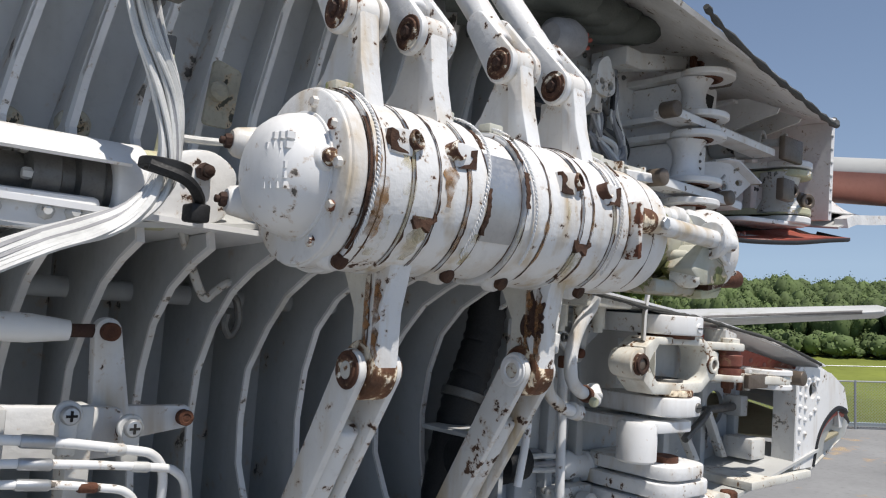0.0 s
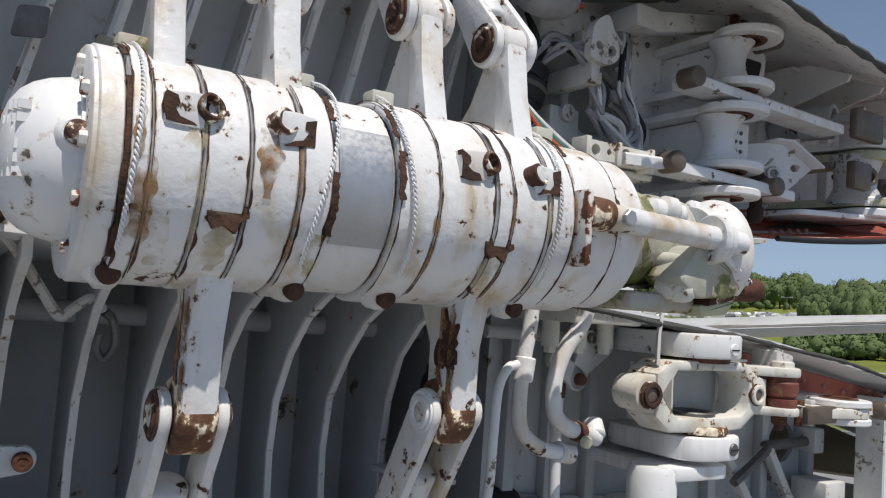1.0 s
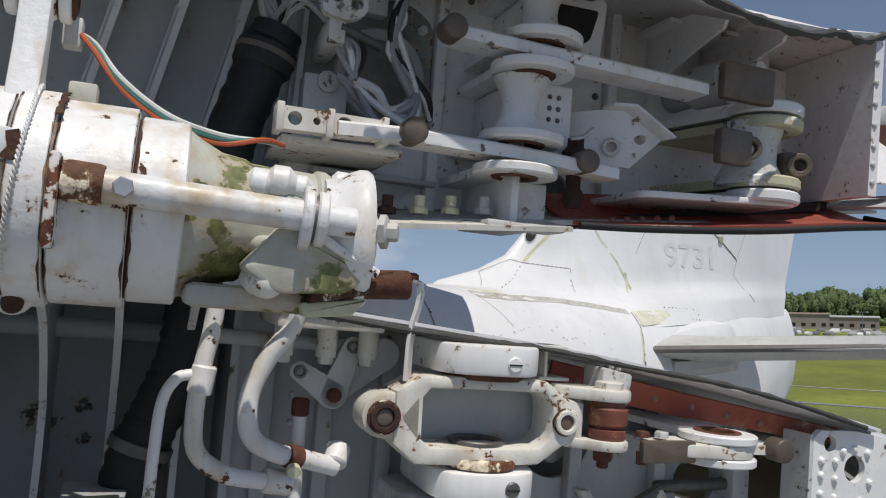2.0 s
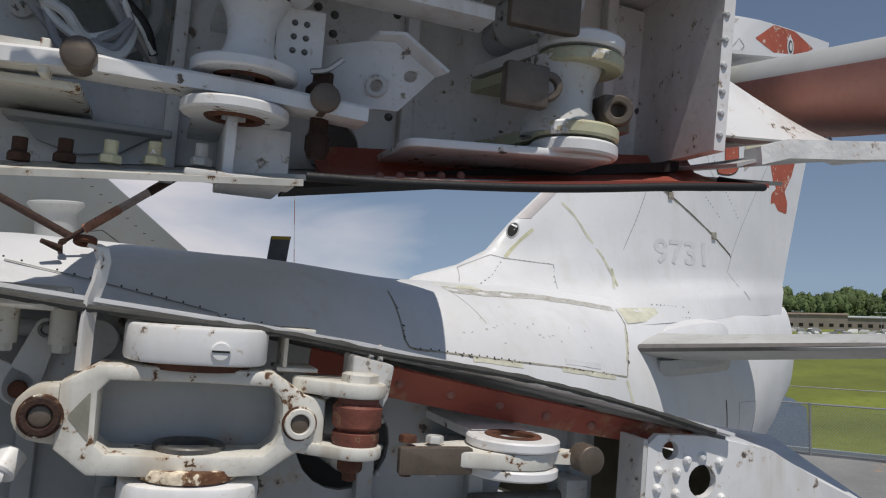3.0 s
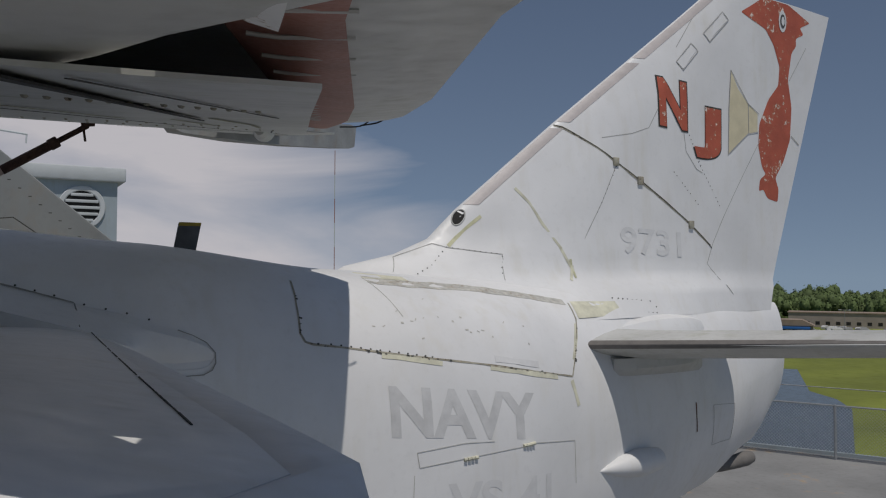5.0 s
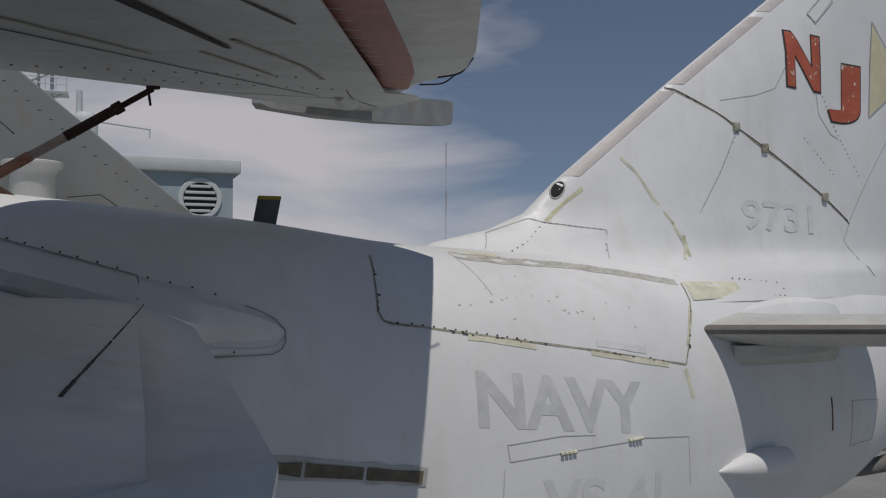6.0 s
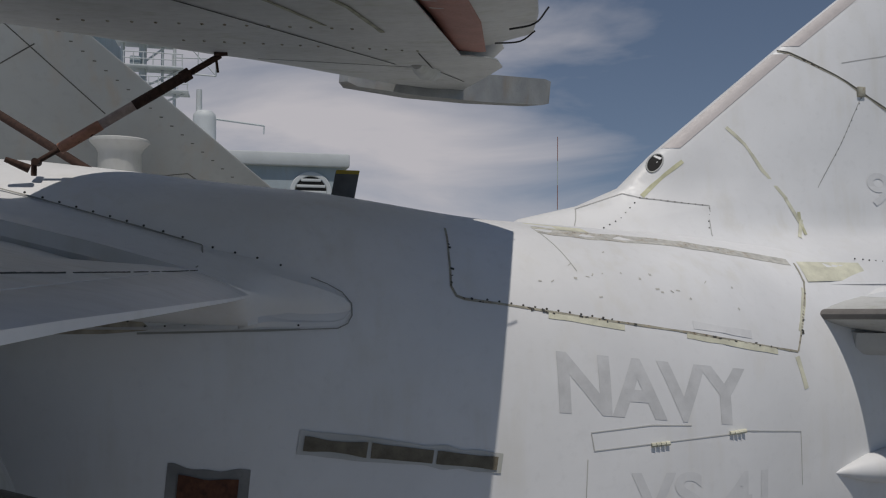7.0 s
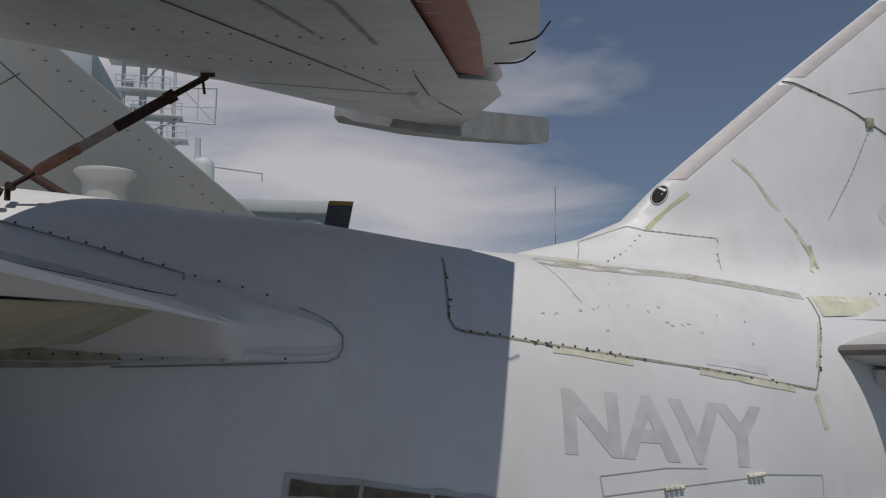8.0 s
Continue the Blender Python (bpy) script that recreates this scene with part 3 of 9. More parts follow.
for r_, mt_, o_ in ((0.085, M_SKIN, 0.006), (0.055, M_STEEL, 0.009), (0.035, M_SKIN, 0.012)):
    flat_mark("round_mark", [(9.50 + 0.75 * r_ * math.cos(2 * math.pi * i / 16), 6.735 + 1.3 * r_ * math.sin(2 * math.pi * i / 16)) for i in range(16)], fin_at, mt_, fin, o_)

scoop = [(5.715 + 0.046 * math.cos(a) + 0.030 * math.sin(a), 4.618 + 0.062 * math.sin(a)) for a in [2 * math.pi * i / 20 for i in range(20)]]
# flat dark ellipse in place of the scoop's shaded inside
flat_mark("scoop_mouth", scoop, fin_at, M_DARK, fin, 0.002, "round air scoop, its shaded mouth painted dark")
part("scoop_rim", tube(B(), [fin_at(x, z, 0.002) for x, z in scoop + scoop[:1]], 0.0055, 8, 1, False), M_SKIN_UNDER, fin)

# fuselage side: panels, stains, writing, grille, hatch
def skin_at(x, z, out=0.0):
    """On the fuselage, or on the fin's flared foot where that stands further out."""
    y = side(x, z).y
    if 3.85 <= z and ramp(FIN_LE, z) < x < fin_te(z):
        y = min(y, fin_at(x, z).y)
    return Vector((x, y - out, z))


SEAM_BOX = [((4.121, 4.142), (4.096, 4.014), (4.079, 3.860), (4.100, 3.815), (4.14, 3.800), (4.297, 3.779), (4.728, 3.711), (5.255, 3.633), (6.064, 3.495)), ((6.068, 3.498), (6.203, 3.72), (6.300, 3.863), (6.335, 3.975))]
marks("seam", "panel_seam", M_SEAM, jet, SEAM_BOX, skin_at, 0.011, "flaking sealant along panel edge")
rnd = random.Random(12)
bm = B()
for line in SEAM_BOX:
    for (x0, z0), (x1, z1) in zip(line, line[1:]):
        for k in range(int(math.hypot(x1 - x0, z1 - z0) / 0.05)):
            if rnd.random() < 0.55:
                t = rnd.random()
                x, z = x0 + (x1 - x0) * t, z0 + (z1 - z0) * t + rnd.uniform(-0.006, 0.008)
                ribbon(bm, [(x, z), (x + rnd.uniform(0.006, 0.02), z + rnd.uniform(-0.006, 0.004))], skin_at, rnd.uniform(0.004, 0.011), 0.0035, 2)
part("seam_flake", bm, M_LINE, jet)
tagged(bpy.data.objects["seam_flake"], kind="stuff")
marks("seam", "dorsal_strip", surface("rough_grey_strip", (0.50, 0.495, 0.46), 0.7, vary=0.3, scale=25, chips=0.5, chip_scale=40, chip_colour=(0.3, 0.29, 0.25)), jet, [((4.66, 4.150), (4.80, 4.130), (4.949, 4.118), (5.413, 4.092), (5.912, 4.035), (6.297, 3.980))], skin_at, 0.042)
marks("seam", "sealant_patch", M_SEAM_PALE, jet, [((4.55, 3.725), (4.95, 3.655)), ((5.30, 3.610), (5.9, 3.505)), ((6.12, 3.60), (6.27, 3.83)), ((4.66, 4.175), (5.0, 4.15)), ((6.05, 3.47), (6.09, 3.30))], skin_at, 0.030)
flat_mark("sealant_patch", [(6.366, 3.985), (6.843, 3.980), (6.90, 3.885), (6.64, 3.872), (6.335, 3.868)], skin_at, M_SEAM_PALE, jet, 0.003)
marks("rivets", "rivet_row", M_LINE, jet, [((6.85, 4.005), (7.30, 3.972), (7.42, 3.88)), ((6.95, 3.90), (7.40, 3.875)), ((4.25, 3.795), (4.9, 3.695))], skin_at, (0.055, 0.006))
marks("seam", "panel_line", surface("grey_panel_line", (0.52, 0.52, 0.49), 0.6), jet,
      [((4.722, 3.178), (5.054, 3.194), (5.269, 3.180)), ((4.722, 3.178), (4.737, 3.093), (5.031, 3.105), (5.563, 3.128)), ((5.60, 3.133), (6.02, 3.083), (6.03, 2.80)), ((4.702, 3.056), (4.683, 2.70)), ((4.65, 4.16), (4.72, 4.02), (4.76, 3.93))], skin_at, 0.004)
for x, z in ((5.04, 3.100), (5.485, 3.131)):
    bm = B()
    for i in range(4):
        p = side(x + i * 0.026, z + 0.001 * i, 0.0)
        rod(bm, p + Vector((0, -0.006, 0)), p + Vector((0.021, -0.007, 0.002)), 0.011, n=8)
    part("door_hinge", bm, M_SEAM_PALE, jet, "small stained piano hinge")
lettering("NAVY", (1.055, 0.283), (4.563, 3.276), (1.0, -0.116), (0.0, 1.0), side, M_MARK_GREY, jet, "navy_lettering", 0.0015, 0.016)
lettering("VS-41", (0.82, 0.235), (4.93, 2.745), (1.0, -0.068), (0.0, 1.0), side, M_MARK_PALE, jet, "squadron_lettering", 0.0015, 0.012)
bm = B()       # scuffed patches where paint has gone
for i in range(20):
    x, z = random.uniform(4.5, 5.7), random.gauss(3.95, 0.07)
    z -= (x - 4.5) * 0.12
    ribbon(bm, [(x, z), (x + random.uniform(0.006, 0.024), z + random.uniform(-0.012, 0.012))], side, random.uniform(0.003, 0.010), 0.001, 2)
part("paint_scuff", bm, surface("scuffed_grey", (0.50, 0.49, 0.45), 0.7), jet)
bm = B()
ribbon(bm, [(5.35, 3.66), (5.72, 3.60)], side, 0.04, 0.001)
part("dark_smudge", bm, surface("grey_smudge", (0.66, 0.665, 0.67), 0.6), jet)

grille = part("air_grille", ribbon(B(), [(3.372, 3.208), (4.278, 3.066)], side, 0.092, 0.004, 40), M_SKIN_UNDER, jet, "long narrow brown air grille in grey frame")
bm = B()
for x0, x1 in ((3.395, 3.665), (3.683, 3.957), (3.975, 4.255)):
    ribbon(bm, [(x0, 3.202 - (x0 - 3.395) * 0.156), (x1, 3.202 - (x1 - 3.395) * 0.156)], side, 0.058, 0.009, 14)
part("grille_mesh", bm, surface("brown_grille_mesh", (0.17, 0.15, 0.11), 0.8, vary=0.4, scale=14, bump=0.5), grille)
hatch = part("hatch_frame", ribbon(B(), [(2.835, 2.990), (3.165, 2.960)], side, 0.29, 0.002, 14), surface("grey_worn_frame", (0.22, 0.22, 0.215), 0.7, vary=0.3), jet, "rusty recessed access hatch")
part("hatch_recess", ribbon(B(), [(2.88, 2.972), (3.12, 2.950)], side, 0.225, 0.008, 12), M_RUST, hatch)

# small tail details
bm = B()
lathe(bm, (6.28, 4.02, 2.83), (1, 0.10, 0.02), [(0, 0.004), (0.08, 0.03), (0.17, 0.056), (0.24, 0.074), (0.40, 0.10), (0.62, 0.08)], 24)
part("vent_cone", bm, M_SKIN, jet, "small white pointed vent cone")
bm = B()
lathe(bm, (8.95, CENTRE - 0.10, 2.475), (-1, 0, -0.10), [(0, 0.03), (0.03, 0.055), (0.10, 0.07), (0.22, 0.065), (0.45, 0.05), (0.7, 0.02)], 20)
part("tail_bumper", bm, M_DEICE, jet, "grey tail bumper under the tail cone")
bm = B()
box(bm, (-0.07, -0.012, 0), (0.07, 0.012, 0.20), 0.006)
for v in bm.verts:
    v.co.x += v.co.z * 0.18
    v.co += Vector((3.70, CENTRE, 4.305))
blade = part("blade_antenna", bm, surface("dark_grey_blade", (0.09, 0.092, 0.095), 0.5, vary=0.2, scale=15), jet, "dark blade antenna with yellow tip")
bm = B()
box(bm, (-0.068, -0.014, 0.18), (0.07, 0.014, 0.204), 0.004)
for v in bm.verts:
    v.co.x += v.co.z * 0.18
    v.co += Vector((3.70, CENTRE, 4.305))
part("antenna_tip", bm, surface("yellow_tip", (0.42, 0.30, 0.03), 0.5), blade)
bm = B()
lathe(bm, (2.40, 5.55, 4.36), (0, 0, 1), [(0, 0.13), (0.27, 0.125), (0.30, 0.14), (0.335, 0.175), (0.35, 0.175), (0.358, 0.16)], 28)
part("vent_cowl", bm, M_SKIN_UNDER, jet, "grey flared cowl on the fuselage top")
bm = B()
lathe(bm, (2.15, 4.05, 4.40), (0.25, 0.1, -0.1), [(0, 0.012), (0.1, 0.02)], 10)
part("strut_lug", bm, M_RUST_DARK, jet)


def tailplane(sgn):
    y0 = CENTRE - 0.80 * sgn
    secs = []
    for w, le, ch, th in ((-0.3, 6.16, 2.0, 0.115), (0.0, 6.30, 1.92, 0.11), (0.35, 6.46, 1.82, 0.10), (1.6, 7.02, 1.45, 0.085), (3.3, 7.8, 0.98, 0.055), (3.36, 7.9, 0.85, 0.03)):
        z, y = 3.675 + 0.062 * max(w, 0), y0 - w * sgn
        ring_ = []
        ts = (0, 0.004, 0.012, 0.03, 0.07, 0.14, 0.25, 0.4, 0.6, 0.8, 1.0)
        prof = [min(1.0, (t / 0.25) ** 0.5 if t < 0.25 else 1.0) * (1 - max(0.0, (t - 0.25) / 0.75) ** 1.3 * 0.96) for t in ts]
        for t, p in zip(ts, prof):
            ring_.append((le + ch * t, y, z - 0.03 * t + th * p))
        for t, p in list(zip(ts, prof))[:0:-1]:
            ring_.append((le + ch * t, y, z - 0.03 * t - th * p))
        secs.append(ring_)
    stab = part("tailplane", loft(B(), secs), M_SKIN_UNDER, jet, "grey-white horizontal tailplane")
    bm = B()
    rows = []
    for i in range(12):
        w = 0.02 + 3.2 * i / 11
        le = 6.30 + (w - 0.0) * 0.455
        z, y = 3.675 + 0.062 * w, y0 - w * sgn
        th = 0.11 - 0.016 * w
        rows.append([(le + 0.045, y, z + th * 0.33 + 0.003), (le + 0.012, y, z + th * 0.19 + 0.004), (le - 0.004, y, z + 0.01), (le - 0.003, y, z - th * 0.05), (le + 0.008, y, z - th * 0.16 - 0.003)])
    slab(bm, rows, 0.003)
    part("leading_edge_boot", bm, M_DEICE, stab, "dark leading-edge boot")
    return stab


tailplane(1)
tailplane(-1)
bm = B()       # fairings above and below the tailplane root
secs = []
for i in range(13):
    t = i / 12
    k = math.sin(math.pi * min(1, t * 1.02)) ** 0.6
    x = 6.66 + 1.5 * t
    secs.append([(x, side(x, 3.75).y + 0.1 - 0.22 * k, 3.66), (x, side(x, 3.75).y + 0.1 - 0.22 * k, 3.70 + 0.06 * k), (x, side(x, 3.75).y + 0.1 - 0.16 * k, 3.74 + 0.10 * k), (x, side(x, 3.75).y + 0.12, 3.78 + 0.09 * k), (x, side(x, 3.75).y + 0.3, 3.7)])
loft(bm, secs)
part("tailplane_fairing", bm, M_SKIN, jet)
bm = B()
secs = []
for i in range(11):
    t = i / 10
    k = math.sin(math.pi * t) ** 0.45
    x = 6.52 + 1.25 * t
    y = side(x, 3.5).y
    secs.append([(x, y + 0.1, 3.60), (x, y - 0.10 * k - 0.01, 3.58), (x, y - 0.12 * k, 3.52 - 0.02 * k), (x, y - 0.05 * k, 3.46 - 0.05 * t), (x, y + 0.1, 3.40)])
loft(bm, secs)
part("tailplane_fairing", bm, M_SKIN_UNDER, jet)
marks("seam", "rust_streak", M_RUST, jet, [((7.533, 3.172), (7.54, 3.06), (7.559, 2.933))], side, 0.014)
marks("seam", "access_panel", surface("thin_panel_gap", (0.42, 0.42, 0.41), 0.6), jet, [((7.86, 3.11), (8.25, 3.08), (8.27, 2.76), (7.92, 2.76), (7.86, 3.11))], side, 0.004)

# undercarriage
for x, y, r in ((-3.2, 5.0, 0.28), (2.4, 4.0, 0.42), (2.4, 6.0, 0.42)):
    leg = part("undercarriage_leg", rod(B(), (x, y, r), (x, y, 1.5), 0.07, 0.08, 16), M_WHITE_CLEAN, jet)
    tyre = part("tyre", lathe(B(), (x, y - 0.11, r), (0, 1, 0), [(0, r * 0.5), (0, r * 0.8), (0.03, r * 0.95), (0.11, r), (0.19, r * 0.95), (0.22, r * 0.8), (0.22, r * 0.5)], 32), M_BLACK, leg)

# engine pods under the wings
for sgn in (-1, 1):
    pod_y = CENTRE + 2.25 * sgn
    pod = part("engine_pod", lathe(B(), (-2.55, pod_y, 2.78), (1, 0, 0), [(0.0, 0.62), (0.05, 0.70), (0.5, 0.78), (1.6, 0.82), (3.6, 0.80), (4.4, 0.74), (4.95, 0.66), (5.0, 0.56)], 40), M_SKIN_UNDER, jet, "round grey engine pod")
    part("nozzle", lathe(B(), (2.15, pod_y, 2.78), (1, 0, 0), [(-0.3, 0.66), (-0.1, 0.70), (0.1, 0.60), (0.55, 0.46), (0.56, 0.43), (0.2, 0.42)], 40), M_STEEL, pod, "dark burnt jet nozzle")
    part("pylon", box(B(), (-2.0, pod_y - 0.12, 3.1), (1.6, pod_y + 0.12, 4.02), 0.03), M_SKIN_UNDER, pod)

# the inner wing: skins between fold and fuselage
WING_TOP = ((-1.35, -0.10), (-1.30, -0.04), (-1.15, 0.02), (-0.8, 0.055), (-0.3, 0.06), (0.3, 0.045), (0.57, 0.03), (0.86, 0.003), (0.98, -0.010), (1.145, -0.034), (1.24, -0.050), (1.395, -0.080), (1.43, -0.088))
WING_LOW = ((-1.35, -0.10), (-1.30, -0.17), (-1.15, -0.25), (-0.8, -0.33), (-0.3, -0.37), (0.3, -0.38), (0.7, -0.375), (1.0, -0.355), (1.30, -0.30), (1.43, -0.275))


def wing_row(profile, inboard, lift=0.0, d=0.19):
    out = []
    for s, h in profile:
        p = fold_point(s, d, h)
        out.append(Vector((p.x + 0.12 * inboard, p.y + (3.75 - p.y) * inboard, p.z + lift * inboard)))
    return out


bm = B()
slab(bm, [wing_row(WING_TOP, t, -0.095) for t in (0, 0.25, 0.5, 0.75, 1.0)], 0.006)
inner = part("wing_upper_skin", bm, M_SKIN, jet, "white upper wing skin")
bm = B()
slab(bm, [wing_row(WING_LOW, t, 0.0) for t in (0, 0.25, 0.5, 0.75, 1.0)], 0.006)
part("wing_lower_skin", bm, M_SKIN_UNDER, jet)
# trailing edge of the inner wing: fixed shroud panel, open gap and flap
def wing_line(table, y):
    for (a, *p), (b, *q) in zip(table, table[1:]):
        if y <= b:
            t = max(0.0, (y - a) / (b - a))
            return Vector((p[0] + (q[0] - p[0]) * t, y, p[1] + (q[1] - p[1]) * t))
    return Vector((table[-1][1], y, table[-1][2]))


FRONT_TOP = ((0.39, 2.487, 4.032), (3.75, 2.607, 3.957))            # y, x, z
GAP_LINE = ((0.33, 2.89, 3.915), (0.6, 2.905, 3.925), (0.9, 2.912, 3.943), (3.75, 2.955, 3.938))
REAR_EDGE = ((0.28, 2.97, 3.93), (0.6, 2.99, 3.936), (0.9, 3.01, 3.928), (1.5, 3.05, 3.907), (2.5, 3.11, 3.871), (3.25, 3.156, 3.848), (3.75, 3.18, 3.83))
M_UNDER_STAIN = surface("yellowed_underside", (0.40, 0.375, 0.27), 0.6, vary=0.25, scale=5, bump=0.08, streak=0.3)
panel_secs, flap_secs, low_secs = [], [], []
for y in (0.28, 0.7, 0.9, 1.2, 1.5, 2.0, 2.5, 3.0, 3.4):
    f_, g_, r_ = wing_line(FRONT_TOP, max(y, 0.40)), wing_line(GAP_LINE, max(y, 0.32)), wing_line(REAR_EDGE, y)
    down, dx = Vector((0, 0, -1)), Vector((1, 0, 0))
    mid = f_.lerp(g_, 0.55) + Vector((0, 0, 0.006))
    if y < 0.3:       # follows the rib at the fold
        f_, mid, g_, r_ = (fold_point(s, d, h) for s, d, h in ((1.43, 0.2, -0.090), (1.50, 0.2, -0.110), (1.57, 0.205, -0.143), (1.86, 0.31, -0.245)))
    k_ = 1.0 if y < 0.3 else 0.42
    panel_secs.append([f_, mid, g_ - dx * 0.0015, g_ - dx * 0.0015 + down * 0.008, mid + down * 0.012, f_ + down * 0.012])
    flap_secs.append([g_ + dx * 0.0015 + down * 0.001, g_.lerp(r_, 0.5) + Vector((0, 0, 0.003)), r_, r_ + down * 0.02 * k_, g_ + down * 0.095 * k_, g_ - dx * 0.03 + down * 0.09 * k_, g_ - dx * 0.04 + down * 0.05 * k_, g_ - dx * 0.012 + down * 0.012 * k_])
    low_secs.append([g_ - dx * 0.035 + down * 0.10 * k_, f_ + Vector((0.08, 0, -0.185)), f_ + Vector((0.08, 0, -0.19)), g_ - dx * 0.035 + down * (0.10 * k_ + 0.006)])
part("shroud_panel", loft(B(), panel_secs), M_SKIN, jet, "white fixed panel before the flap")
part("wing_flap", loft(B(), flap_secs), M_SKIN, jet, "white trailing-edge flap, yellowed below")
part("lower_shroud", loft(B(), low_secs), M_UNDER_STAIN, jet, "yellow-stained lower shroud")
bm = B()       # worn dark gap along the panel
for i in range(44):
    y = 0.95 + 2.35 * i / 43
    f_, g_ = wing_line(FRONT_TOP, y), wing_line(GAP_LINE, y)
    x = 2.785 + 0.058 * y
    u = (x - f_.x) / (g_.x - f_.x)
    z_mid = f_.z + (g_.z - f_.z) * 0.55 + 0.006
    z = z_mid + (g_.z - z_mid) * (u - 0.55) / 0.45
    w_ = 0.0010 + 0.0013 * abs(noise.noise(Vector((i * 0.9, 0.4, 1.7))))
    if noise.noise(Vector((i * 0.73, 2.2, 0.1))) > -0.28:
        box(bm, (-w_, y - 0.030, z - 0.001), (w_, y + 0.030, z + 0.0020))
for v in bm.verts:
    v.co.x += 2.785 + 0.058 * v.co.y
tagged(part("panel_gap", bm, M_LINE, jet), kind="stuff")
# root fillet: a smooth fairing from the wing's surface up to the fuselage, ending in a teardrop
FILLET_TOP = ((1.2, 4.40), (1.9, 4.32), (2.3, 4.22), (2.72, 4.104), (2.97, 4.03), (3.2, 3.975), (3.45, 3.893), (3.56, 3.838), (3.61, 3.775))
FILLET_LOW = ((1.2, 3.80), (2.0, 3.70), (2.7, 3.685), (3.45, 3.682), (3.56, 3.69), (3.61, 3.76))
FILLET_MID = ((1.2, 4.28), (1.5, 4.265), (2.05, 4.172), (2.33, 4.103), (2.60, 4.036), (2.955, 3.935), (3.16, 3.850), (3.25, 3.822), (3.40, 3.79), (3.61, 3.768))
FILLET_OUT = ((1.2, 0.42), (2.9, 0.42), (3.10, 0.38), (3.15, 0.34), (3.18, 0.16), (3.24, 0.06), (3.32, 0.026), (3.48, 0.014), (3.61, 0.003))
secs = []
for i in range(60):
    x = 1.2 + 2.41 * i / 59
    zt, zl, zm, out = ramp(FILLET_TOP, x), ramp(FILLET_LOW, x), ramp(FILLET_MID, x), ramp(FILLET_OUT, x)
    y = side(x, zm).y
    edge = 0.006 + 0.05 * max(0.0, min(1.0, (3.16 - x) / 0.5))
    upper = [(t, zt + (zm - zt) * (1 - (1 - t) ** 2.2)) for t in (0.0, 0.1, 0.22, 0.38, 0.58, 0.8, 1.0)]
    lower = [(t, zl + (zm - edge - zl) * (t ** 1.5)) for t in (1.0, 0.8, 0.6, 0.4, 0.2, 0.06)]
    soft_ = max(0.0, min(1.0, (x - 3.15) / 0.10))       # the tail of the fairing is a smooth swelling
    swell = [((1 - u * u) ** 2, zm + (zt - zm) * u) for u in (1.0, 0.83, 0.67, 0.5, 0.33, 0.16, 0.0)]
    upper = [(a[0] + (b[0] - a[0]) * soft_, a[1] + (b[1] - a[1]) * soft_) for a, b in zip(upper, swell)]
    swell = [((1 - u * u) ** 2, zm - (zm - zl) * u) for u in (0.08, 0.25, 0.42, 0.6, 0.78, 0.94)]
    lower = [(a[0] + (b[0] - a[0]) * soft_, a[1] + (b[1] - a[1]) * soft_) for a, b in zip(lower, swell)]
    line = [(x, y + 0.25, zt - 0.02)]
    line += [(x, (side(x, z).y if t < 0.2 else y) - out * t - 0.003, z + 0.002) for t, z in upper]
    line += [(x, (side(x, z).y if t < 0.2 else y) - out * t - 0.003, z) for t, z in lower]
    line.append((x, y + 0.25, zl + 0.02))
    secs.append(line)
part("wing_root_fillet", loft(B(), secs), M_SKIN, jet, "smooth white wing root fillet")


def fillet_at(x, z, out):
    """A little proud of the fuselage or of the fillet that covers it."""
    p = side(x, z)
    return Vector((x, p.y - 0.006 - out, z + 0.004))


marks("seam", "fillet_edge", surface("fillet_edge_line", (0.30, 0.30, 0.28), 0.7), jet, [((2.0, 4.305), (2.3, 4.226), (2.72, 4.108), (2.965, 4.036))], fillet_at, 0.006)
marks("seam", "fillet_edge", bpy.data.materials["fillet_edge_line"], jet, [((3.43, 3.900), (3.50, 3.872), (3.565, 3.835), (3.605, 3.785), (3.605, 3.735), (3.585, 3.700), (3.54, 3.680), (3.38, 3.678))], lambda x, z, o: side(x, z, 0.012), 0.005)
marks("seam", "fillet_edge", bpy.data.materials["fillet_edge_line"], jet, [((2.72, 3.672), (3.1, 3.674), (3.38, 3.678))], lambda x, z, o: side(x, z, 0.004), 0.008)
marks("rivets", "fillet_rivet", M_LINE, jet, [((2.0, 4.325), (2.3, 4.24), (2.72, 4.122), (2.965, 4.05)), ((3.01, 4.03), (3.2, 3.985), (3.40, 3.922))], lambda x, z, o: side(x, z, 0.002), (0.07, 0.0055))
marks("rivets", "fillet_rivet", M_LINE, jet, [((2.1, 3.728), (2.6, 3.722), (3.1, 3.72), (3.45, 3.71)), ((2.75, 3.70), (3.45, 3.695))], lambda x, z, o: side(x, z, 0.006), (0.075, 0.005))
bm = B()       # end of the riveted fillet panel
tube(bm, [(2.967, side(2.967, 4.03).y - 0.008, 4.036), (2.972, side(2.967, 4.0).y - 0.10, 3.987), (2.967, side(2.967, 4.0).y - 0.21, 3.955), (2.958, side(2.967, 4.0).y - 0.32, 3.944)], 0.0035, 6, 5)
part("panel_end", bm, bpy.data.materials["fillet_edge_line"], jet)
flat_mark("brown_stain", round_outline([(1.9, 3.68), (2.6, 3.672), (2.78, 3.685), (2.72, 3.735), (2.4, 3.78), (1.9, 3.80)], 0.03), lambda x, z, o: side(x, z, 0.004), surface("brown_stain", (0.40, 0.36, 0.29), 0.8, vary=0.35, scale=16, bump=0.2), jet)


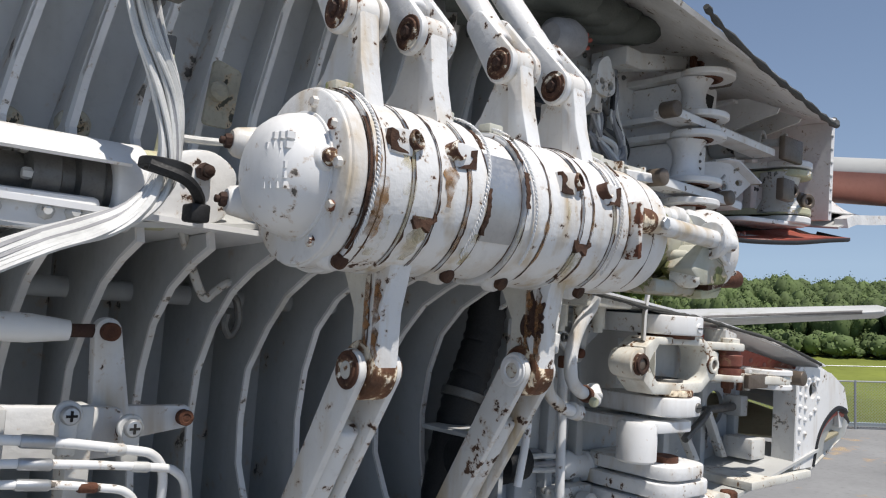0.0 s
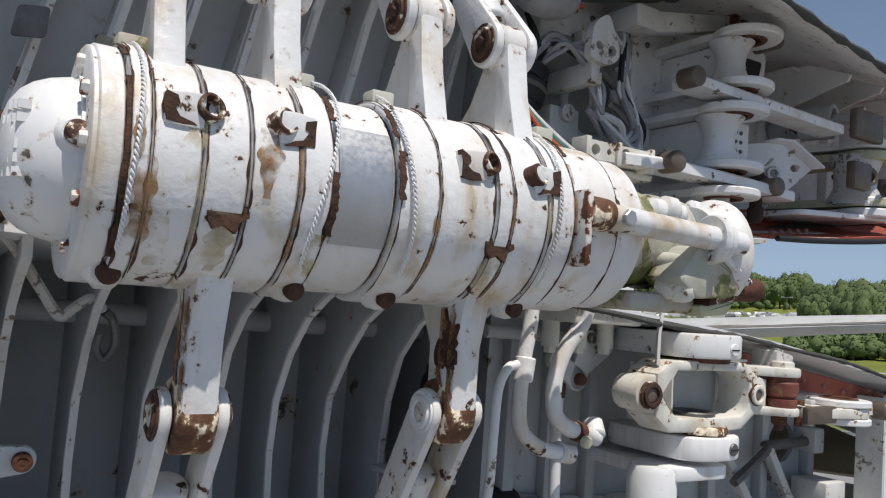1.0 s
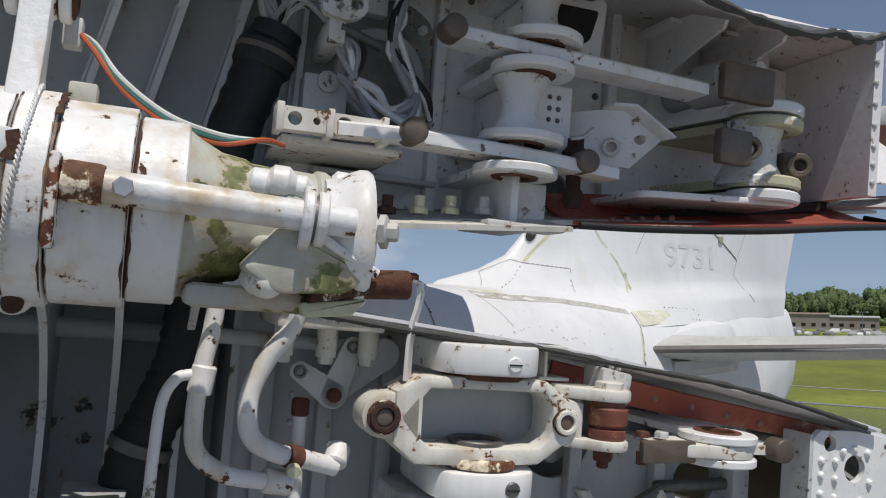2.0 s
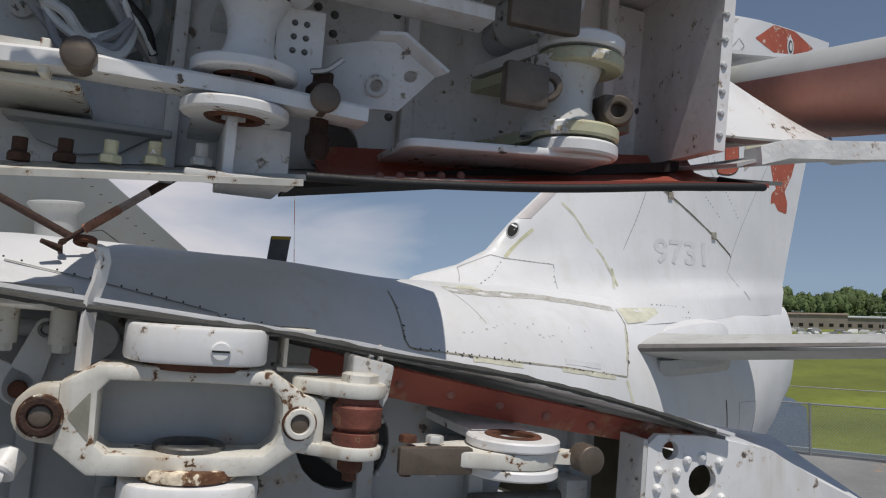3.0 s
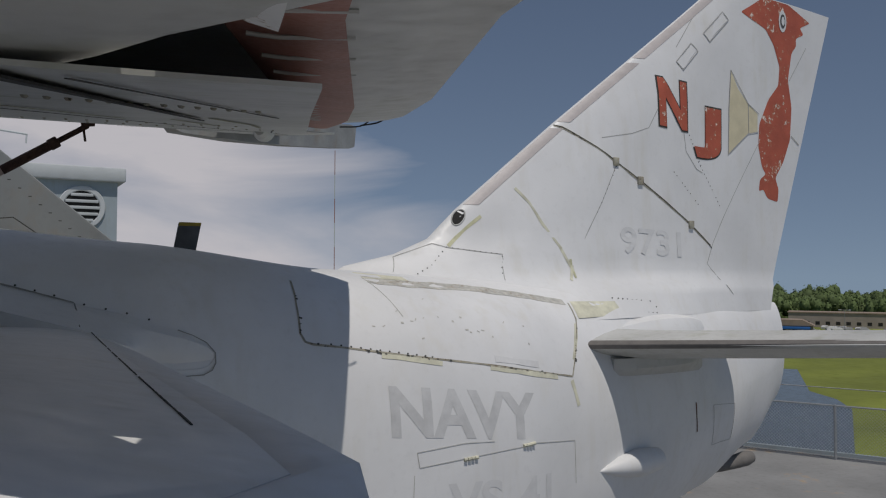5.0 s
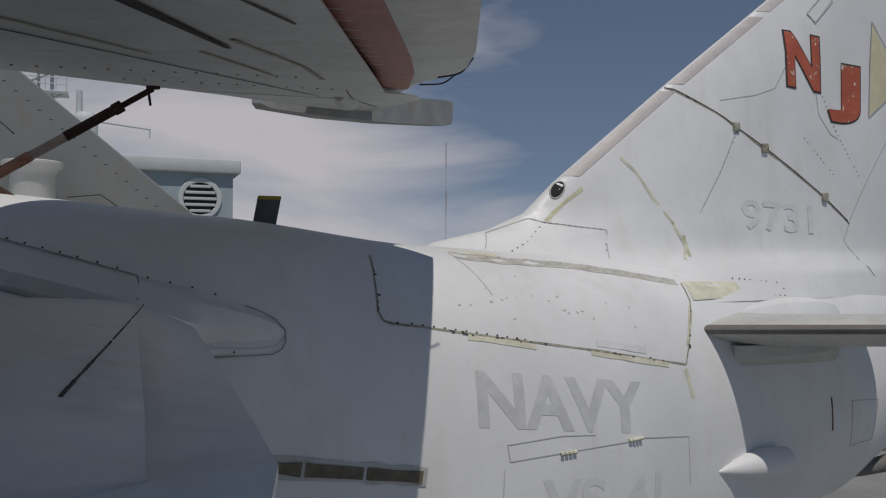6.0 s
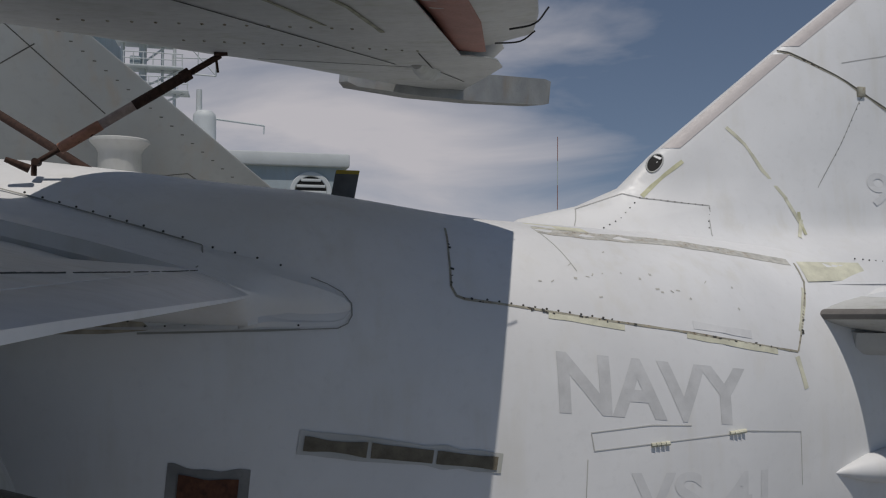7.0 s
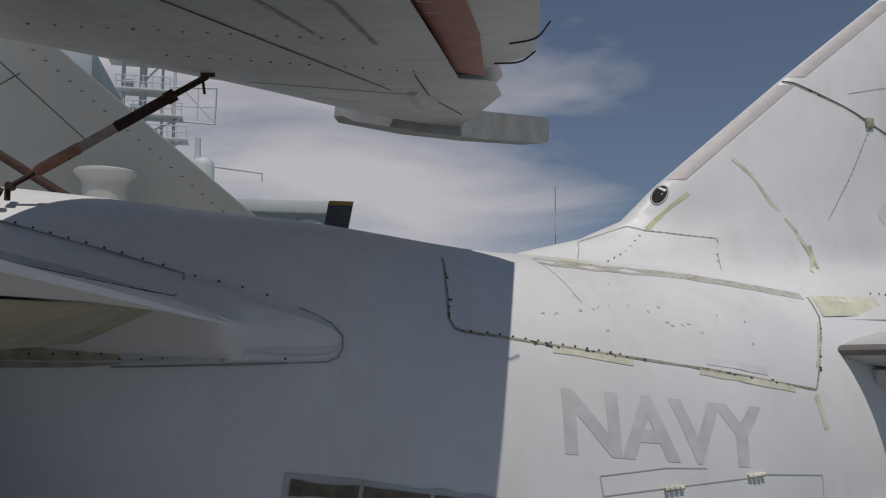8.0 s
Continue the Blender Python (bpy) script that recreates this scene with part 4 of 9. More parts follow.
# ---- the wing fold: inner wing's end ----
def leaning(s, h):
    """Outer wing: its ribs lean aft as they rise."""
    return s + 0.22 * (h - 0.1)


fold_end = thing("inner_wing_end", "open grey end of the inner wing with curved ribs", "wing", FOLD)
bm = B()
prism(bm, [(-1.3, -0.36), (0.56, -0.372), (0.56, 0.02), (-1.3, 0.05)], on_d, 0.5, 0.51)
prism(bm, [(0.55, -0.372), (0.56, -0.372), (0.56, 0.02), (0.55, 0.02)], on_d, 0.33, 0.5)
part("rib_web", bm, M_GREY, fold_end)
# rear bay web with lightening holes
def holed_plate(bm, outline, holes, d0, d1):
    """A plate with round holes: outline in (s, h), holes as (s, h, r)."""
    from_outline = [bm.verts.new((s, d0, h)) for s, h in outline]
    edges = [bm.edges.new((from_outline[i], from_outline[(i + 1) % len(outline)])) for i in range(len(outline))]
    for s, h, r in holes:
        vs = [bm.verts.new((s + r * math.cos(2 * math.pi * i / 20), d0, h + r * math.sin(2 * math.pi * i / 20))) for i in range(20)]
        edges += [bm.edges.new((vs[i], vs[(i + 1) % 20])) for i in range(20)]
    res = bmesh.ops.triangle_fill(bm, use_beauty=True, use_dissolve=False, edges=edges)
    fs = [g for g in res["geom"] if isinstance(g, bmesh.types.BMFace)]
    ext = bmesh.ops.extrude_face_region(bm, geom=fs)
    bmesh.ops.translate(bm, verts=[g for g in ext["geom"] if isinstance(g, bmesh.types.BMVert)], vec=(0, d1 - d0, 0))
    bmesh.ops.recalc_face_normals(bm, faces=bm.faces)
    return bm


bm = B()
holed_plate(bm, [(0.56, -0.37), (1.0, -0.355), (1.34, -0.29), (1.34, -0.10), (1.145, -0.06), (0.86, -0.016), (0.56, 0.015)],
            [(1.245, -0.20, 0.038), (1.005, -0.138, 0.056), (1.130, -0.088, 0.024)], 0.345, 0.355)
part("rear_web", bm, M_GREY, fold_end)
part("bay_back", prism(B(), [(0.57, -0.36), (1.36, -0.30), (1.36, -0.115), (1.1, -0.07), (0.86, -0.04), (0.57, -0.005)], on_d, 0.80, 0.81), M_GREY, fold_end)
RIB_S = [-0.434 + 0.0775 * i for i in range(13)]
for i, s in enumerate(RIB_S):
    front = 0.40 + 0.012 * math.sin(i * 2.1)
    outline = [(0.502, 0.03), (0.22, 0.045), (0.215, 0.03), (0.26, 0.012), (0.31, -0.015), (0.355, -0.06), (front - 0.01, -0.12), (front, -0.19), (front - 0.005, -0.25), (0.37, -0.31), (0.33, -0.345), (0.30, -0.355), (0.30, -0.372), (0.502, -0.372)]
    st = part("stiffener", prism(B(), outline, on_s, s, s + 0.006), M_GREY, fold_end)
    bm = B()
    rows = [[(s - 0.001, d - 0.002, h), (s + 0.0075, d - 0.001, h)] for d, h in outline[1:12]]
    slab(bm, rows, 0.004)
    part("flange", bm, M_BAY, st)
bm = B()
tube(bm, [(-0.55, 0.43, -0.022), (-0.1, 0.43, -0.025), (0.3, 0.43, -0.028), (0.54, 0.43, -0.03)], 0.013, 14, 2)
part("torque_tube", bm, M_GREY, fold_end)
bm = B()
for s in (0.585, 0.66, 0.74, 1.02, 1.16, 1.30):
    part("web_bead", box(B(), (s, 0.325, -0.35), (s + 0.02, 0.346, -0.03 - max(0, s - 0.7) * 0.09), 0.003), M_GREY, fold_end)
bm = B()
for s0, h0, s1, h1, k in ((0.60, -0.33, 1.28, -0.27, 16), (1.31, -0.26, 1.31, -0.12, 7), (0.63, -0.02, 0.63, -0.3, 9), (1.05, -0.08, 1.05, -0.3, 8)):
    dots(bm, [(p.x, 0.345, p.z) for p in between((s0, 0, h0), (s1, 0, h1), k)], (0, -1, 0), 0.0045, 0.003)
part("rivet", bm, M_GREY_EDGE, fold_end)
# the wing skin's edge angle, its seal and the red cove under it
bm = B()
slab(bm, [[(s, d, h - 0.004 - (d - 0.185) * 0.05) for s, h in WING_TOP[6:]] for d in (0.183, 0.26, 0.36)], -0.004)
part("skin_edge", bm, M_SKIN, fold_end)
bm = B()
rnd = random.Random(4)
tube(bm, [(s, 0.178 + rnd.uniform(-0.004, 0.004), h - 0.004 + rnd.uniform(-0.003, 0.003)) for s, h in ((0.5, 0.033), (0.57, 0.027), (0.65, 0.018), (0.72, 0.008), (0.8, 0.006), (0.9, -0.001), (1.0, -0.013), (1.145, -0.034), (1.27, -0.055), (1.40, -0.081))], 0.0042, 8, 12, True, lambda t: 0.0036 + 0.0022 * noise.noise(Vector((t * 60, 0.3, 0.7))))
part("edge_seal", bm, M_LINE, fold_end, "torn dark edge seal")
bm = B()
slab(bm, [[(0.94, 0.25, -0.022), (1.145, 0.25, -0.056), (1.42, 0.25, -0.098)], [(0.94, 0.262, -0.056), (1.145, 0.262, -0.088), (1.42, 0.262, -0.121)]], 0.006)
part("red_cove", bm, M_PRIMER, fold_end, "red primed strip under the skin")
bm = B()
dots(bm, [(0.98 + 0.06 * i, 0.2505, -0.046 - 0.0098 * i) for i in range(7)], (0, -1, 0), 0.006, 0.003)
part("cove_rivet", bm, M_PRIMER_PALE, fold_end)
bm = B()
box(bm, (0.58, 0.19, 0.0), (0.70, 0.33, 0.02), 0.004)
for s in (0.60, 0.65, 0.70):
    rod(bm, (s, 0.26, -0.035), (s, 0.26, 0.005), 0.012, n=12)
    hexagon(bm, (s, 0.26, -0.035), (0, 0, -1), 0.009, 0.008)
part("skin_angle", bm, M_CREAM, fold_end)

# big fork with a rectangular window
def frame_plate(bm, outer, inner, d0, d1, bevel=0.004):
    rings = []
    for d in (d0, d1):
        rings.append(([bm.verts.new((s, d, h)) for s, h in outer], [bm.verts.new((s, d, h)) for s, h in inner]))
    k = len(outer)
    (oa, ia), (ob, ib) = rings
    rims = []
    for i in range(k):
        j = (i + 1) % k
        bm.faces.new((oa[i], oa[j], ia[j], ia[i]))
        bm.faces.new((ob[j], ob[i], ib[i], ib[j]))
        bm.faces.new((oa[j], oa[i], ob[i], ob[j]))
        bm.faces.new((ia[i], ia[j], ib[j], ib[i]))
    bmesh.ops.recalc_face_normals(bm, faces=bm.faces)
    if bevel:
        es = [e for e in bm.edges if abs(e.verts[0].co.y - e.verts[1].co.y) < 1e-6 and e.calc_face_angle(0) > 0.7]
        bmesh.ops.bevel(bm, geom=es, offset=bevel, segments=2, affect="EDGES", profile=0.5)
    return bm


fork = thing("hinge_fork", "cream white hinge fork with a rectangular window and rusty bushes", "hinge fitting", FOLD)
outer = [(0.712, -0.060), (0.740, -0.043), (0.82, -0.041), (0.895, -0.043), (0.925, -0.062), (0.945, -0.066), (0.945, -0.11), (0.925, -0.113), (0.89, -0.138), (0.82, -0.141), (0.74, -0.139), (0.712, -0.117)]
inner_w = [(0.744, -0.066), (0.752, -0.056), (0.82, -0.055), (0.892, -0.056), (0.902, -0.066), (0.904, -0.078), (0.904, -0.100), (0.900, -0.110), (0.89, -0.119), (0.82, -0.121), (0.755, -0.120), (0.745, -0.112)]
body = part("fork_body", frame_plate(B(), outer, inner_w, 0.168, 0.225), M_CREAM, fork)
bm = B()
prism(bm, capsule((0.700, -0.088), (0.716, -0.088), 0.024, 0.026), on_d, 0.172, 0.218, 0.003)
part("fork_ear", bm, M_CREAM, fork)
for s in (0.700, 0.921):
    r = 0.0165 if s < 0.8 else 0.0145
    part("bush", ring(B(), (s, 0.168, -0.0885), (0, 1, 0), r, r * 0.62, 0.012), M_RUST_DARK if s < 0.8 else M_CREAM, fork, "ring bush with a rusty edge")
    part("rust_ring", ring(B(), (s, 0.1690, -0.0885), (0, 1, 0), r * 1.13, r * 0.95, 0.006), M_EYE, fork)
    part("pin", rod(B(), (s, 0.165, -0.0885), (s, 0.222, -0.0885), r * 0.63, n=18, bevel=0.002), M_BRONZE, fork)
# slightly proud darker patch that paints the shaded pocket; the fork isn't cut
part("pocket_shade", prism(B(), round_outline([(0.7205, -0.088), (0.738, -0.066), (0.7395, -0.110)], 0.003), on_d, 0.1674, 0.20), M_SEAM, fork, "three-cornered pocket, its shade painted on")
part("window_back", box(B(), (0.735, 0.235, -0.13), (0.912, 0.242, -0.05)), M_GREY, fork)
part("lower_bush", ring(B(), (0.825, 0.205, -0.121), (0, 0, 1), 0.033, 0.024, 0.012), M_STEEL, fork)
part("bush_rust", lathe(B(), (0.825, 0.20, -0.1435), (0, 0, 1), [(0, 0.046), (0.006, 0.047), (0.01, 0.045)], 28), M_EYE_CREAM, fork)
bm = B()
prism(bm, round_outline([(0.758, 0.15), (0.889, 0.15), (0.889, 0.27), (0.758, 0.33)], 0.055, 7), on_h, -0.038, -0.004, 0.004)
part("upper_lug", bm, M_WHITE_CLEAN, fork, "thick white lug plate")
part("upper_lug_gasket", lathe(B(), (0.825, 0.205, -0.0445), (0, 0, 1), [(0, 0.049), (0.006, 0.05)], 28), M_RUST, fork)
bm = B()
prism(bm, round_outline([(0.765, 0.15), (0.892, 0.15), (0.892, 0.27), (0.765, 0.34)], 0.055, 7), on_h, -0.178, -0.1455, 0.004)
part("lower_lug", bm, M_WHITE_CLEAN, fork)
for s, h, mt in ((0.842, -0.024, M_WHITE_CLEAN), (0.85, -0.162, M_STEEL)):       # slotted screws
    head = part("lug_screw", lathe(B(), (s, 0.152, h), (0, -1, 0), [(0, 0.0088), (0.003, 0.0088), (0.0045, 0.0075), (0.0047, 0.0)], 20), mt, fork)
    part("slot", box(B(), (s - 0.0078, 0.1465, h - 0.0009), (s + 0.0078, 0.1480, h + 0.0009)), M_DARK, head)
# rusty bolt and clevis at the fork's rear
M_BUSH = surface("dark_red_rusty_bush", (0.20, 0.062, 0.040), 0.6, vary=0.35, scale=50, bump=0.3, bump_scale=140, chips=0.4, chip_scale=80, chip_colour=(0.08, 0.035, 0.02))
bm = B()
prism(bm, capsule((0.945, 0.195), (0.975, 0.165), 0.03, 0.026), on_h, -0.061, -0.047, 0.003)
prism(bm, capsule((0.945, 0.195), (0.975, 0.165), 0.03, 0.026), on_h, -0.118, -0.106, 0.003)
part("clevis_ear", bm, M_CREAM, fork)
part("clevis_bush", lathe(B(), (0.975, 0.165, -0.106), (0, 0, 1), [(0, 0.021), (0.004, 0.0225), (0.012, 0.0225), (0.014, 0.019), (0.018, 0.0235), (0.036, 0.0240), (0.040, 0.020), (0.044, 0.020)], 24), M_BUSH, fork, "rust-red bush")
bm = B()
hexagon(bm, (0.975, 0.165, -0.047), (0, 0, 1), 0.018, 0.009)
part("clevis_bolt", bm, M_CREAM, fork)
bm = B()
hexagon(bm, (0.972, 0.165, -0.118), (0, 0, -1), 0.012, 0.014, 0.007)
part("clevis_nut", bm, M_RUST, fork)

tab = thing("hinge_tab", "pale grey pointed hinge tab with a flat bolt", "bracket", FOLD)
bm = B()
prism(bm, round_outline([(0.968, -0.022), (1.010, -0.030), (1.006, -0.062), (0.985, -0.105), (0.966, -0.118)], 0.004), on_d, 0.17, 0.215, 0.002)
part("tab_body", bm, M_GREY_EDGE, tab)
for s in (0.987, 0.9965):
    part("prong", prism(B(), capsule((0.19, -0.020), (0.19, -0.045), 0.0085, 0.0085), on_s, s, s + 0.004, 0.001), M_GREY_EDGE, tab)
channel = thing("channel_bracket", "short white channel bracket under the skin edge", "bracket", FOLD)
bm = B()
for lo, hi in (((0.875, 0.20, -0.006), (0.935, 0.25, -0.002)), ((0.905, 0.20, -0.040), (0.909, 0.25, -0.006)), ((0.900, 0.20, -0.044), (0.940, 0.25, -0.040))):
    box(bm, lo, hi, 0.001)
part("channel", bm, M_CREAM, channel)

# second fork, below
fork2 = thing("lower_hinge_lug", "white barrel-shaped hinge lug with bolt", "hinge fitting", FOLD)
bm = B()
lathe(bm, (0.745, 0.20, -0.255), (0, 0, 1), [(0, 0.030), (0.004, 0.034), (0.06, 0.034), (0.068, 0.03)], 24)
prism(bm, round_outline([(0.745, 0.165), (0.86, 0.16), (0.87, 0.34), (0.745, 0.34)], 0.02), on_h, -0.205, -0.186, 0.003)
part("lug_barrel", bm, M_WHITE_CLEAN, fork2)
for s0, s1, h0, h1 in ((0.775, 0.905, -0.285, -0.262), (0.765, 0.92, -0.315, -0.29), (0.755, 0.925, -0.40, -0.32)):
    part("lug_plate", prism(B(), round_outline([(s0, 0.15), (s1, 0.15), (s1, 0.34), (s0, 0.34)], 0.045, 6), on_h, h0, h1, 0.003), M_WHITE, fork2)
part("lug_bush", lathe(B(), (0.835, 0.205, -0.264), (0, 0, 1), [(0, 0.026), (0.012, 0.026)], 24), M_RUST, fork2)
bm = B()
prism(bm, capsule((0.935, -0.345), (0.965, -0.345), 0.03, 0.024), on_d, 0.15, 0.19, 0.003)
part("lug_ear", bm, M_CREAM, fork2)
bm = B()
hexagon(bm, (0.945, 0.151, -0.345), (0, -1, 0), 0.013, 0.008)
hexagon(bm, (0.985, 0.16, -0.33), (0, 0, 1), 0.016, 0.012)
part("lug_bolt", bm, M_RUST, fork2)

# third hinge, with an open ring
hinge3 = thing("ring_hinge", "white double-ring hinge with bronze cover and round knob", "hinge fitting", FOLD)
for h in (-0.1015, -0.1295):
    bm = B()
    ring(bm, (1.146, 0.178, h), (0, 0, 1), 0.049, 0.027, 0.0105, 40)
    prism(bm, [(1.110, 0.20), (1.185, 0.20), (1.19, 0.345), (1.105, 0.345)], on_h, h - 0.0045, h + 0.0045)
    part("hinge_ring", bm, M_WHITE_CLEAN, hinge3)
bm = B()
prism(bm, capsule((1.045, 0.170), (1.144, 0.178), 0.016, 0.046), on_h, -0.1235, -0.1075, 0.002)
prism(bm, [(1.17, 0.155), (1.214, 0.150), (1.214, 0.166), (1.18, 0.2)], on_h, -0.120, -0.108)
part("hinge_arm", bm, M_CREAM, hinge3)
part("bronze_cover", prism(B(), round_outline([(1.016, -0.131), (1.091, -0.130), (1.090, -0.104), (1.0155, -0.105)], 0.003), on_d, 0.146, 0.156, 0.001), M_BRONZE, hinge3)
part("hinge_pin", ring(B(), (1.146, 0.178, -0.0975), (0, 0, 1), 0.030, 0.022, 0.006), M_RUST, hinge3)
part("knob", rod(B(), (1.2149, 0.132, -0.112), (1.2149, 0.158, -0.112), 0.0150, n=22, bevel=0.002), M_BRONZE, hinge3)
for s in (1.030, 1.058):
    bm = B()
    hexagon(bm, (s, 0.172, -0.104), (0, 0, 1), 0.009, 0.007)
    rod(bm, (s, 0.172, -0.137), (s, 0.172, -0.122), 0.006, n=10)
    part("cover_bolt", bm, M_RUST if s < 1.04 else M_GREY_EDGE, hinge3)
bm = B()
rod(bm, (0.965, 0.47, -0.115), (1.022, 0.36, -0.150), 0.034, 0.031, 24, 0.006)
part("inner_boss", bm, M_GREY_EDGE, fold_end, "pale round boss inside the hole")

# rear spar plate of the inner wing, with rivets, and the flap's end
nut = thing("rear_rib_plate", "white riveted end plate of the inner wing's rear rib", "wing rib", FOLD)
bm = B()
holed_plate(bm, [(1.322, -0.105), (1.335, -0.094), (1.40, -0.094), (1.4913, -0.108), (1.5665, -0.142), (1.592, -0.20), (1.53, -0.19), (1.475, -0.212), (1.435, -0.25), (1.412, -0.315), (1.322, -0.315)], [(1.398, -0.146, 0.019), (1.352, -0.112, 0.011)], 0.195, 0.205)
part("plate", bm, M_WHITE_CLEAN, nut)
bm = B()
pts = [(1.337, -0.135), (1.337, -0.155), (1.337, -0.18), (1.337, -0.205), (1.337, -0.23), (1.337, -0.26), (1.362, -0.136), (1.362, -0.16), (1.362, -0.185), (1.362, -0.21), (1.362, -0.24), (1.375, -0.122), (1.395, -0.118), (1.42, -0.124), (1.425, -0.165), (1.41, -0.19), (1.39, -0.2)]
dots(bm, [(s, 0.195, h) for s, h in pts], (0, -1, 0), 0.0062, 0.005)
part("rivet", bm, M_WHITE_CLEAN, nut)
bm = B()
prism(bm, [(1.316, -0.315), (1.3215, -0.315), (1.3215, -0.10), (1.316, -0.10)], on_d, 0.195, 0.245)
part("plate_flange", bm, M_GREY_EDGE, nut)
bm = B()
tube(bm, [(1.424, 0.203, -0.315), (1.447, 0.203, -0.255), (1.483, 0.203, -0.222), (1.535, 0.203, -0.202), (1.585, 0.207, -0.208)], 0.006, 8, 6)
part("red_seal", bm, M_PRIMER, nut, "red seal round the flap end")
bm = B()
tube(bm, [(1.412, 0.199, -0.315), (1.435, 0.199, -0.25), (1.475, 0.199, -0.212), (1.53, 0.199, -0.190), (1.592, 0.203, -0.199), (1.70, 0.25, -0.215), (1.86, 0.305, -0.25)], 0.0075, 8, 6)
part("black_seal", bm, M_BLACK, nut, "black rubber seal over the flap end")
bm = B()
slab(bm, [[(1.43, 0.212, -0.315), (1.45, 0.212, -0.258), (1.486, 0.212, -0.226), (1.536, 0.212, -0.207), (1.60, 0.218, -0.212), (1.86, 0.308, -0.252)], [(1.46, 0.222, -0.318), (1.475, 0.222, -0.285), (1.51, 0.222, -0.262), (1.57, 0.226, -0.245), (1.66, 0.24, -0.245), (1.86, 0.308, -0.254)], [(1.47, 0.225, -0.325), (1.50, 0.228, -0.315), (1.55, 0.235, -0.300), (1.62, 0.245, -0.285), (1.72, 0.26, -0.270), (1.86, 0.308, -0.256)]], 0.006)
part("flap_end", bm, M_SKIN_UNDER, nut)
bm = B()
tube(bm, [(1.44, 0.218, -0.326), (1.55, 0.232, -0.302), (1.70, 0.258, -0.274), (1.855, 0.305, -0.256)], 0.006, 8, 4)
part("flap_lip", bm, M_CREAM, nut)
bm = B()
prism(bm, [(1.10, 0.175), (1.38, 0.185), (1.38, 0.36), (1.10, 0.36)], on_h, -0.335, -0.318, 0.003)
part("lower_ledge", bm, M_CREAM, nut, "cream lower ledge")
bm = B()
for s, k in ((1.10, 0.06), (1.21, 0.05)):
    prism(bm, [(s, -0.30), (s + 0.02, -0.30), (s - k, -0.20), (s - k - 0.018, -0.20)], on_d, 0.30, 0.318, 0.002)
box(bm, (1.24, 0.25, -0.30), (1.30, 0.32, -0.255), 0.004)
box(bm, (1.28, 0.30, -0.215), (1.31, 0.345, -0.17), 0.003)
part("web_brace", bm, M_GREY_EDGE, nut)
bm = B()
tube(bm, [(1.04, 0.29, -0.25), (1.12, 0.30, -0.215), (1.16, 0.31, -0.20)], 0.008, 8, 3)
rod(bm, (1.16, 0.32, -0.20), (1.29, 0.32, -0.195), 0.009, n=12)
part("link_rod", bm, M_STEEL, nut)

# bell crank, pipes and wires at the lower rear
crank = thing("bell_crank", "grey three-armed bell crank on a rusty pivot", "bell crank", FOLD)
bm = B()
for p, r in (((0.685, -0.022), 0.012), ((0.624, -0.054), 0.012)):
    prism(bm, capsule((0.666, -0.080), p, 0.017, r), on_d, 0.272, 0.284, 0.002)
prism(bm, capsule((0.67, -0.08), (0.73, -0.03), 0.014, 0.02), on_d, 0.29, 0.31, 0.002)
part("crank_arm", bm, M_GREY_EDGE, crank)
part("pivot_bolt", rod(B(), (0.666, 0.262, -0.080), (0.666, 0.29, -0.080), 0.0085, n=14, bevel=0.002), M_RUST, crank)
for p in ((0.685, -0.022), (0.624, -0.054)):
    part("eye_bush", ring(B(), (p[0], 0.27, p[1]), (0, 1, 0), 0.0075, 0.0045, 0.008), M_STEEL, crank)
part("crank_rod", rod(B(), (0.52, 0.30, -0.02), (0.676, 0.29, -0.022), 0.009, n=14), M_GREY, crank)

post = thing("bent_strap", "thin white bent strap with a rusty ring at its top", "strap", FOLD)
bm = B()
rows = [[(s - 0.0045, d, h), (s + 0.0045, d + 0.012, h)] for s, d, h in ((0.729, 0.178, -0.05), (0.729, 0.178, -0.01), (0.731, 0.177, 0.015), (0.735, 0.177, 0.03), (0.737, 0.176, 0.048), (0.734, 0.175, 0.06), (0.727, 0.174, 0.063))]
slab(bm, rows, 0.004)
part("strap", bm, M_WHITE_CLEAN, post)
part("strap_ring", ring(B(), (0.719, 0.178, 0.064), (0, 0.3, 1), 0.010, 0.0045, 0.006), M_RUST, post)


def pipe(label, pts, r, material, fittings=(), name="hydraulic_pipe"):
    ob = thing(name, label, "pipe", FOLD)
    part("pipe", tube(B(), pts, r, 14, 6), material, ob)
    for p, q, rr, mt in fittings:
        bm = B()
        lathe(bm, p, Vector(q) - Vector(p), [(0, rr * 0.85), (0.002, rr), ((Vector(q) - Vector(p)).length - 0.002, rr), ((Vector(q) - Vector(p)).length, rr * 0.85)], 12)
        part("fitting", bm, mt, ob)
    return ob


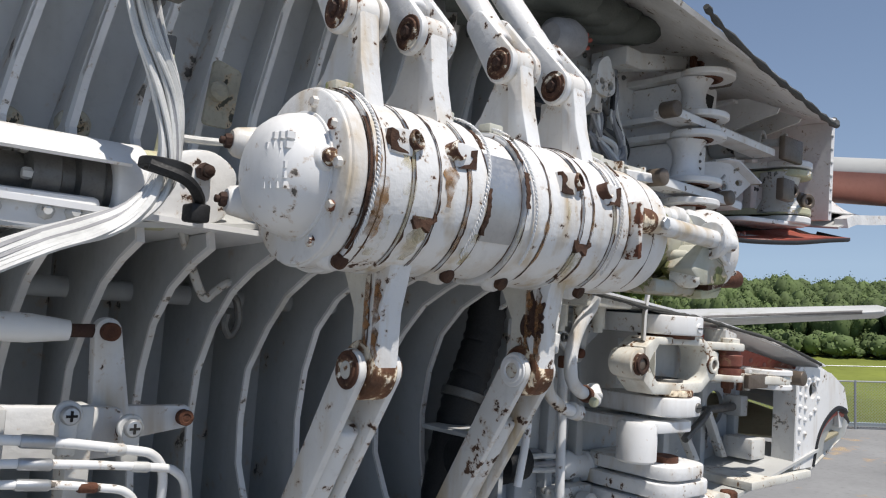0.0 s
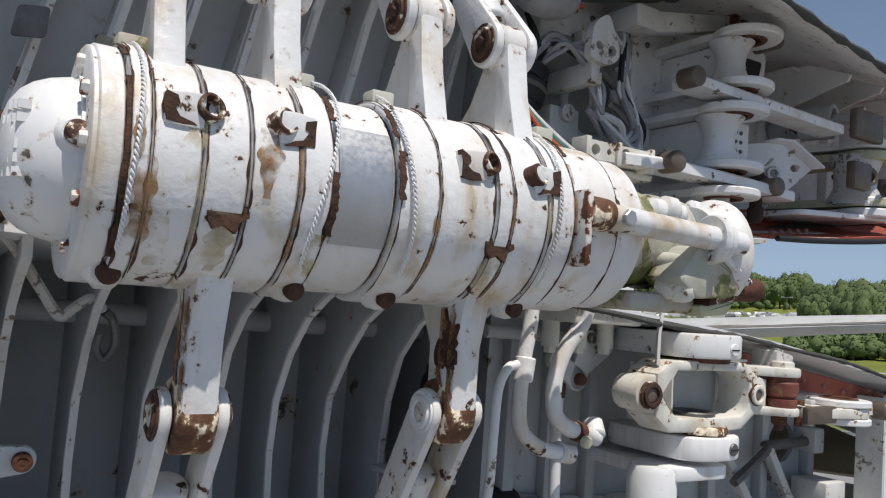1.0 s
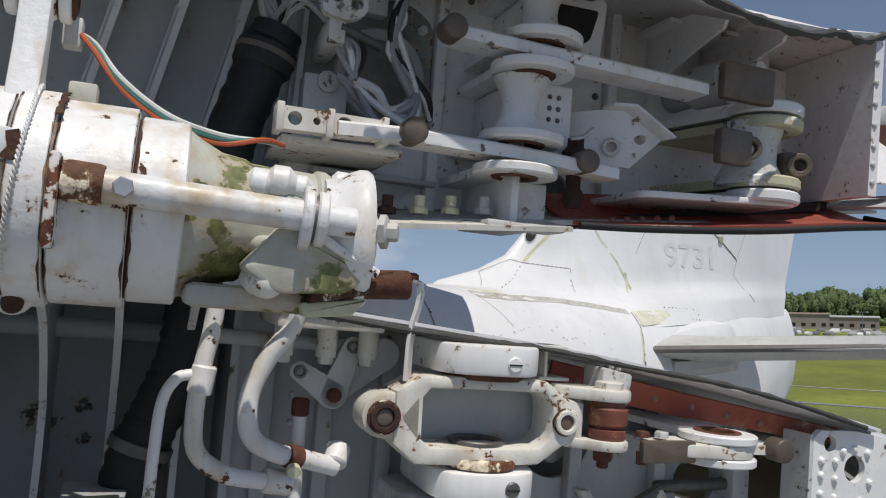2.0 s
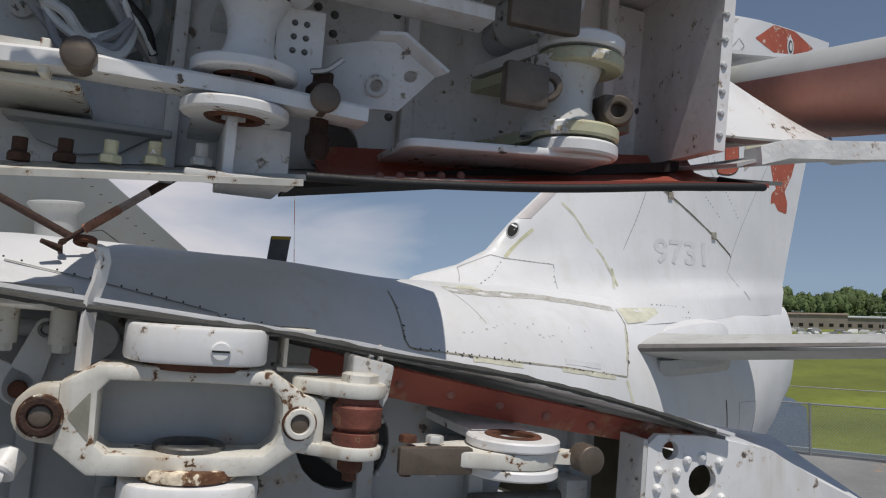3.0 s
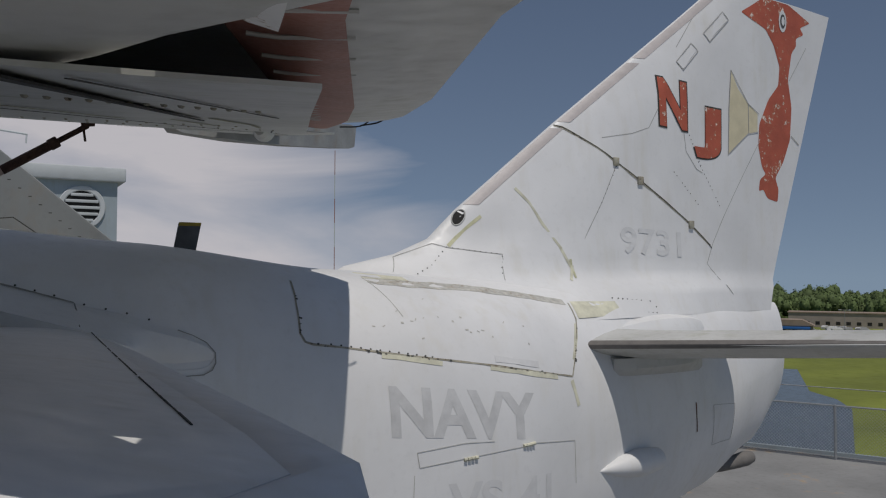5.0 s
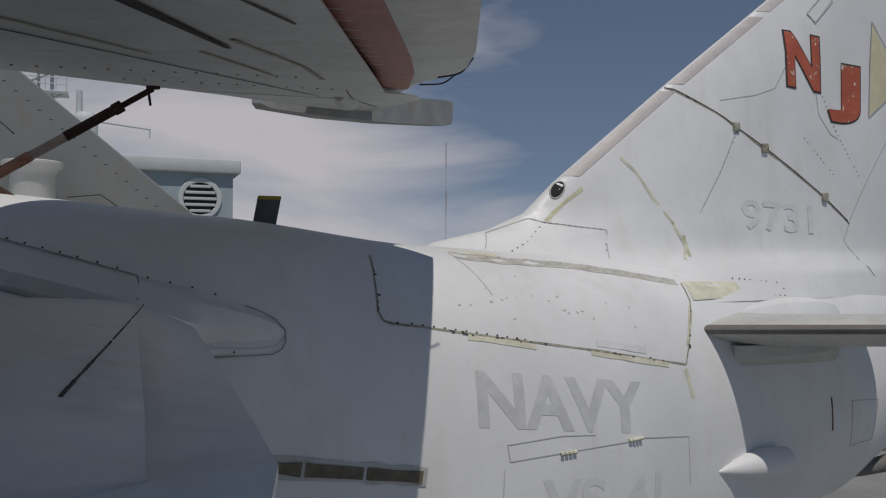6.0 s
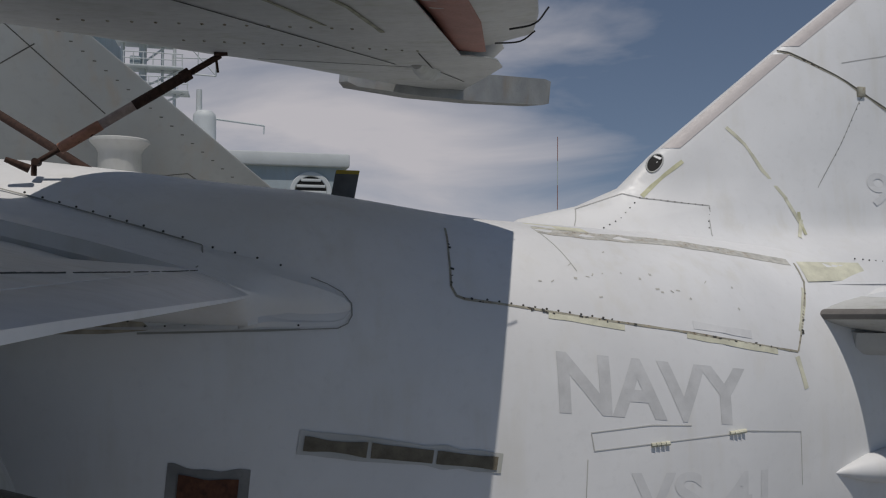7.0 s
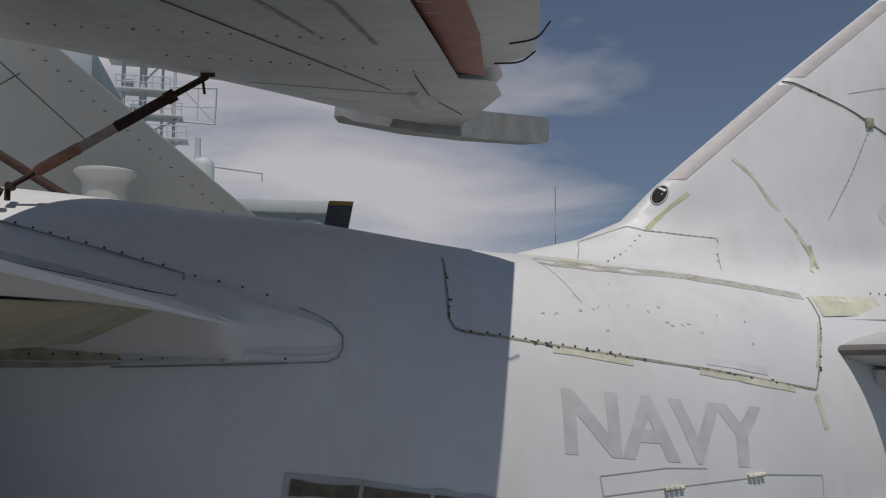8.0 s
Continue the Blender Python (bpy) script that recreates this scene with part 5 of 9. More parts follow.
pipe("white bent hydraulic pipe with flaked black spots", [(0.518, 0.20, 0.03), (0.515, 0.20, -0.01), (0.509, 0.20, -0.05), (0.506, 0.20, -0.10), (0.512, 0.20, -0.135), (0.54, 0.20, -0.156), (0.57, 0.21, -0.164), (0.60, 0.22, -0.169)], 0.0095, M_WHITE,
     [((0.512, 0.2, -0.045), (0.508, 0.2, -0.075), 0.013, M_WHITE), ((0.585, 0.215, -0.166), (0.615, 0.225, -0.172), 0.014, M_WHITE)])
pipe("white curved pipe with a rusty clamp and brass screw", [(0.602, 0.19, 0.03), (0.597, 0.195, 0.0), (0.575, 0.20, -0.035), (0.560, 0.20, -0.075), (0.564, 0.20, -0.115), (0.59, 0.205, -0.134), (0.625, 0.215, -0.143), (0.665, 0.23, -0.155)], 0.0105, M_WHITE,
     [((0.606, 0.208, -0.138), (0.622, 0.214, -0.143), 0.0135, M_RUST), ((0.612, 0.196, -0.15), (0.612, 0.187, -0.152), 0.008, M_YELLOW), ((0.664, 0.229, -0.152), (0.672, 0.245, -0.135), 0.014, M_WHITE)])
pipe("thin white pipe bending downwards", [(0.50, 0.20, -0.055), (0.485, 0.20, -0.06), (0.473, 0.20, -0.085), (0.470, 0.20, -0.14), (0.468, 0.20, -0.20), (0.455, 0.2, -0.27)], 0.006, M_WHITE_CLEAN)
pipe("white vertical pipe beside the web", [(0.628, 0.27, -0.09), (0.629, 0.27, -0.15), (0.632, 0.27, -0.24), (0.636, 0.27, -0.33)], 0.008, M_WHITE_CLEAN, [((0.628, 0.27, -0.085), (0.628, 0.27, -0.105), 0.0105, M_RUST)])
conn = thing("hose_connector", "white cylindrical connector on grey cables", "connector", FOLD)
part("barrel", lathe(B(), (0.70, 0.335, -0.283), (1, 0, -0.1), [(0, 0.020), (0.012, 0.026), (0.03, 0.026), (0.034, 0.022), (0.07, 0.022), (0.073, 0.027), (0.085, 0.027), (0.09, 0.023), (0.16, 0.024), (0.185, 0.02), (0.19, 0.012)], 24), M_WHITE_CLEAN, conn)
for i in range(7):
    a = 2 * math.pi * i / 7
    part("cable", tube(B(), [(0.705, 0.335 + 0.012 * math.cos(a), -0.283 + 0.012 * math.sin(a)), (0.66, 0.337 + 0.016 * math.cos(a + 0.5), -0.275 + 0.016 * math.sin(a + 0.5)), (0.60, 0.34 + 0.013 * math.cos(a + 1), -0.268 + 0.016 * math.sin(a + 1))], 0.0052, 7, 4), M_CABLE_GREY if i % 2 else M_CABLE, conn)
part("black_boot", lathe(B(), (0.615, 0.34, -0.27), (-1, 0, -0.05), [(0, 0.028), (0.005, 0.032), (0.05, 0.034), (0.055, 0.03)], 20), M_BLACK, conn)
bm = B()
box(bm, (0.66, 0.30, -0.345), (0.76, 0.35, -0.315), 0.004)
lathe(bm, (0.72, 0.29, -0.345), (0, -1, 0), [(0, 0.024), (0.02, 0.024), (0.024, 0.02)], 20)
part("mount", bm, M_GREY_EDGE, conn)
hose = thing("black_hose", "thick black ribbed rubber hose with a banded collar", "hose", FOLD)
part("hose", tube(B(), [(0.565, 0.30, 0.35), (0.545, 0.30, 0.29), (0.52, 0.31, 0.20), (0.505, 0.33, 0.10), (0.50, 0.33, 0.02), (0.495, 0.33, -0.05), (0.475, 0.33, -0.11), (0.452, 0.33, -0.17), (0.44, 0.34, -0.26), (0.435, 0.35, -0.36)], 0.031, 18, 8, True, lambda t: 0.031 + 0.0014 * math.sin(t * 260)), M_BLACK, hose)
part("collar", lathe(B(), (0.548, 0.30, 0.298), (0.25, 0, 1), [(0, 0.033), (0.004, 0.036), (0.03, 0.036), (0.036, 0.03), (0.05, 0.02)], 24), M_BLACK, hose)
part("collar_band", lathe(B(), (0.552, 0.30, 0.314), (0.25, 0, 1), [(0, 0.0372), (0.007, 0.0372)], 24), M_BRONZE, hose)
part("clip", ring(B(), (0.458, 0.33, -0.155), (0.3, 0, 1), 0.037, 0.031, 0.014), M_STEEL, hose)
drum = thing("small_drum", "small drum on a yellow-patched bracket", "drum", FOLD)
part("shell", rod(B(), (0.385, 0.26, -0.235), (0.43, 0.26, -0.235), 0.032, n=24, bevel=0.004), M_BLACK, drum)
part("bracket", prism(B(), round_outline([(0.385, 0.23), (0.445, 0.23), (0.45, 0.34), (0.38, 0.34)], 0.01), on_h, -0.203, -0.197, 0.001), M_GREY, drum)
part("patch", prism(B(), round_outline([(0.40, 0.232), (0.44, 0.232), (0.442, 0.27), (0.40, 0.26)], 0.008), on_h, -0.196, -0.194), M_YELLOW, drum)

# ---- fold actuator: a chain of rotary gear cases with horns and links ----
AX_D, AX_H = 0.055, 0.097
act = thing("fold_actuator", "white rotary wing-fold actuator with rusty seams and chipped paint", "actuator", FOLD)
bm = B()
lathe(bm, (-0.078, AX_D, AX_H), (1, 0, 0), [(-0.004, 0.012), (-0.003, 0.026), (0.000, 0.036), (0.006, 0.0455), (0.014, 0.0520), (0.024, 0.0565), (0.034, 0.0590), (0.040, 0.0600), (0.0405, 0.0625), (0.047, 0.0625)], 48)
cap = part("end_cap", bm, M_WHITE_CLEAN, act, "domed white end cap with raised lettering")
bm = B()
for row in range(4):       # raised lettering, unreadable
    for k in range(6):
        if (row * 5 + k * 3) % 7:
            h = AX_H + 0.028 - k * 0.009
            dd = AX_D - 0.020 - row * 0.0075
            box(bm, (-0.0812 + row * 0.0022, dd - 0.0022, h - 0.003), (-0.0755 + row * 0.0030, dd + 0.0022, h + 0.003))
part("raised_writing", bm, M_WHITE_CLEAN, cap)
part("cap_flange", lathe(B(), (-0.0355, AX_D, AX_H), (1, 0, 0), [(0.0, 0.058), (0.0, 0.0825), (0.0015, 0.0845), (0.0042, 0.0848)], 56), M_WHITE, cap)
for a in (1.9, 2.5, 3.05, 3.6, 4.2):       # painted screw heads round the cap's flange
    bm = B()
    hexagon(bm, (-0.0355, AX_D + 0.072 * math.cos(a), AX_H + 0.072 * math.sin(a)), (-1, 0, 0), 0.0055, 0.005)
    part("flange_screw", bm, M_WHITE_RUSTY, cap)
plug = part("side_boss", lathe(B(), (-0.040, 0.004, 0.107), (0.08, -1, 0.15), [(0, 0.015), (0.006, 0.013), (0.009, 0.010)], 18), M_WHITE, cap)
part("side_plug", rod(B(), (-0.040, -0.003, 0.108), (-0.0395, -0.012, 0.1095), 0.0082, n=16, bevel=0.0015), M_EYE, plug, "small rusty plug")
SEG = ((-0.032, -0.014, 0.0865), (-0.0125, 0.0015, 0.0905), (0.003, 0.0365, 0.0860), (0.038, 0.0695, 0.0868), (0.071, 0.1075, 0.0860), (0.109, 0.1335, 0.0880), (0.135, 0.1895, 0.0815), (0.191, 0.2275, 0.0875),
       (0.229, 0.2845, 0.0860), (0.286, 0.3025, 0.0872), (0.304, 0.3425, 0.0860), (0.344, 0.3725, 0.0875), (0.374, 0.4295, 0.0835), (0.431, 0.470, 0.0780))
for s0, s1, r in SEG:
    mt = M_WHITE
    part("gear_case", lathe(B(), (s0, AX_D, AX_H), (1, 0, 0), [(0, r - 0.004), (0.0006, r - 0.0014), (0.002, r), (s1 - s0 - 0.002, r), (s1 - s0 - 0.0006, r - 0.0014), (s1 - s0, r - 0.004)], 56), mt, act)
bm = B()
rod(bm, (-0.031, AX_D, AX_H), (0.469, AX_D, AX_H), 0.0755, n=48)
part("seam_core", bm, M_RUST_DARK, act, "dark rusty seams between the cases")
M_FLAKE = surface("flaked_dark_rust", (0.075, 0.034, 0.018), 0.85, vary=0.6, scale=60, bump=0.5, bump_scale=160)
for s0, s1, a0, a1 in ((0.133, 0.136, 2.2, 2.55), (0.133, 0.1365, 3.05, 3.6), (0.188, 0.1905, 2.2, 2.6), (0.189, 0.193, 2.75, 3.2), (-0.0145, -0.0125, 1.7, 2.2), (-0.0145, -0.011, 2.5, 4.0), (0.0365, 0.0375, 1.5, 1.9), (0.1075, 0.1085, 1.3, 1.7), (0.302, 0.304, 1.5, 2.2), (0.3725, 0.375, 1.9, 2.4), (0.2275, 0.2285, 1.9, 2.2)):
    rows = []
    for i in range(25):
        a = a0 + (a1 - a0) * i / 24
        wob = 0.0022 * noise.noise(Vector((i * 0.35, s0 * 40, 3)))
        wid = 0.0035 * max(0.0, noise.noise(Vector((i * 0.55, s0 * 70, 9)))) + 0.0012 * noise.noise(Vector((i * 1.9, s0 * 30, 1)))
        rows.append([(s, AX_D + 0.0886 * math.cos(a), AX_H + 0.0886 * math.sin(a)) for s in (s0 - 0.0006 + wob, s1 + 0.0008 + wob + max(-0.0008, wid))])
    part("rust_band", slab(B(), rows, 0.001), M_FLAKE, act, "flaked dark rust along a seam")
def blotchy(m, scale, low, high, most):
    """Lets a stain break up into blotches with bare paint between."""
    n, l = m.node_tree.nodes, m.node_tree.links
    geo_, t = n.new("ShaderNodeNewGeometry"), n.new("ShaderNodeTexNoise")
    t.inputs["Scale"].default_value, t.inputs["Detail"].default_value = scale, 6.0
    r = n.new("ShaderNodeMapRange")
    r.inputs["From Min"].default_value, r.inputs["From Max"].default_value, r.inputs["To Max"].default_value = low, high, most
    l.new(geo_.outputs["Position"], t.inputs["Vector"])
    l.new(t.outputs["Fac"], r.inputs["Value"])
    l.new(r.outputs["Result"], n["Principled BSDF"].inputs["Alpha"])
    return m


M_STAIN = surface("rust_run_stain", (0.38, 0.21, 0.085), 0.6, vary=0.45, scale=60, bump=0.1, chips=0.6, chip_scale=120, chip_colour=(0.20, 0.09, 0.035))
M_STAIN_PALE = surface("pale_yellow_run_stain", (0.62, 0.54, 0.34), 0.6, vary=0.25, scale=50, bump=0.1)
blotchy(M_STAIN, 55, 0.40, 0.68, 0.8)
blotchy(M_STAIN_PALE, 38, 0.42, 0.75, 0.6)
rnd = random.Random(31)
for s0, a0, a1, w, mt in ((0.0, 3.15, 3.95, 0.010, M_STAIN), (-0.006, 2.75, 3.25, 0.005, M_STAIN), (0.037, 2.7, 3.9, 0.004, M_STAIN_PALE), (0.030, 2.75, 3.3, 0.008, M_STAIN_PALE), (0.084, 2.75, 3.35, 0.010, M_STAIN), (0.107, 2.9, 4.0, 0.003, M_STAIN),
                          (0.128, 3.6, 4.05, 0.008, M_STAIN_PALE), (0.190, 3.3, 4.0, 0.006, M_STAIN_PALE), (0.228, 2.9, 3.9, 0.003, M_STAIN), (0.262, 2.75, 3.25, 0.006, M_STAIN_PALE), (0.290, 3.55, 4.05, 0.012, M_STAIN_PALE), (0.303, 3.0, 3.9, 0.003, M_STAIN),
                          (0.343, 2.9, 3.7, 0.004, M_STAIN_PALE), (0.373, 2.5, 3.6, 0.003, M_STAIN), (0.056, 3.5, 4.1, 0.012, M_STAIN_PALE), (0.015, 3.6, 4.1, 0.009, M_STAIN_PALE)):
    r_ = max([q[2] for q in SEG if q[0] - 0.002 <= s0 <= q[1] + 0.002] or [0.087]) + 0.0003
    rows = []
    for i in range(22):
        t = i / 21
        a_ = a0 + (a1 - a0) * t
        ww = w * (0.35 + 0.65 * math.sin(math.pi * (0.15 + 0.8 * t))) * 1.5 * (1 + 0.8 * noise.noise(Vector((t * 6, s0 * 90, 5)))) / 2
        o = 0.0015 * noise.noise(Vector((t * 3, s0 * 50, 2)))
        rows.append([(s0 + o - ww, AX_D + r_ * math.cos(a_), AX_H + r_ * math.sin(a_)), (s0 + o + ww, AX_D + r_ * math.cos(a_), AX_H + r_ * math.sin(a_))])
    part("rust_stain", slab(B(), rows, 0.0005), mt, act)
bm = B()       # bare metal cover plate
rows = []
for i in range(15):
    a = 2.55 + 1.15 * i / 14
    rows.append([(s, AX_D + 0.0828 * math.cos(a), AX_H + 0.0828 * math.sin(a)) for s in (0.1395, 0.155, 0.17, 0.186)])
slab(bm, rows, 0.001)
part("bare_plate", bm, M_ALU, act, "bare aluminium cover plate")
bm = B()
lathe(bm, (0.468, AX_D, AX_H), (1, 0, 0), [(0, 0.074), (0.012, 0.066), (0.03, 0.057), (0.05, 0.054), (0.055, 0.051), (0.075, 0.050), (0.078, 0.053), (0.084, 0.053), (0.088, 0.050), (0.11, 0.049), (0.113, 0.052), (0.12, 0.052), (0.135, 0.044)], 40)
part("nose_case", bm, M_MOSSY, act, "moss-stained nose of the actuator")
bm = B()       # flared end flange, facing aft
lathe(bm, (0.585, 0.022, 0.088), (1, -0.12, 0.02), [(0, 0.050), (0.012, 0.052), (0.022, 0.058), (0.030, 0.061), (0.036, 0.061), (0.040, 0.058), (0.041, 0.050), (0.036, 0.046), (0.036, 0.030), (0.046, 0.026), (0.048, 0.012)], 36)
part("end_flange", bm, M_WHITE, act, "round flaking end flange with a recessed face")
bm = B()
hexagon(bm, (0.632, 0.000, 0.096), (1, -0.5, 0.05), 0.015, 0.007)
hexagon(bm, (0.638, -0.003, 0.096), (1, -0.5, 0.05), 0.0085, 0.009)
box(bm, (0.604, -0.030, 0.062), (0.622, -0.016, 0.090), 0.003)
part("end_nut", bm, M_GREY_EDGE, act)
bm = B()       # strap clamp round the cross tube's end
for s_, r_ in ((0.562, 0.026), (0.574, 0.0225)):
    ring(bm, (s_, -0.030, 0.098), (1, -0.1, -0.05), r_, 0.013, 0.009, 24)
part("tube_clamp", bm, M_WHITE, act, "white strap clamp on the cross tube")
part("clamp_gap", lathe(B(), (0.566, -0.030, 0.098), (1, -0.1, -0.05), [(0, 0.019), (0.006, 0.019)], 20), M_STEEL, act)
part("flange_skirt", prism(B(), round_outline([(0.515, 0.055), (0.545, 0.092), (0.572, 0.086), (0.622, 0.058), (0.600, 0.040), (0.545, 0.036)], 0.006), on_d, -0.030, 0.02, 0.004), M_MOSSY, act, "mossy three-cornered skirt under the flange")
part("skirt_edge", tube(B(), [(0.566, -0.032, 0.092), (0.585, -0.033, 0.078), (0.605, -0.032, 0.068), (0.624, -0.030, 0.058)], 0.0042, 8, 5), M_WHITE, act)
part("rusty_bracket", loft(B(), [[(0.572, d0, 0.030), (0.575, d0, 0.049), (0.640, d0, 0.062), (0.646, d0, 0.046)] for d0 in (-0.022, 0.012)]), M_EYE, act, "rusty bracket under the flange")
part("bracket_pin", rod(B(), (0.60, -0.006, 0.048), (0.658, -0.018, 0.052), 0.0125, n=16, bevel=0.003), M_RUST, act)
part("bracket_foot", prism(B(), round_outline([(0.565, 0.030), (0.622, 0.037), (0.61, 0.022), (0.57, 0.018)], 0.004), on_d, -0.015, 0.01, 0.002), M_YELLOW, act)
bm = B()       # lumpy top of the nose
for s_, d_, h_, r_ in ((0.528, 0.02, 0.128, 0.014), (0.545, 0.018, 0.131, 0.015), (0.562, 0.02, 0.128, 0.012), (0.600, 0.03, 0.138, 0.011), (0.612, 0.026, 0.136, 0.009)):
    lathe(bm, (s_ - r_ * 0.8, d_, h_), (1, -0.1, -0.1), [(0, r_ * 0.5), (r_ * 0.35, r_ * 0.95), (r_ * 1.2, r_), (r_ * 1.7, r_ * 0.6)], 14)
part("nose_lump", bm, M_WHITE, act)
for s, dd, h, r in ((0.530, -0.022, 0.046, 0.0135), (0.53, -0.01, 0.075, 0.009)):
    part("boss", lathe(B(), (s, dd + 0.03, h), (0.25, -0.8, -0.05), [(0, r), (0.028, r), (0.034, r * 0.85), (0.038, r * 0.45)], 16), M_CREAM if h < 0.06 else M_MOSSY, act)
bm = B()
box(bm, (0.475, -0.005, 0.020), (0.575, 0.06, 0.040), 0.008)
part("nose_web", bm, M_MOSSY, act)
rodp = part("cross_tube", rod(B(), (0.385, -0.032, 0.106), (0.60, -0.036, 0.097), 0.0125, n=20), M_WHITE, act, "white cross tube with rusty sleeve")
part("sleeve", lathe(B(), (0.383, -0.032, 0.106), (1, 0, -0.04), [(0, 0.0145), (0.004, 0.0155), (0.024, 0.0155), (0.028, 0.0145)], 20), M_EYE_CREAM, rodp)
part("end_plate", box(B(), (0.374, -0.046, 0.055), (0.382, -0.02, 0.125), 0.003), M_WHITE_RUSTY, rodp)
bm = B()
hexagon(bm, (0.425, -0.045, 0.104), (0, -1, 0), 0.008, 0.005)
part("tube_bolt", bm, M_ALU, rodp)


M_RUN = blotchy(surface("brown_rust_run", (0.30, 0.15, 0.06), 0.7, vary=0.4, scale=60), 70, 0.36, 0.62, 0.9)


def horn(s, up, half, base_h, tip_h, tip, reach, patch=False):
    """A horn in the plane across the hinge line: a thick front bar, a thin web behind it and an eye."""
    sgn = 1 if up else -1
    mid = base_h + (tip_h - base_h) * 0.5
    bar = [(AX_D - 0.045, base_h), (AX_D - 0.030, mid), (AX_D - tip, tip_h)]
    bar += [(AX_D + tip * math.cos(a), tip_h + sgn * tip * math.sin(a)) for a in [math.pi - math.pi * i / 10 for i in range(1, 11)]]
    bar += [(AX_D - 0.002, tip_h - sgn * tip * 1.05), (AX_D - 0.006, mid), (AX_D - 0.010, base_h)]
    ob = part("horn", prism(B(), bar, on_s, s - half, s + half, 0.003), M_WHITE, act, "white horn with rust-stained eye")
    bm = B()
    prism(bm, [(AX_D - 0.02, base_h), (AX_D - 0.01, mid), (AX_D, tip_h - sgn * tip * 0.6), (AX_D + tip * 0.9, tip_h - sgn * tip * 0.2), (AX_D + reach * 0.45, mid), (AX_D + reach, base_h)], on_s, s - half * 0.35, s + half * 0.25)
    part("horn_web", bm, M_WHITE if up else M_CREAM, ob)
    if not up:       # rust running down the flank to the eye
        for u0, w_, mt_ in ((0.012, 0.0016, M_FLAKE), (0.020, 0.014, M_RUN), (0.004, 0.012, M_RUN))[1 if patch else 0:]:
            rows = [[(s - half - 0.0008, AX_D - u0 - w_ * q_ * (0.6 + 0.9 * noise.noise(Vector((h_ * 110, u0 * 300, 2)))), h_) for q_ in (0.0, 1.0)] for h_ in [base_h - 0.01 + (tip_h + 0.02 - base_h) * k / 14 for k in range(15)]]
            part("rust_run", slab(B(), rows, 0.0006), mt_, ob)
    bm = B()
    ring(bm, (s, AX_D, tip_h), (1, 0, 0), tip * 1.02, tip * 0.45, half * 2 + 0.003)
    part("eye_rust", bm, M_WHITE_RUSTY if up else M_EYE_CREAM, ob)
    if patch:
        pts = []
        for k in range(64):
            a = 2 * math.pi * k / 64
            q = 1 + 0.75 * noise.noise(Vector((1.3 * math.cos(a), 1.3 * math.sin(a), 4.2))) + 0.35 * noise.noise(Vector((5 * math.cos(a), 5 * math.sin(a), 1.0)))
            pts.append((AX_D - 0.019 + 0.0155 * q * math.cos(a), tip_h + 0.058 + 0.027 * q * math.sin(a)))
        part("rust_patch", prism(B(), pts, on_s, s - half - 0.0012, s - half + 0.001), M_RUST_DARK, ob, "dark patch where paint has fallen off")
    return ob


M_LINK = surface("white_paint_flaking_link", (0.74, 0.73, 0.70), 0.5, chips=0.40, chip_scale=60, streak=0.8, streak_scale=30, streak_colour=(0.46, 0.33, 0.15), bump=0.22, vary=0.14, chip_colour=(0.07, 0.035, 0.02))
LINK_UP = Vector((0.0, 0.62, 0.78))
LINK_DOWN = Vector((-0.02, 0.50, -0.86))


def link_rod(label, s, tip_h, way, length, half, material):
    """A forked link from a horn's eye to the wing."""
    ob = thing("drive_link", label, "link", FOLD, "fold links")
    eye = Vector((s, AX_D, tip_h))
    end = eye + way.normalized() * length
    u = Vector((way.y, way.z)).normalized()
    low = way.z < 0
    for off in (-half - 0.013, half + 0.003):
        p0, p1 = Vector((AX_D, tip_h)), Vector((AX_D, tip_h)) + u * (0.30 if low else 0.075)
        bm = B()
        prism(bm, capsule(p0, p1, 0.0235 if way.z > 0 else 0.0215, 0.0165), on_s, s + off, s + off + 0.010, 0.003)
        side_ = part("fork_side", bm, material, ob)
        bm = B()
        ring(bm, (s + off + (0.0 if off < 0 else 0.010), AX_D, tip_h), (1, 0, 0), 0.0155, 0.0092, 0.007)
        ring(bm, (s + off + (0.0 if off < 0 else 0.010), AX_D, tip_h), (1, 0, 0), 0.0195, 0.0150, 0.003)
        part("eye_bush", bm, M_WHITE_CLEAN if s > 0.25 and way.z < 0 else M_EYE, side_)
    bm = B()
    rod(bm, eye + way.normalized() * (0.07 if low else 0.040), end, 0.0175, 0.0195, 20, 0.004)
    part("rod", bm, material, ob)
    bm = B()
    rod(bm, eye + Vector((-half - 0.0155, 0, 0)), eye + Vector((half + 0.0155, 0, 0)), 0.0095, n=16, bevel=0.001)
    if not low:
        hexagon(bm, eye + Vector((-half - 0.0155, 0, 0)), (-1, 0, 0), 0.0062, 0.004)
    part("pin", bm, M_CREAM if low else M_RUST_DARK, ob)
    return ob


for s, th in ((0.018, 0.269), (0.109, 0.271), (0.246, 0.2725), (0.343, 0.268)):
    horn(s, True, 0.012, 0.165, th, 0.022, 0.105)
    link_rod("white forked link rising from the actuator, rusty at its eye", s, th, LINK_UP, 0.42, 0.012, M_WHITE)
for s, th in ((0.066, -0.086), (0.304, -0.0865)):
    horn(s, False, 0.014, 0.035, th, 0.0295, 0.062, s > 0.2)
    link_rod("white forked link running down from the actuator, flaking and rusty", s, th, LINK_DOWN, 0.36, 0.014, M_LINK)
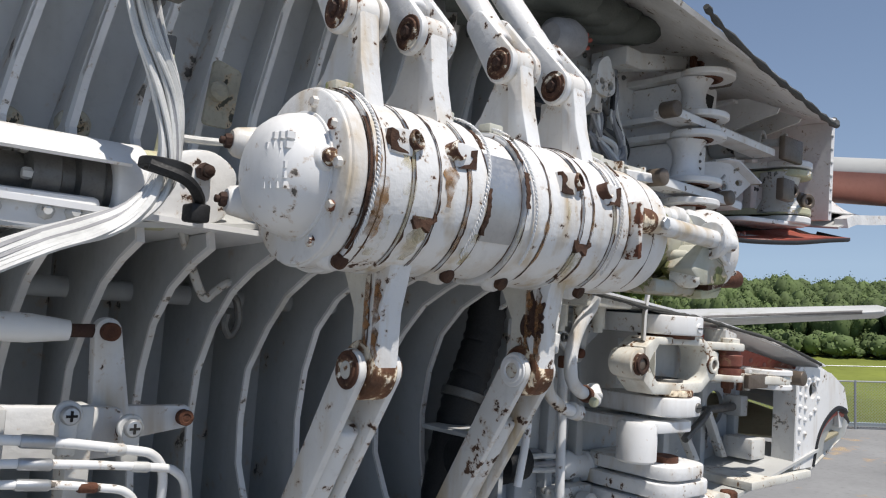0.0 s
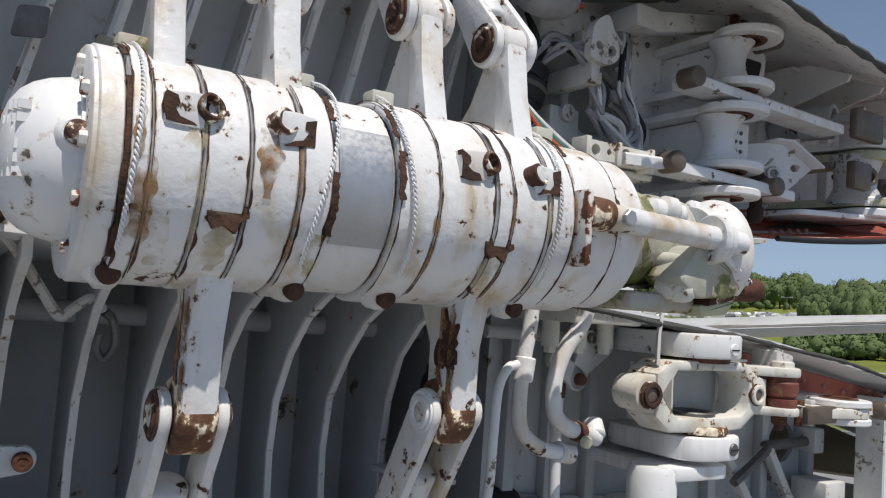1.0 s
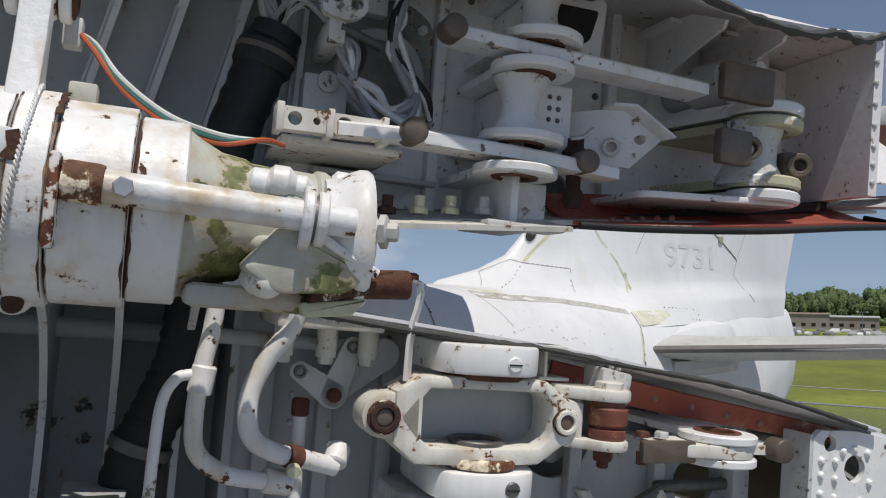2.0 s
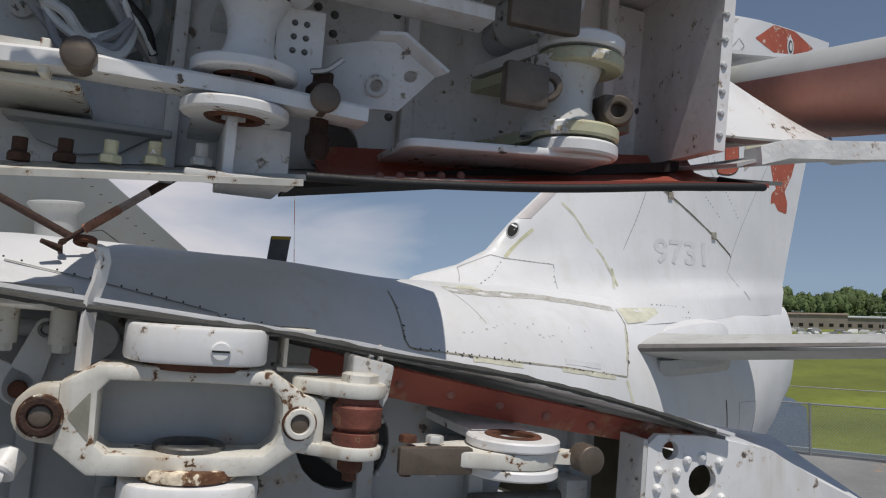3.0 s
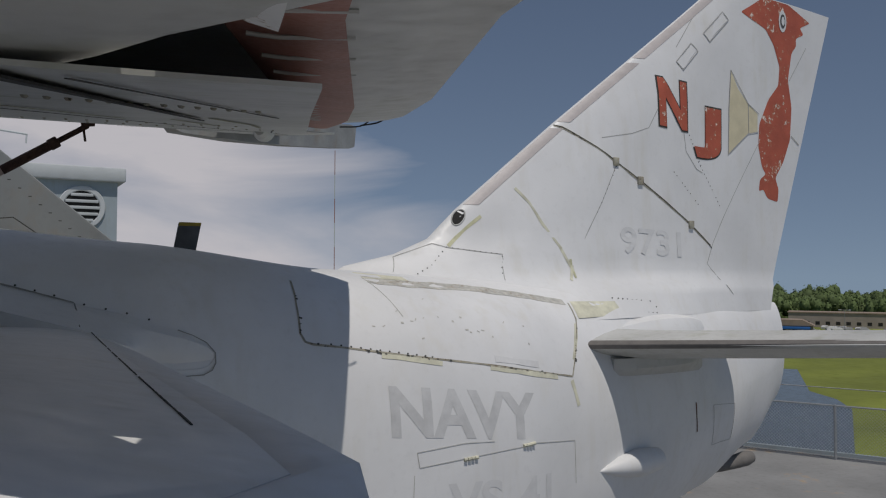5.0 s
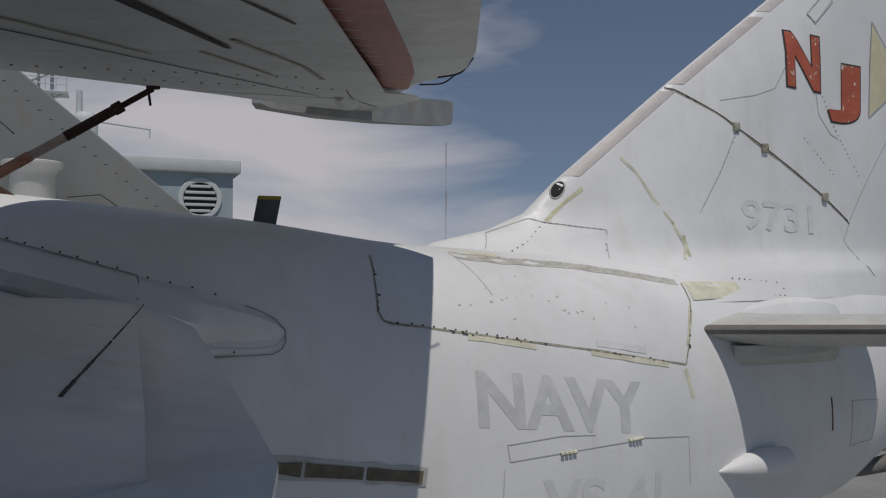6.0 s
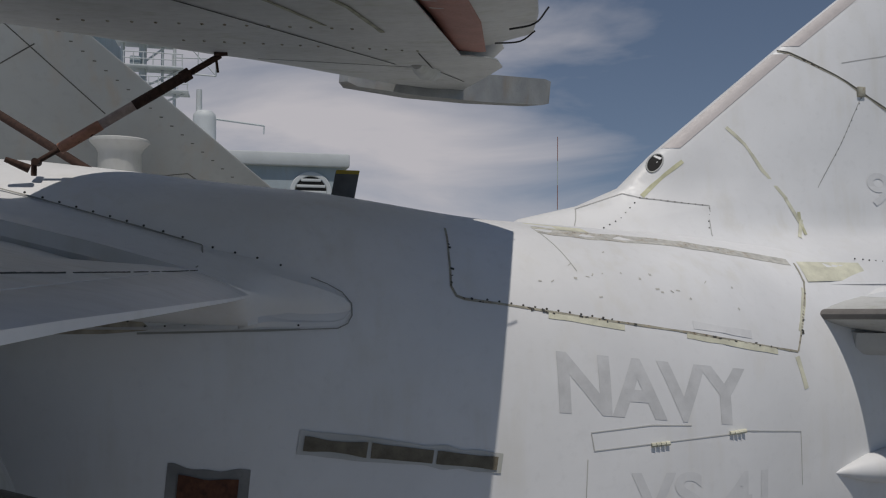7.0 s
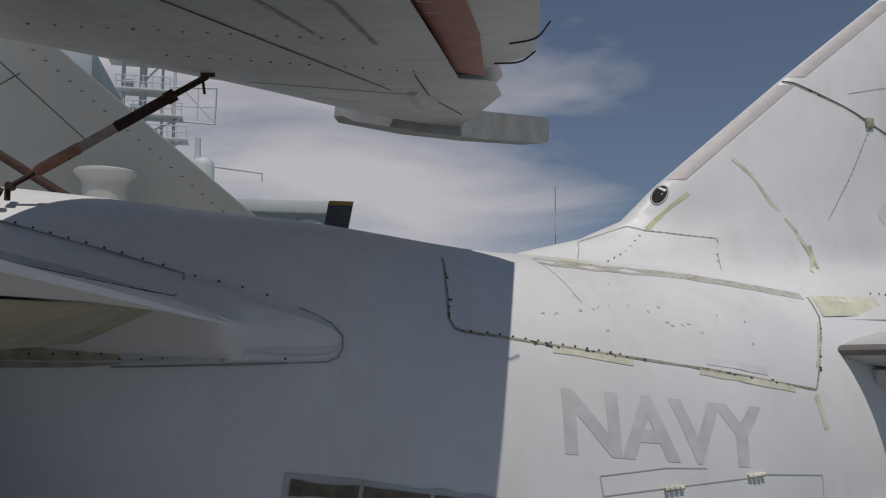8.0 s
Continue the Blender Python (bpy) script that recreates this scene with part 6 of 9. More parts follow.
# stubs, blocks, caps and bolts on the cases
def stub(s, h, r=0.0115, flip=1):
    a = math.asin((h - AX_H) / 0.086)
    p = Vector((s, AX_D - 0.080 * math.cos(a), h))
    way = Vector((0.35, -1.0, 0.35)).normalized()
    bm = B()
    ring(bm, p + way * 0.004, way, r, r * 0.74, 0.022, 20)
    ob = part("open_stub", bm, M_EYE, act, "rusty open pipe stub")
    # dark plug that paints the shade inside the bore
    part("stub_bore", rod(B(), p - way * 0.01, p + way * 0.006, r * 0.76, n=16), M_DARK, ob)
    # saddle block beside the stub, chipped to rust
    w = 0.027 * flip
    outline = [(s, h - 0.013), (s + w, h - 0.012), (s + w, h + 0.010), (s + w * 0.55, h + 0.012), (s, h + 0.012)]
    part("block", prism(B(), outline, on_d, p.y - 0.012, p.y + 0.025, 0.002), M_WHITE, ob)
    rnd_ = random.Random(int(s * 1000))
    chip = [(s + w * u + rnd_.uniform(-0.0015, 0.0015), h + v + rnd_.uniform(-0.0018, 0.0018)) for u, v in ((0.18, -0.0125), (0.6, -0.0128), (0.99, -0.0115), (1.0, 0.0), (0.97, 0.009), (0.72, 0.0075), (0.66, 0.002), (0.8, -0.003), (0.62, -0.0075), (0.35, -0.0085))]
    part("rust_chip", prism(B(), chip, on_d, p.y - 0.0128, p.y - 0.005), M_FLAKE, ob)
    return ob


for s, h, flip in ((0.036, 0.133, -1), (0.090, 0.133, 1), (0.274, 0.131, -1), (0.325, 0.128, 1)):
    stub(s, h, 0.0102, flip)
for s, h in ((0.058, 0.063), (0.294, 0.063)):
    bm = B()
    a = math.asin((h - AX_H) / 0.087)
    y = AX_D - 0.0865 * math.cos(a)
    prism(bm, [(s - 0.016, h + 0.008), (s + 0.015, h + 0.009), (s + 0.016, h + 0.001), (s + 0.009, h - 0.003), (s + 0.007, h - 0.011), (s - 0.002, h - 0.006), (s - 0.009, h - 0.009), (s - 0.013, h - 0.004)], on_d, y - 0.0015, y + 0.02)
    part("rust_pad", bm, M_FLAKE, act, "rusty notch where a bracket was")
for s, h in ((-0.010, 0.020), (0.128, 0.017), (0.213, 0.015), (0.352, 0.014)):
    a = math.asin(max(-0.98, (h - AX_H) / 0.088))
    p = Vector((s, AX_D - 0.086 * math.cos(a), h))
    way = Vector((0.1, -0.75, -0.35)).normalized()
    bm = B()
    rod(bm, p - way * 0.01, p + way * 0.007, 0.0088, 0.0080, 14, 0.001)
    ob = part("lower_stub", bm, M_FLAKE, act)
    bm = B()
    lathe(bm, p - way * 0.012, way, [(0, 0.017), (0.009, 0.014), (0.012, 0.011)], 18)
    part("stub_boss", bm, M_WHITE, ob)
for s in (-0.004, 0.128, 0.203, 0.384):
    bm = B()
    box(bm, (s - 0.011, AX_D - 0.022, AX_H + 0.078), (s + 0.011, AX_D - 0.002, AX_H + 0.0965), 0.0025)
    part("filler_cap", bm, M_MOSSY, act, "small square filler cap")
# thin flaking along both lips of every seam
for i, (q, r) in enumerate(zip(SEG, SEG[1:])):
    for lip, s, rad, way in (("a", q[1] - 0.0004, q[2], -1), ("b", r[0] + 0.0004, r[2], 1)):
        rows = []
        for k in range(71):
            a = 1.15 + 3.1 * k / 70
            wid = 0.0004 + 0.0034 * max(0.0, noise.noise(Vector((k * 0.21, i * 7.3, way * 5.1)))) + 0.0010 * max(0.0, noise.noise(Vector((k * 0.83, i * 3.1, way * 2.7))))
            rows.append([(s, AX_D + (rad + 0.0004) * math.cos(a), AX_H + (rad + 0.0004) * math.sin(a)), (s + way * wid, AX_D + (rad + 0.0004) * math.cos(a), AX_H + (rad + 0.0004) * math.sin(a))])
        part("seam_flaking", slab(B(), rows, 0.0004), M_FLAKE, act)
bm = B()
for s, lean in ((-0.007, 0.003), (0.130, 0.010), (0.200, -0.006), (0.352, 0.004)):
    for strand in (0.0, math.pi):
        pts = []
        for k in range(150):
            a, turn = 1.5 + 2.4 * k / 149, k * 1.1 + strand
            rad = 0.0917 + 0.0010 * math.cos(turn)
            pts.append((s + lean * math.sin(k / 149 * 5) + 0.0010 * math.sin(turn), AX_D + rad * math.cos(a), AX_H + rad * math.sin(a)))
        tube(bm, pts, 0.00095, 5, 1, False)
part("lock_wire", bm, M_WHITE_CLEAN, act, "twisted locking wire")
# lugs on the end cap and mounting ears
for h in (0.131, 0.073):
    bm = B()
    lathe(bm, (-0.030, 0.116, h), (-1, 0.15, 0.0), [(0, 0.019), (0.022, 0.018), (0.040, 0.0145), (0.044, 0.011)], 18)
    lug_ = part("cap_lug", bm, M_WHITE, cap)
    bm = B()
    hexagon(bm, (-0.072, 0.122, h), (-1, 0.15, 0.0), 0.0075, 0.008, 0.004)
    part("cap_bolt", bm, M_RUST_DARK, lug_, "dark rusty bolt")
# hinge ear left of the cap
ear = thing("hinge_ear", "white hinge ear with yellow primer collar beside the actuator", "hinge fitting", FOLD)
bm = B()
prism(bm, round_outline([(-0.132, 0.055), (-0.07, 0.045), (-0.03, 0.06), (-0.02, 0.115), (-0.05, 0.135), (-0.085, 0.13), (-0.12, 0.11)], 0.02), on_d, 0.20, 0.27, 0.008)
part("ear_body", bm, M_WHITE, ear)
bm = B()
rod(bm, (-0.115, 0.25, 0.085), (-0.085, 0.25, 0.087), 0.043, n=28, bevel=0.003)
part("collar", bm, M_YELLOW, ear, "yellow primed collar")
bm = B()
rod(bm, (-0.15, 0.25, 0.083), (-0.115, 0.25, 0.085), 0.047, n=28, bevel=0.004)
part("white_collar", bm, M_WHITE_CLEAN, ear)
bm = B()
prism(bm, [(-0.098, 0.12), (-0.075, 0.12), (-0.083, 0.155), (-0.087, 0.24), (-0.093, 0.24), (-0.094, 0.155)], on_d, 0.25, 0.262, 0.002)
part("yellow_fin", bm, M_YELLOW, ear)
for s, h in ((-0.065, 0.108), (-0.07, 0.063)):
    bm = B()
    hexagon(bm, (s, 0.20, h), (0, -1, 0), 0.0095, 0.012, 0.006)
    part("ear_bolt", bm, M_RUST_DARK, ear)
shaft = thing("torque_shaft", "grey torque shaft with a white sheet cover and dark coupling", "shaft", FOLD)
bm = B()
rows = []
for i in range(9):
    a = math.pi * (0.12 + 0.68 * i / 8)
    rows.append([(s, 0.235 - 0.0 + 0.062 * math.cos(a), 0.062 + 0.062 * math.sin(a)) for s in (-0.62, -0.4, -0.145)])
slab(bm, rows, 0.004)
part("cover", bm, M_WHITE_CLEAN, shaft)
bm = B()
lathe(bm, (-0.7, 0.25, 0.08), (1, 0, 0.005), [(0, 0.022), (0.47, 0.022), (0.475, 0.036), (0.50, 0.036), (0.503, 0.028), (0.515, 0.028), (0.518, 0.038), (0.54, 0.038), (0.545, 0.03), (0.56, 0.03)], 28)
part("shaft", bm, M_STEEL, shaft)
bm = B()
for a in range(6):
    hexagon(bm, (-0.222, 0.25 + 0.03 * math.cos(a * 1.05), 0.082 + 0.03 * math.sin(a * 1.05)), (-1, 0, 0), 0.006, 0.012)
part("coupling_bolt", bm, M_GREY_EDGE, shaft)
bm = B()
box(bm, (-0.42, 0.20, 0.028), (-0.165, 0.215, 0.066), 0.006)
low = part("lower_plate", bm, M_WHITE_CLEAN, shaft)
bm = B()
dots(bm, [(-0.215, 0.20, 0.047), (-0.19, 0.20, 0.048), (-0.26, 0.20, 0.046)], (0, -1, 0), 0.009, 0.009)
part("plate_stud", bm, M_GREY_EDGE, low)

# cable bundle with clamp
bundle = thing("cable_bundle", "thick bundle of white sleeved cables held by a black clamp", "cable bundle", FOLD)
rnd = random.Random(7)
for k in range(40):
    a, r = rnd.uniform(0, 6.28), 0.0155 * math.sqrt(rnd.random())
    tw = 1.6 + rnd.uniform(-0.7, 0.7)
    pts = []
    for i, (s, dd, h) in enumerate(((-0.178, 0.16, 0.40), (-0.170, 0.155, 0.30), (-0.156, 0.15, 0.232), (-0.135, 0.148, 0.178), (-0.126, 0.145, 0.125), (-0.132, 0.14, 0.082), (-0.155, 0.135, 0.052), (-0.19, 0.13, 0.032), (-0.235, 0.125, 0.014), (-0.30, 0.12, -0.02), (-0.38, 0.12, -0.07))):
        q = 1.0 if i not in (4, 5, 6) else 0.72
        pts.append((s + q * r * math.cos(a + tw * i * 0.25), dd + q * r * math.sin(a + tw * i * 0.25), h + q * r * math.sin(a + tw * i * 0.25) * 0.6))
    part("cable", tube(B(), pts, 0.0024 + 0.0006 * (k % 2), 6, 5), M_CABLE if k % 7 else M_CABLE_GREY, bundle)
bm = B()
ring(bm, (-0.128, 0.143, 0.098), (0.1, 0, 1), 0.025, 0.0195, 0.009)
tube(bm, [(-0.150, 0.125, 0.095), (-0.118, 0.118, 0.086), (-0.098, 0.13, 0.072), (-0.086, 0.16, 0.062)], 0.006, 8, 5)
box(bm, (-0.106, 0.125, 0.048), (-0.086, 0.15, 0.066), 0.003)
part("clamp", bm, M_BLACK, bundle, "black rubber clamp")
bm = B()
rod(bm, (-0.17, 0.12, 0.262), (-0.145, 0.17, 0.265), 0.012, n=12, bevel=0.002)
box(bm, (-0.176, 0.11, 0.252), (-0.135, 0.13, 0.262), 0.002)
part("upper_clip", bm, M_STEEL, bundle)
wire = thing("loose_wire", "bent grey stiff wire with a hooked end", "wire", FOLD)
part("wire", tube(B(), [(-0.085, 0.20, 0.10), (-0.08, 0.22, 0.062), (-0.055, 0.26, 0.045), (-0.02, 0.30, 0.0), (0.0, 0.31, -0.026), (0.012, 0.31, -0.018), (0.03, 0.31, -0.006), (0.042, 0.32, -0.018)], 0.0055, 8, 6), M_GREY_EDGE, wire)
hook = thing("open_hook", "open chain-link hook hanging from the wire", "hook", FOLD)
part("hook", tube(B(), [(0.046, 0.33, -0.020), (0.056, 0.335, -0.03), (0.060, 0.335, -0.055), (0.050, 0.335, -0.072), (0.042, 0.335, -0.06), (0.044, 0.335, -0.045)], 0.005, 8, 6), M_STEEL, hook)
stub_w = thing("wire_end", "short grey cable end sticking out", "cable", FOLD)
part("cable", tube(B(), [(-0.075, 0.28, 0.155), (-0.045, 0.28, 0.156), (-0.01, 0.27, 0.158), (0.0, 0.26, 0.162)], 0.0045, 8, 4), M_CABLE, stub_w)

# control linkage at the lower left
lever = thing("control_lever", "white control lever and bracket with rusty pivots", "lever", FOLD)
bm = B()
prism(bm, capsule((-0.116, -0.069), (-0.104, -0.17), 0.0150, 0.021), on_d, 0.288, 0.306, 0.003)
part("upright_arm", bm, M_WHITE, lever)
bm = B()
prism(bm, capsule((-0.098, -0.17), (-0.022, -0.165), 0.02, 0.0135), on_d, 0.292, 0.304, 0.003)
part("level_arm", bm, M_WHITE_CLEAN, lever)
bm = B()
prism(bm, round_outline([(-0.30, -0.14), (-0.10, -0.148), (-0.095, -0.20), (-0.30, -0.205)], 0.012), on_d, 0.262, 0.28, 0.003)
part("bracket", bm, M_WHITE, lever)
for s, dd, h, r in ((-0.022, 0.286, -0.165, 0.009), (-0.098, 0.255, -0.171, 0.011), (-0.116, 0.283, -0.069, 0.010)):
    bm = B()
    ring(bm, (s, dd, h), (0, 1, 0), r, r * 0.5, 0.012)
    rod(bm, (s, dd - 0.005, h), (s, dd + 0.03, h), r * 0.5, n=12)
    part("pivot", bm, M_RUST, lever)
bm = B()
tube(bm, [(-0.7, 0.31, -0.062), (-0.3, 0.30, -0.066), (-0.155, 0.297, -0.0695)], 0.0155, 14, 3, True, lambda t: 0.0155 if t < 0.93 else 0.011)
part("push_rod", bm, M_WHITE_CLEAN, lever)
bm = B()
rod(bm, (-0.157, 0.297, -0.0695), (-0.112, 0.296, -0.069), 0.0075, n=12)
part("rod_end", bm, M_RUST_DARK, lever)
def pan_screw(p, r, parent, material):
    """A round cross-head screw facing the camera's side."""
    head = part("clip_screw", lathe(B(), p, (0, -1, 0), [(0, r), (0.004, r), (0.0065, r * 0.8), (0.0075, 0.0)], 18), material, parent)
    bm = B()
    for w_, h_ in ((r * 0.55, r * 0.13), (r * 0.13, r * 0.55)):
        box(bm, (p[0] - w_, p[1] - 0.0082, p[2] - h_), (p[0] + w_, p[1] - 0.0066, p[2] + h_))
    part("cross_slot", bm, M_DARK, head)


for s_, h_ in ((-0.170, -0.147), (-0.108, -0.162)):
    bm = B()
    ring(bm, (s_, 0.222, h_), (0, 1, 0), 0.0135, 0.006, 0.008)
    box(bm, (s_ - 0.009, 0.215, h_ - 0.040), (s_ + 0.009, 0.232, h_), 0.003)
    clamp_ = part("pipe_clamp", bm, M_GREY_EDGE, lever, "grey pipe clamp")
    pan_screw((s_, 0.216, h_), 0.0095, clamp_, M_ALU)
for k, (h0, h1, h2, r, bend) in enumerate(((-0.162, -0.168, -0.181, 0.0049, -0.106), (-0.184, -0.189, -0.200, 0.0044, -0.080), (-0.203, -0.208, -0.216, 0.0042, -0.13), (-0.226, -0.231, -0.238, 0.0045, -0.10))):
    pts = [(-0.55, 0.22, h0 + 0.01), (-0.30, 0.21, h0), (-0.20, 0.205, h1), (bend - 0.01, 0.203, h2), (bend + 0.018, 0.205, h2 - 0.008), (bend + 0.032, 0.21, h2 - 0.03), (bend + 0.036, 0.22, h2 - 0.08), (bend + 0.04, 0.23, h2 - 0.15)]
    pipe("white hydraulic pipe with metal joint sleeves", pts, r, M_WHITE_CLEAN, [((-0.215, 0.205, h1 + 0.001), (-0.185, 0.2045, h1 - 0.002), r * 1.35, M_ALU), ((bend - 0.03, 0.2035, h2 + 0.002), (bend - 0.012, 0.203, h2), r * 1.25, M_RUST if k == 2 else M_GREY_EDGE)])
bm = B()
for s in (-0.235, -0.155):
    box(bm, (s - 0.012, 0.225, -0.26), (s + 0.012, 0.262, -0.14), 0.003)
part("pipe_bracket", bm, M_GREY_EDGE, lever)


# ---- the folded outer wing, hung over the fold ----
outer_wing = thing("folded_outer_wing", "grey-white outer wing folded up over the fuselage, hinge bay open", "wing", FOLD)


TOP_LINE = ((-1.0, 0.52), (-0.2, 0.62), (0.3, 0.60), (0.6, 0.565), (0.85, 0.505), (1.06, 0.472), (1.22, 0.460), (1.372, 0.452))


def under(s, d):
    return 0.027 + 0.1 * s + 0.165 * d


def top(s, d):
    k = max(0.0, 1 - d / 7.0)
    h = under(s, d) + 0.06 + (0.235 + 0.10 * max(0.0, 0.9 - abs(s - 0.2)) - 0.06) * k
    lip = ramp(TOP_LINE, s) * max(0.0, min(1.0, (1.42 - s) / 0.05)) + h * (1 - max(0.0, min(1.0, (1.42 - s) / 0.05)))
    return h + (lip - h) * max(0.0, min(1.0, (1.5 - d) / 1.1))


# planform as (d, leading edge, trailing edge)
PLAN = ((0.2, -1.2, 1.39), (0.40, -1.13, 1.44), (0.46, -1.1, 1.62), (0.5, -1.1, 1.76), (1.4, -0.62, 1.84), (2.5, -0.08, 1.945), (3.3, 0.26, 2.02), (4.18, 0.62, 2.10), (4.26, 0.65, 2.22), (4.4, 0.70, 2.29), (4.9, 0.88, 2.35), (5.5, 1.08, 2.31), (6.3, 1.36, 2.25), (7.1, 1.72, 2.18), (7.5, 2.08, 2.16))


def nose_up(le, d):
    return 0.75 * (top(le, d) - under(le, d))


rows = []
for d, le, te in PLAN:
    rows.append([(le + (te - le) * t, d, under(le + (te - le) * t, d) + nose_up(le, d) * max(0, 1 - t / 0.3) ** 2) for t in (0, 0.015, 0.04, 0.07, 0.12, 0.2, 0.3, 0.5, 0.7, 0.85, 1.0)])
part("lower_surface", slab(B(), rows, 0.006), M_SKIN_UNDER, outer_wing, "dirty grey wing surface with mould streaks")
rows = []
for d, le, te in ((0.41, -1.12, 1.37), (0.47, -1.1, 1.37), *PLAN[3:]):
    line = []
    for t in (0, 0.03, 0.07, 0.12, 0.3, 0.5, 0.7, 0.85, 1.0):
        s = le + (te - le) * t
        k = min(1.0, (t / 0.12) ** 0.5) if t < 0.12 else 1.0
        line.append((s, d, under(s, d) + nose_up(le, d) + (top(s, d) - under(s, d) - nose_up(le, d)) * k))
    rows.append(line)
part("upper_surface", slab(B(), rows, 0.006), M_SKIN, outer_wing)
rows = []
for k, drop in ((-0.18, -0.01), (0.0, 0.0), (0.5, 0.045), (1.0, 0.092)):
    line = []
    for s, h in TOP_LINE:
        back = max(0.0, (s - 1.10) / 0.27)
        reach = (0.175 - 0.11 * back) * max(0.0, k) * max(0.06, min(1.0, (s - 0.42) / 0.22))
        line.append((s, 0.22 - reach if k >= 0 else 0.40, h - drop * (1 - back)))
    rows.append(line)
part("skin_lip", slab(B(), rows, 0.008), M_BAY, outer_wing, "skin edge overhanging the hinge bay")
bm = B()
rnd = random.Random(11)
tube(bm, [(s, 0.043 + 0.11 * max(0.0, (s - 1.10) / 0.27) + rnd.uniform(-0.004, 0.004), h - 0.092 * (1 - max(0.0, (s - 1.10) / 0.27)) + rnd.uniform(-0.004, 0.006)) for s, h in ((0.64, 0.557), (0.7, 0.541), (0.85, 0.505), (0.95, 0.489), (1.06, 0.472), (1.15, 0.465), (1.22, 0.460), (1.30, 0.456), (1.37, 0.452))], 0.006, 8, 5, True, lambda t: 0.005 + 0.002 * math.sin(t * 90))
part("lip_seal", bm, M_LINE, outer_wing, "tattered dark seal on the skin edge")
# rib webs and stiffeners
# interior grey with a lighter base, standing in for more skylight up here
M_GREY_SKYLIT = surface("skylit_grey_rib_paint", (0.60, 0.61, 0.61), 0.55, vary=0.12, scale=6, bump=0.08, chips=0.02, chip_colour=(0.10, 0.09, 0.08), streak=0.35, streak_colour=(0.25, 0.23, 0.18))
bm = B()
prism(bm, [(leaning(-1.1, 0.03), 0.03), (leaning(0.60, 0.17), 0.172), (leaning(0.56, 0.58), 0.58), (leaning(-1.1, 0.58), 0.58)], on_d, 0.5, 0.508)
part("rib_web", bm, M_GREY_SKYLIT, outer_wing)
for i in range(14):
    s0 = -0.545 + 0.0775 * i
    if s0 > 0.52:
        continue
    bm = B()
    lo, hi = 0.10, 0.58
    vs = []
    for h, front in ((0.075, 0.30), (0.12, 0.36), (0.17, 0.42), (0.24, 0.435), (0.40, 0.435), (0.48, 0.42), (0.56, 0.36), (0.60, 0.33)):
        vs.append([(leaning(s0, h), front, h), (leaning(s0, h), 0.502, h)])
    st = part("stiffener", slab(bm, vs, 0.005), M_GREY_SKYLIT, outer_wing)
    bm = B()
    rows = [[(a[0] - 0.003, a[1], a[2]), (a[0] + 0.009, a[1], a[2])] for a, b in vs]
    part("flange", slab(bm, rows, 0.004), M_BAY, st)
bm = B()
holed_plate(bm, [(0.585, 0.14), (0.90, 0.172), (1.37, 0.22), (1.37, 0.445), (1.06, 0.465), (0.85, 0.50), (0.60, 0.55)], [(0.958, 0.412, 0.034), (0.70, 0.325, 0.05), (0.955, 0.205, 0.032)], 0.325, 0.333)
part("rear_rib_web", bm, M_BAY, outer_wing)
bm = B()
prism(bm, [(0.583, 0.17), (0.590, 0.17), (0.605, 0.55), (0.598, 0.55)], on_d, 0.325, 0.50)
part("bay_wall", bm, M_GREY, outer_wing)
part("bay_back", prism(B(), [(0.62, 0.172), (1.36, 0.245), (1.36, 0.46), (0.62, 0.46)], on_d, 0.47, 0.478), M_BAY, outer_wing)
bm = B()
for s in (0.77, 1.03, 1.295):
    bm = B()
    box(bm, (s, 0.306, 0.14 + max(0, s - 0.9) * 0.2), (s + 0.016, 0.327, 0.47), 0.003)
    part("web_bead", bm, M_BAY, outer_wing)
bm = B()
for s0, h0, s1, h1, k in ((0.925, 0.27, 0.925, 0.39, 6), (0.945, 0.27, 0.945, 0.36, 5), (1.02, 0.25, 1.02, 0.40, 7), (1.30, 0.25, 1.30, 0.42, 8), (1.315, 0.31, 1.36, 0.31, 4), (1.315, 0.24, 1.36, 0.245, 5), (1.0, 0.175, 1.20, 0.215, 7), (0.62, 0.47, 0.9, 0.44, 8)):
    dots(bm, [(p.x, 0.325, p.z) for p in between((s0, 0, h0), (s1, 0, h1), k)], (0, -1, 0), 0.0055, 0.005)
part("rivet", bm, M_STEEL, outer_wing)
for s in (1.10, 1.195):
    bm = B()
    prism(bm, [(0.325, 0.46), (0.22, 0.455), (0.15, 0.425), (0.155, 0.415), (0.18, 0.41), (0.325, 0.37)], on_s, s, s + 0.005)
    box(bm, (s - 0.02, 0.24, 0.447), (s + 0.022, 0.32, 0.453))
    part("gusset", bm, M_BAY, outer_wing)
# rear spar, edge angle, cap strip with bolts
bm = B()
prism(bm, [(1.357, 0.232), (1.372, 0.232), (1.376, 0.452), (1.361, 0.452)], on_d, 0.157, 0.60)
spar = part("rear_spar", bm, M_BAY, outer_wing, "pale rear spar edge with rivets")
bm = B()
dots(bm, [(1.3635, 0.157, h) for h in (0.25, 0.275, 0.30, 0.33, 0.36, 0.39, 0.42)], (0, -1, 0), 0.005, 0.003)
part("spar_rivet", bm, M_GREY, spar)
bm = B()
slab(bm, [[(s, d, h + 0.165 * (d - 0.145)) for s, h in ((0.60, 0.112), (0.68, 0.119), (0.75, 0.125), (0.90, 0.138))] for d in (0.145, 0.24, 0.34)], 0.006)
strip = part("cap_strip", bm, M_CREAM, outer_wing, "cream cap strip with standing bolts")
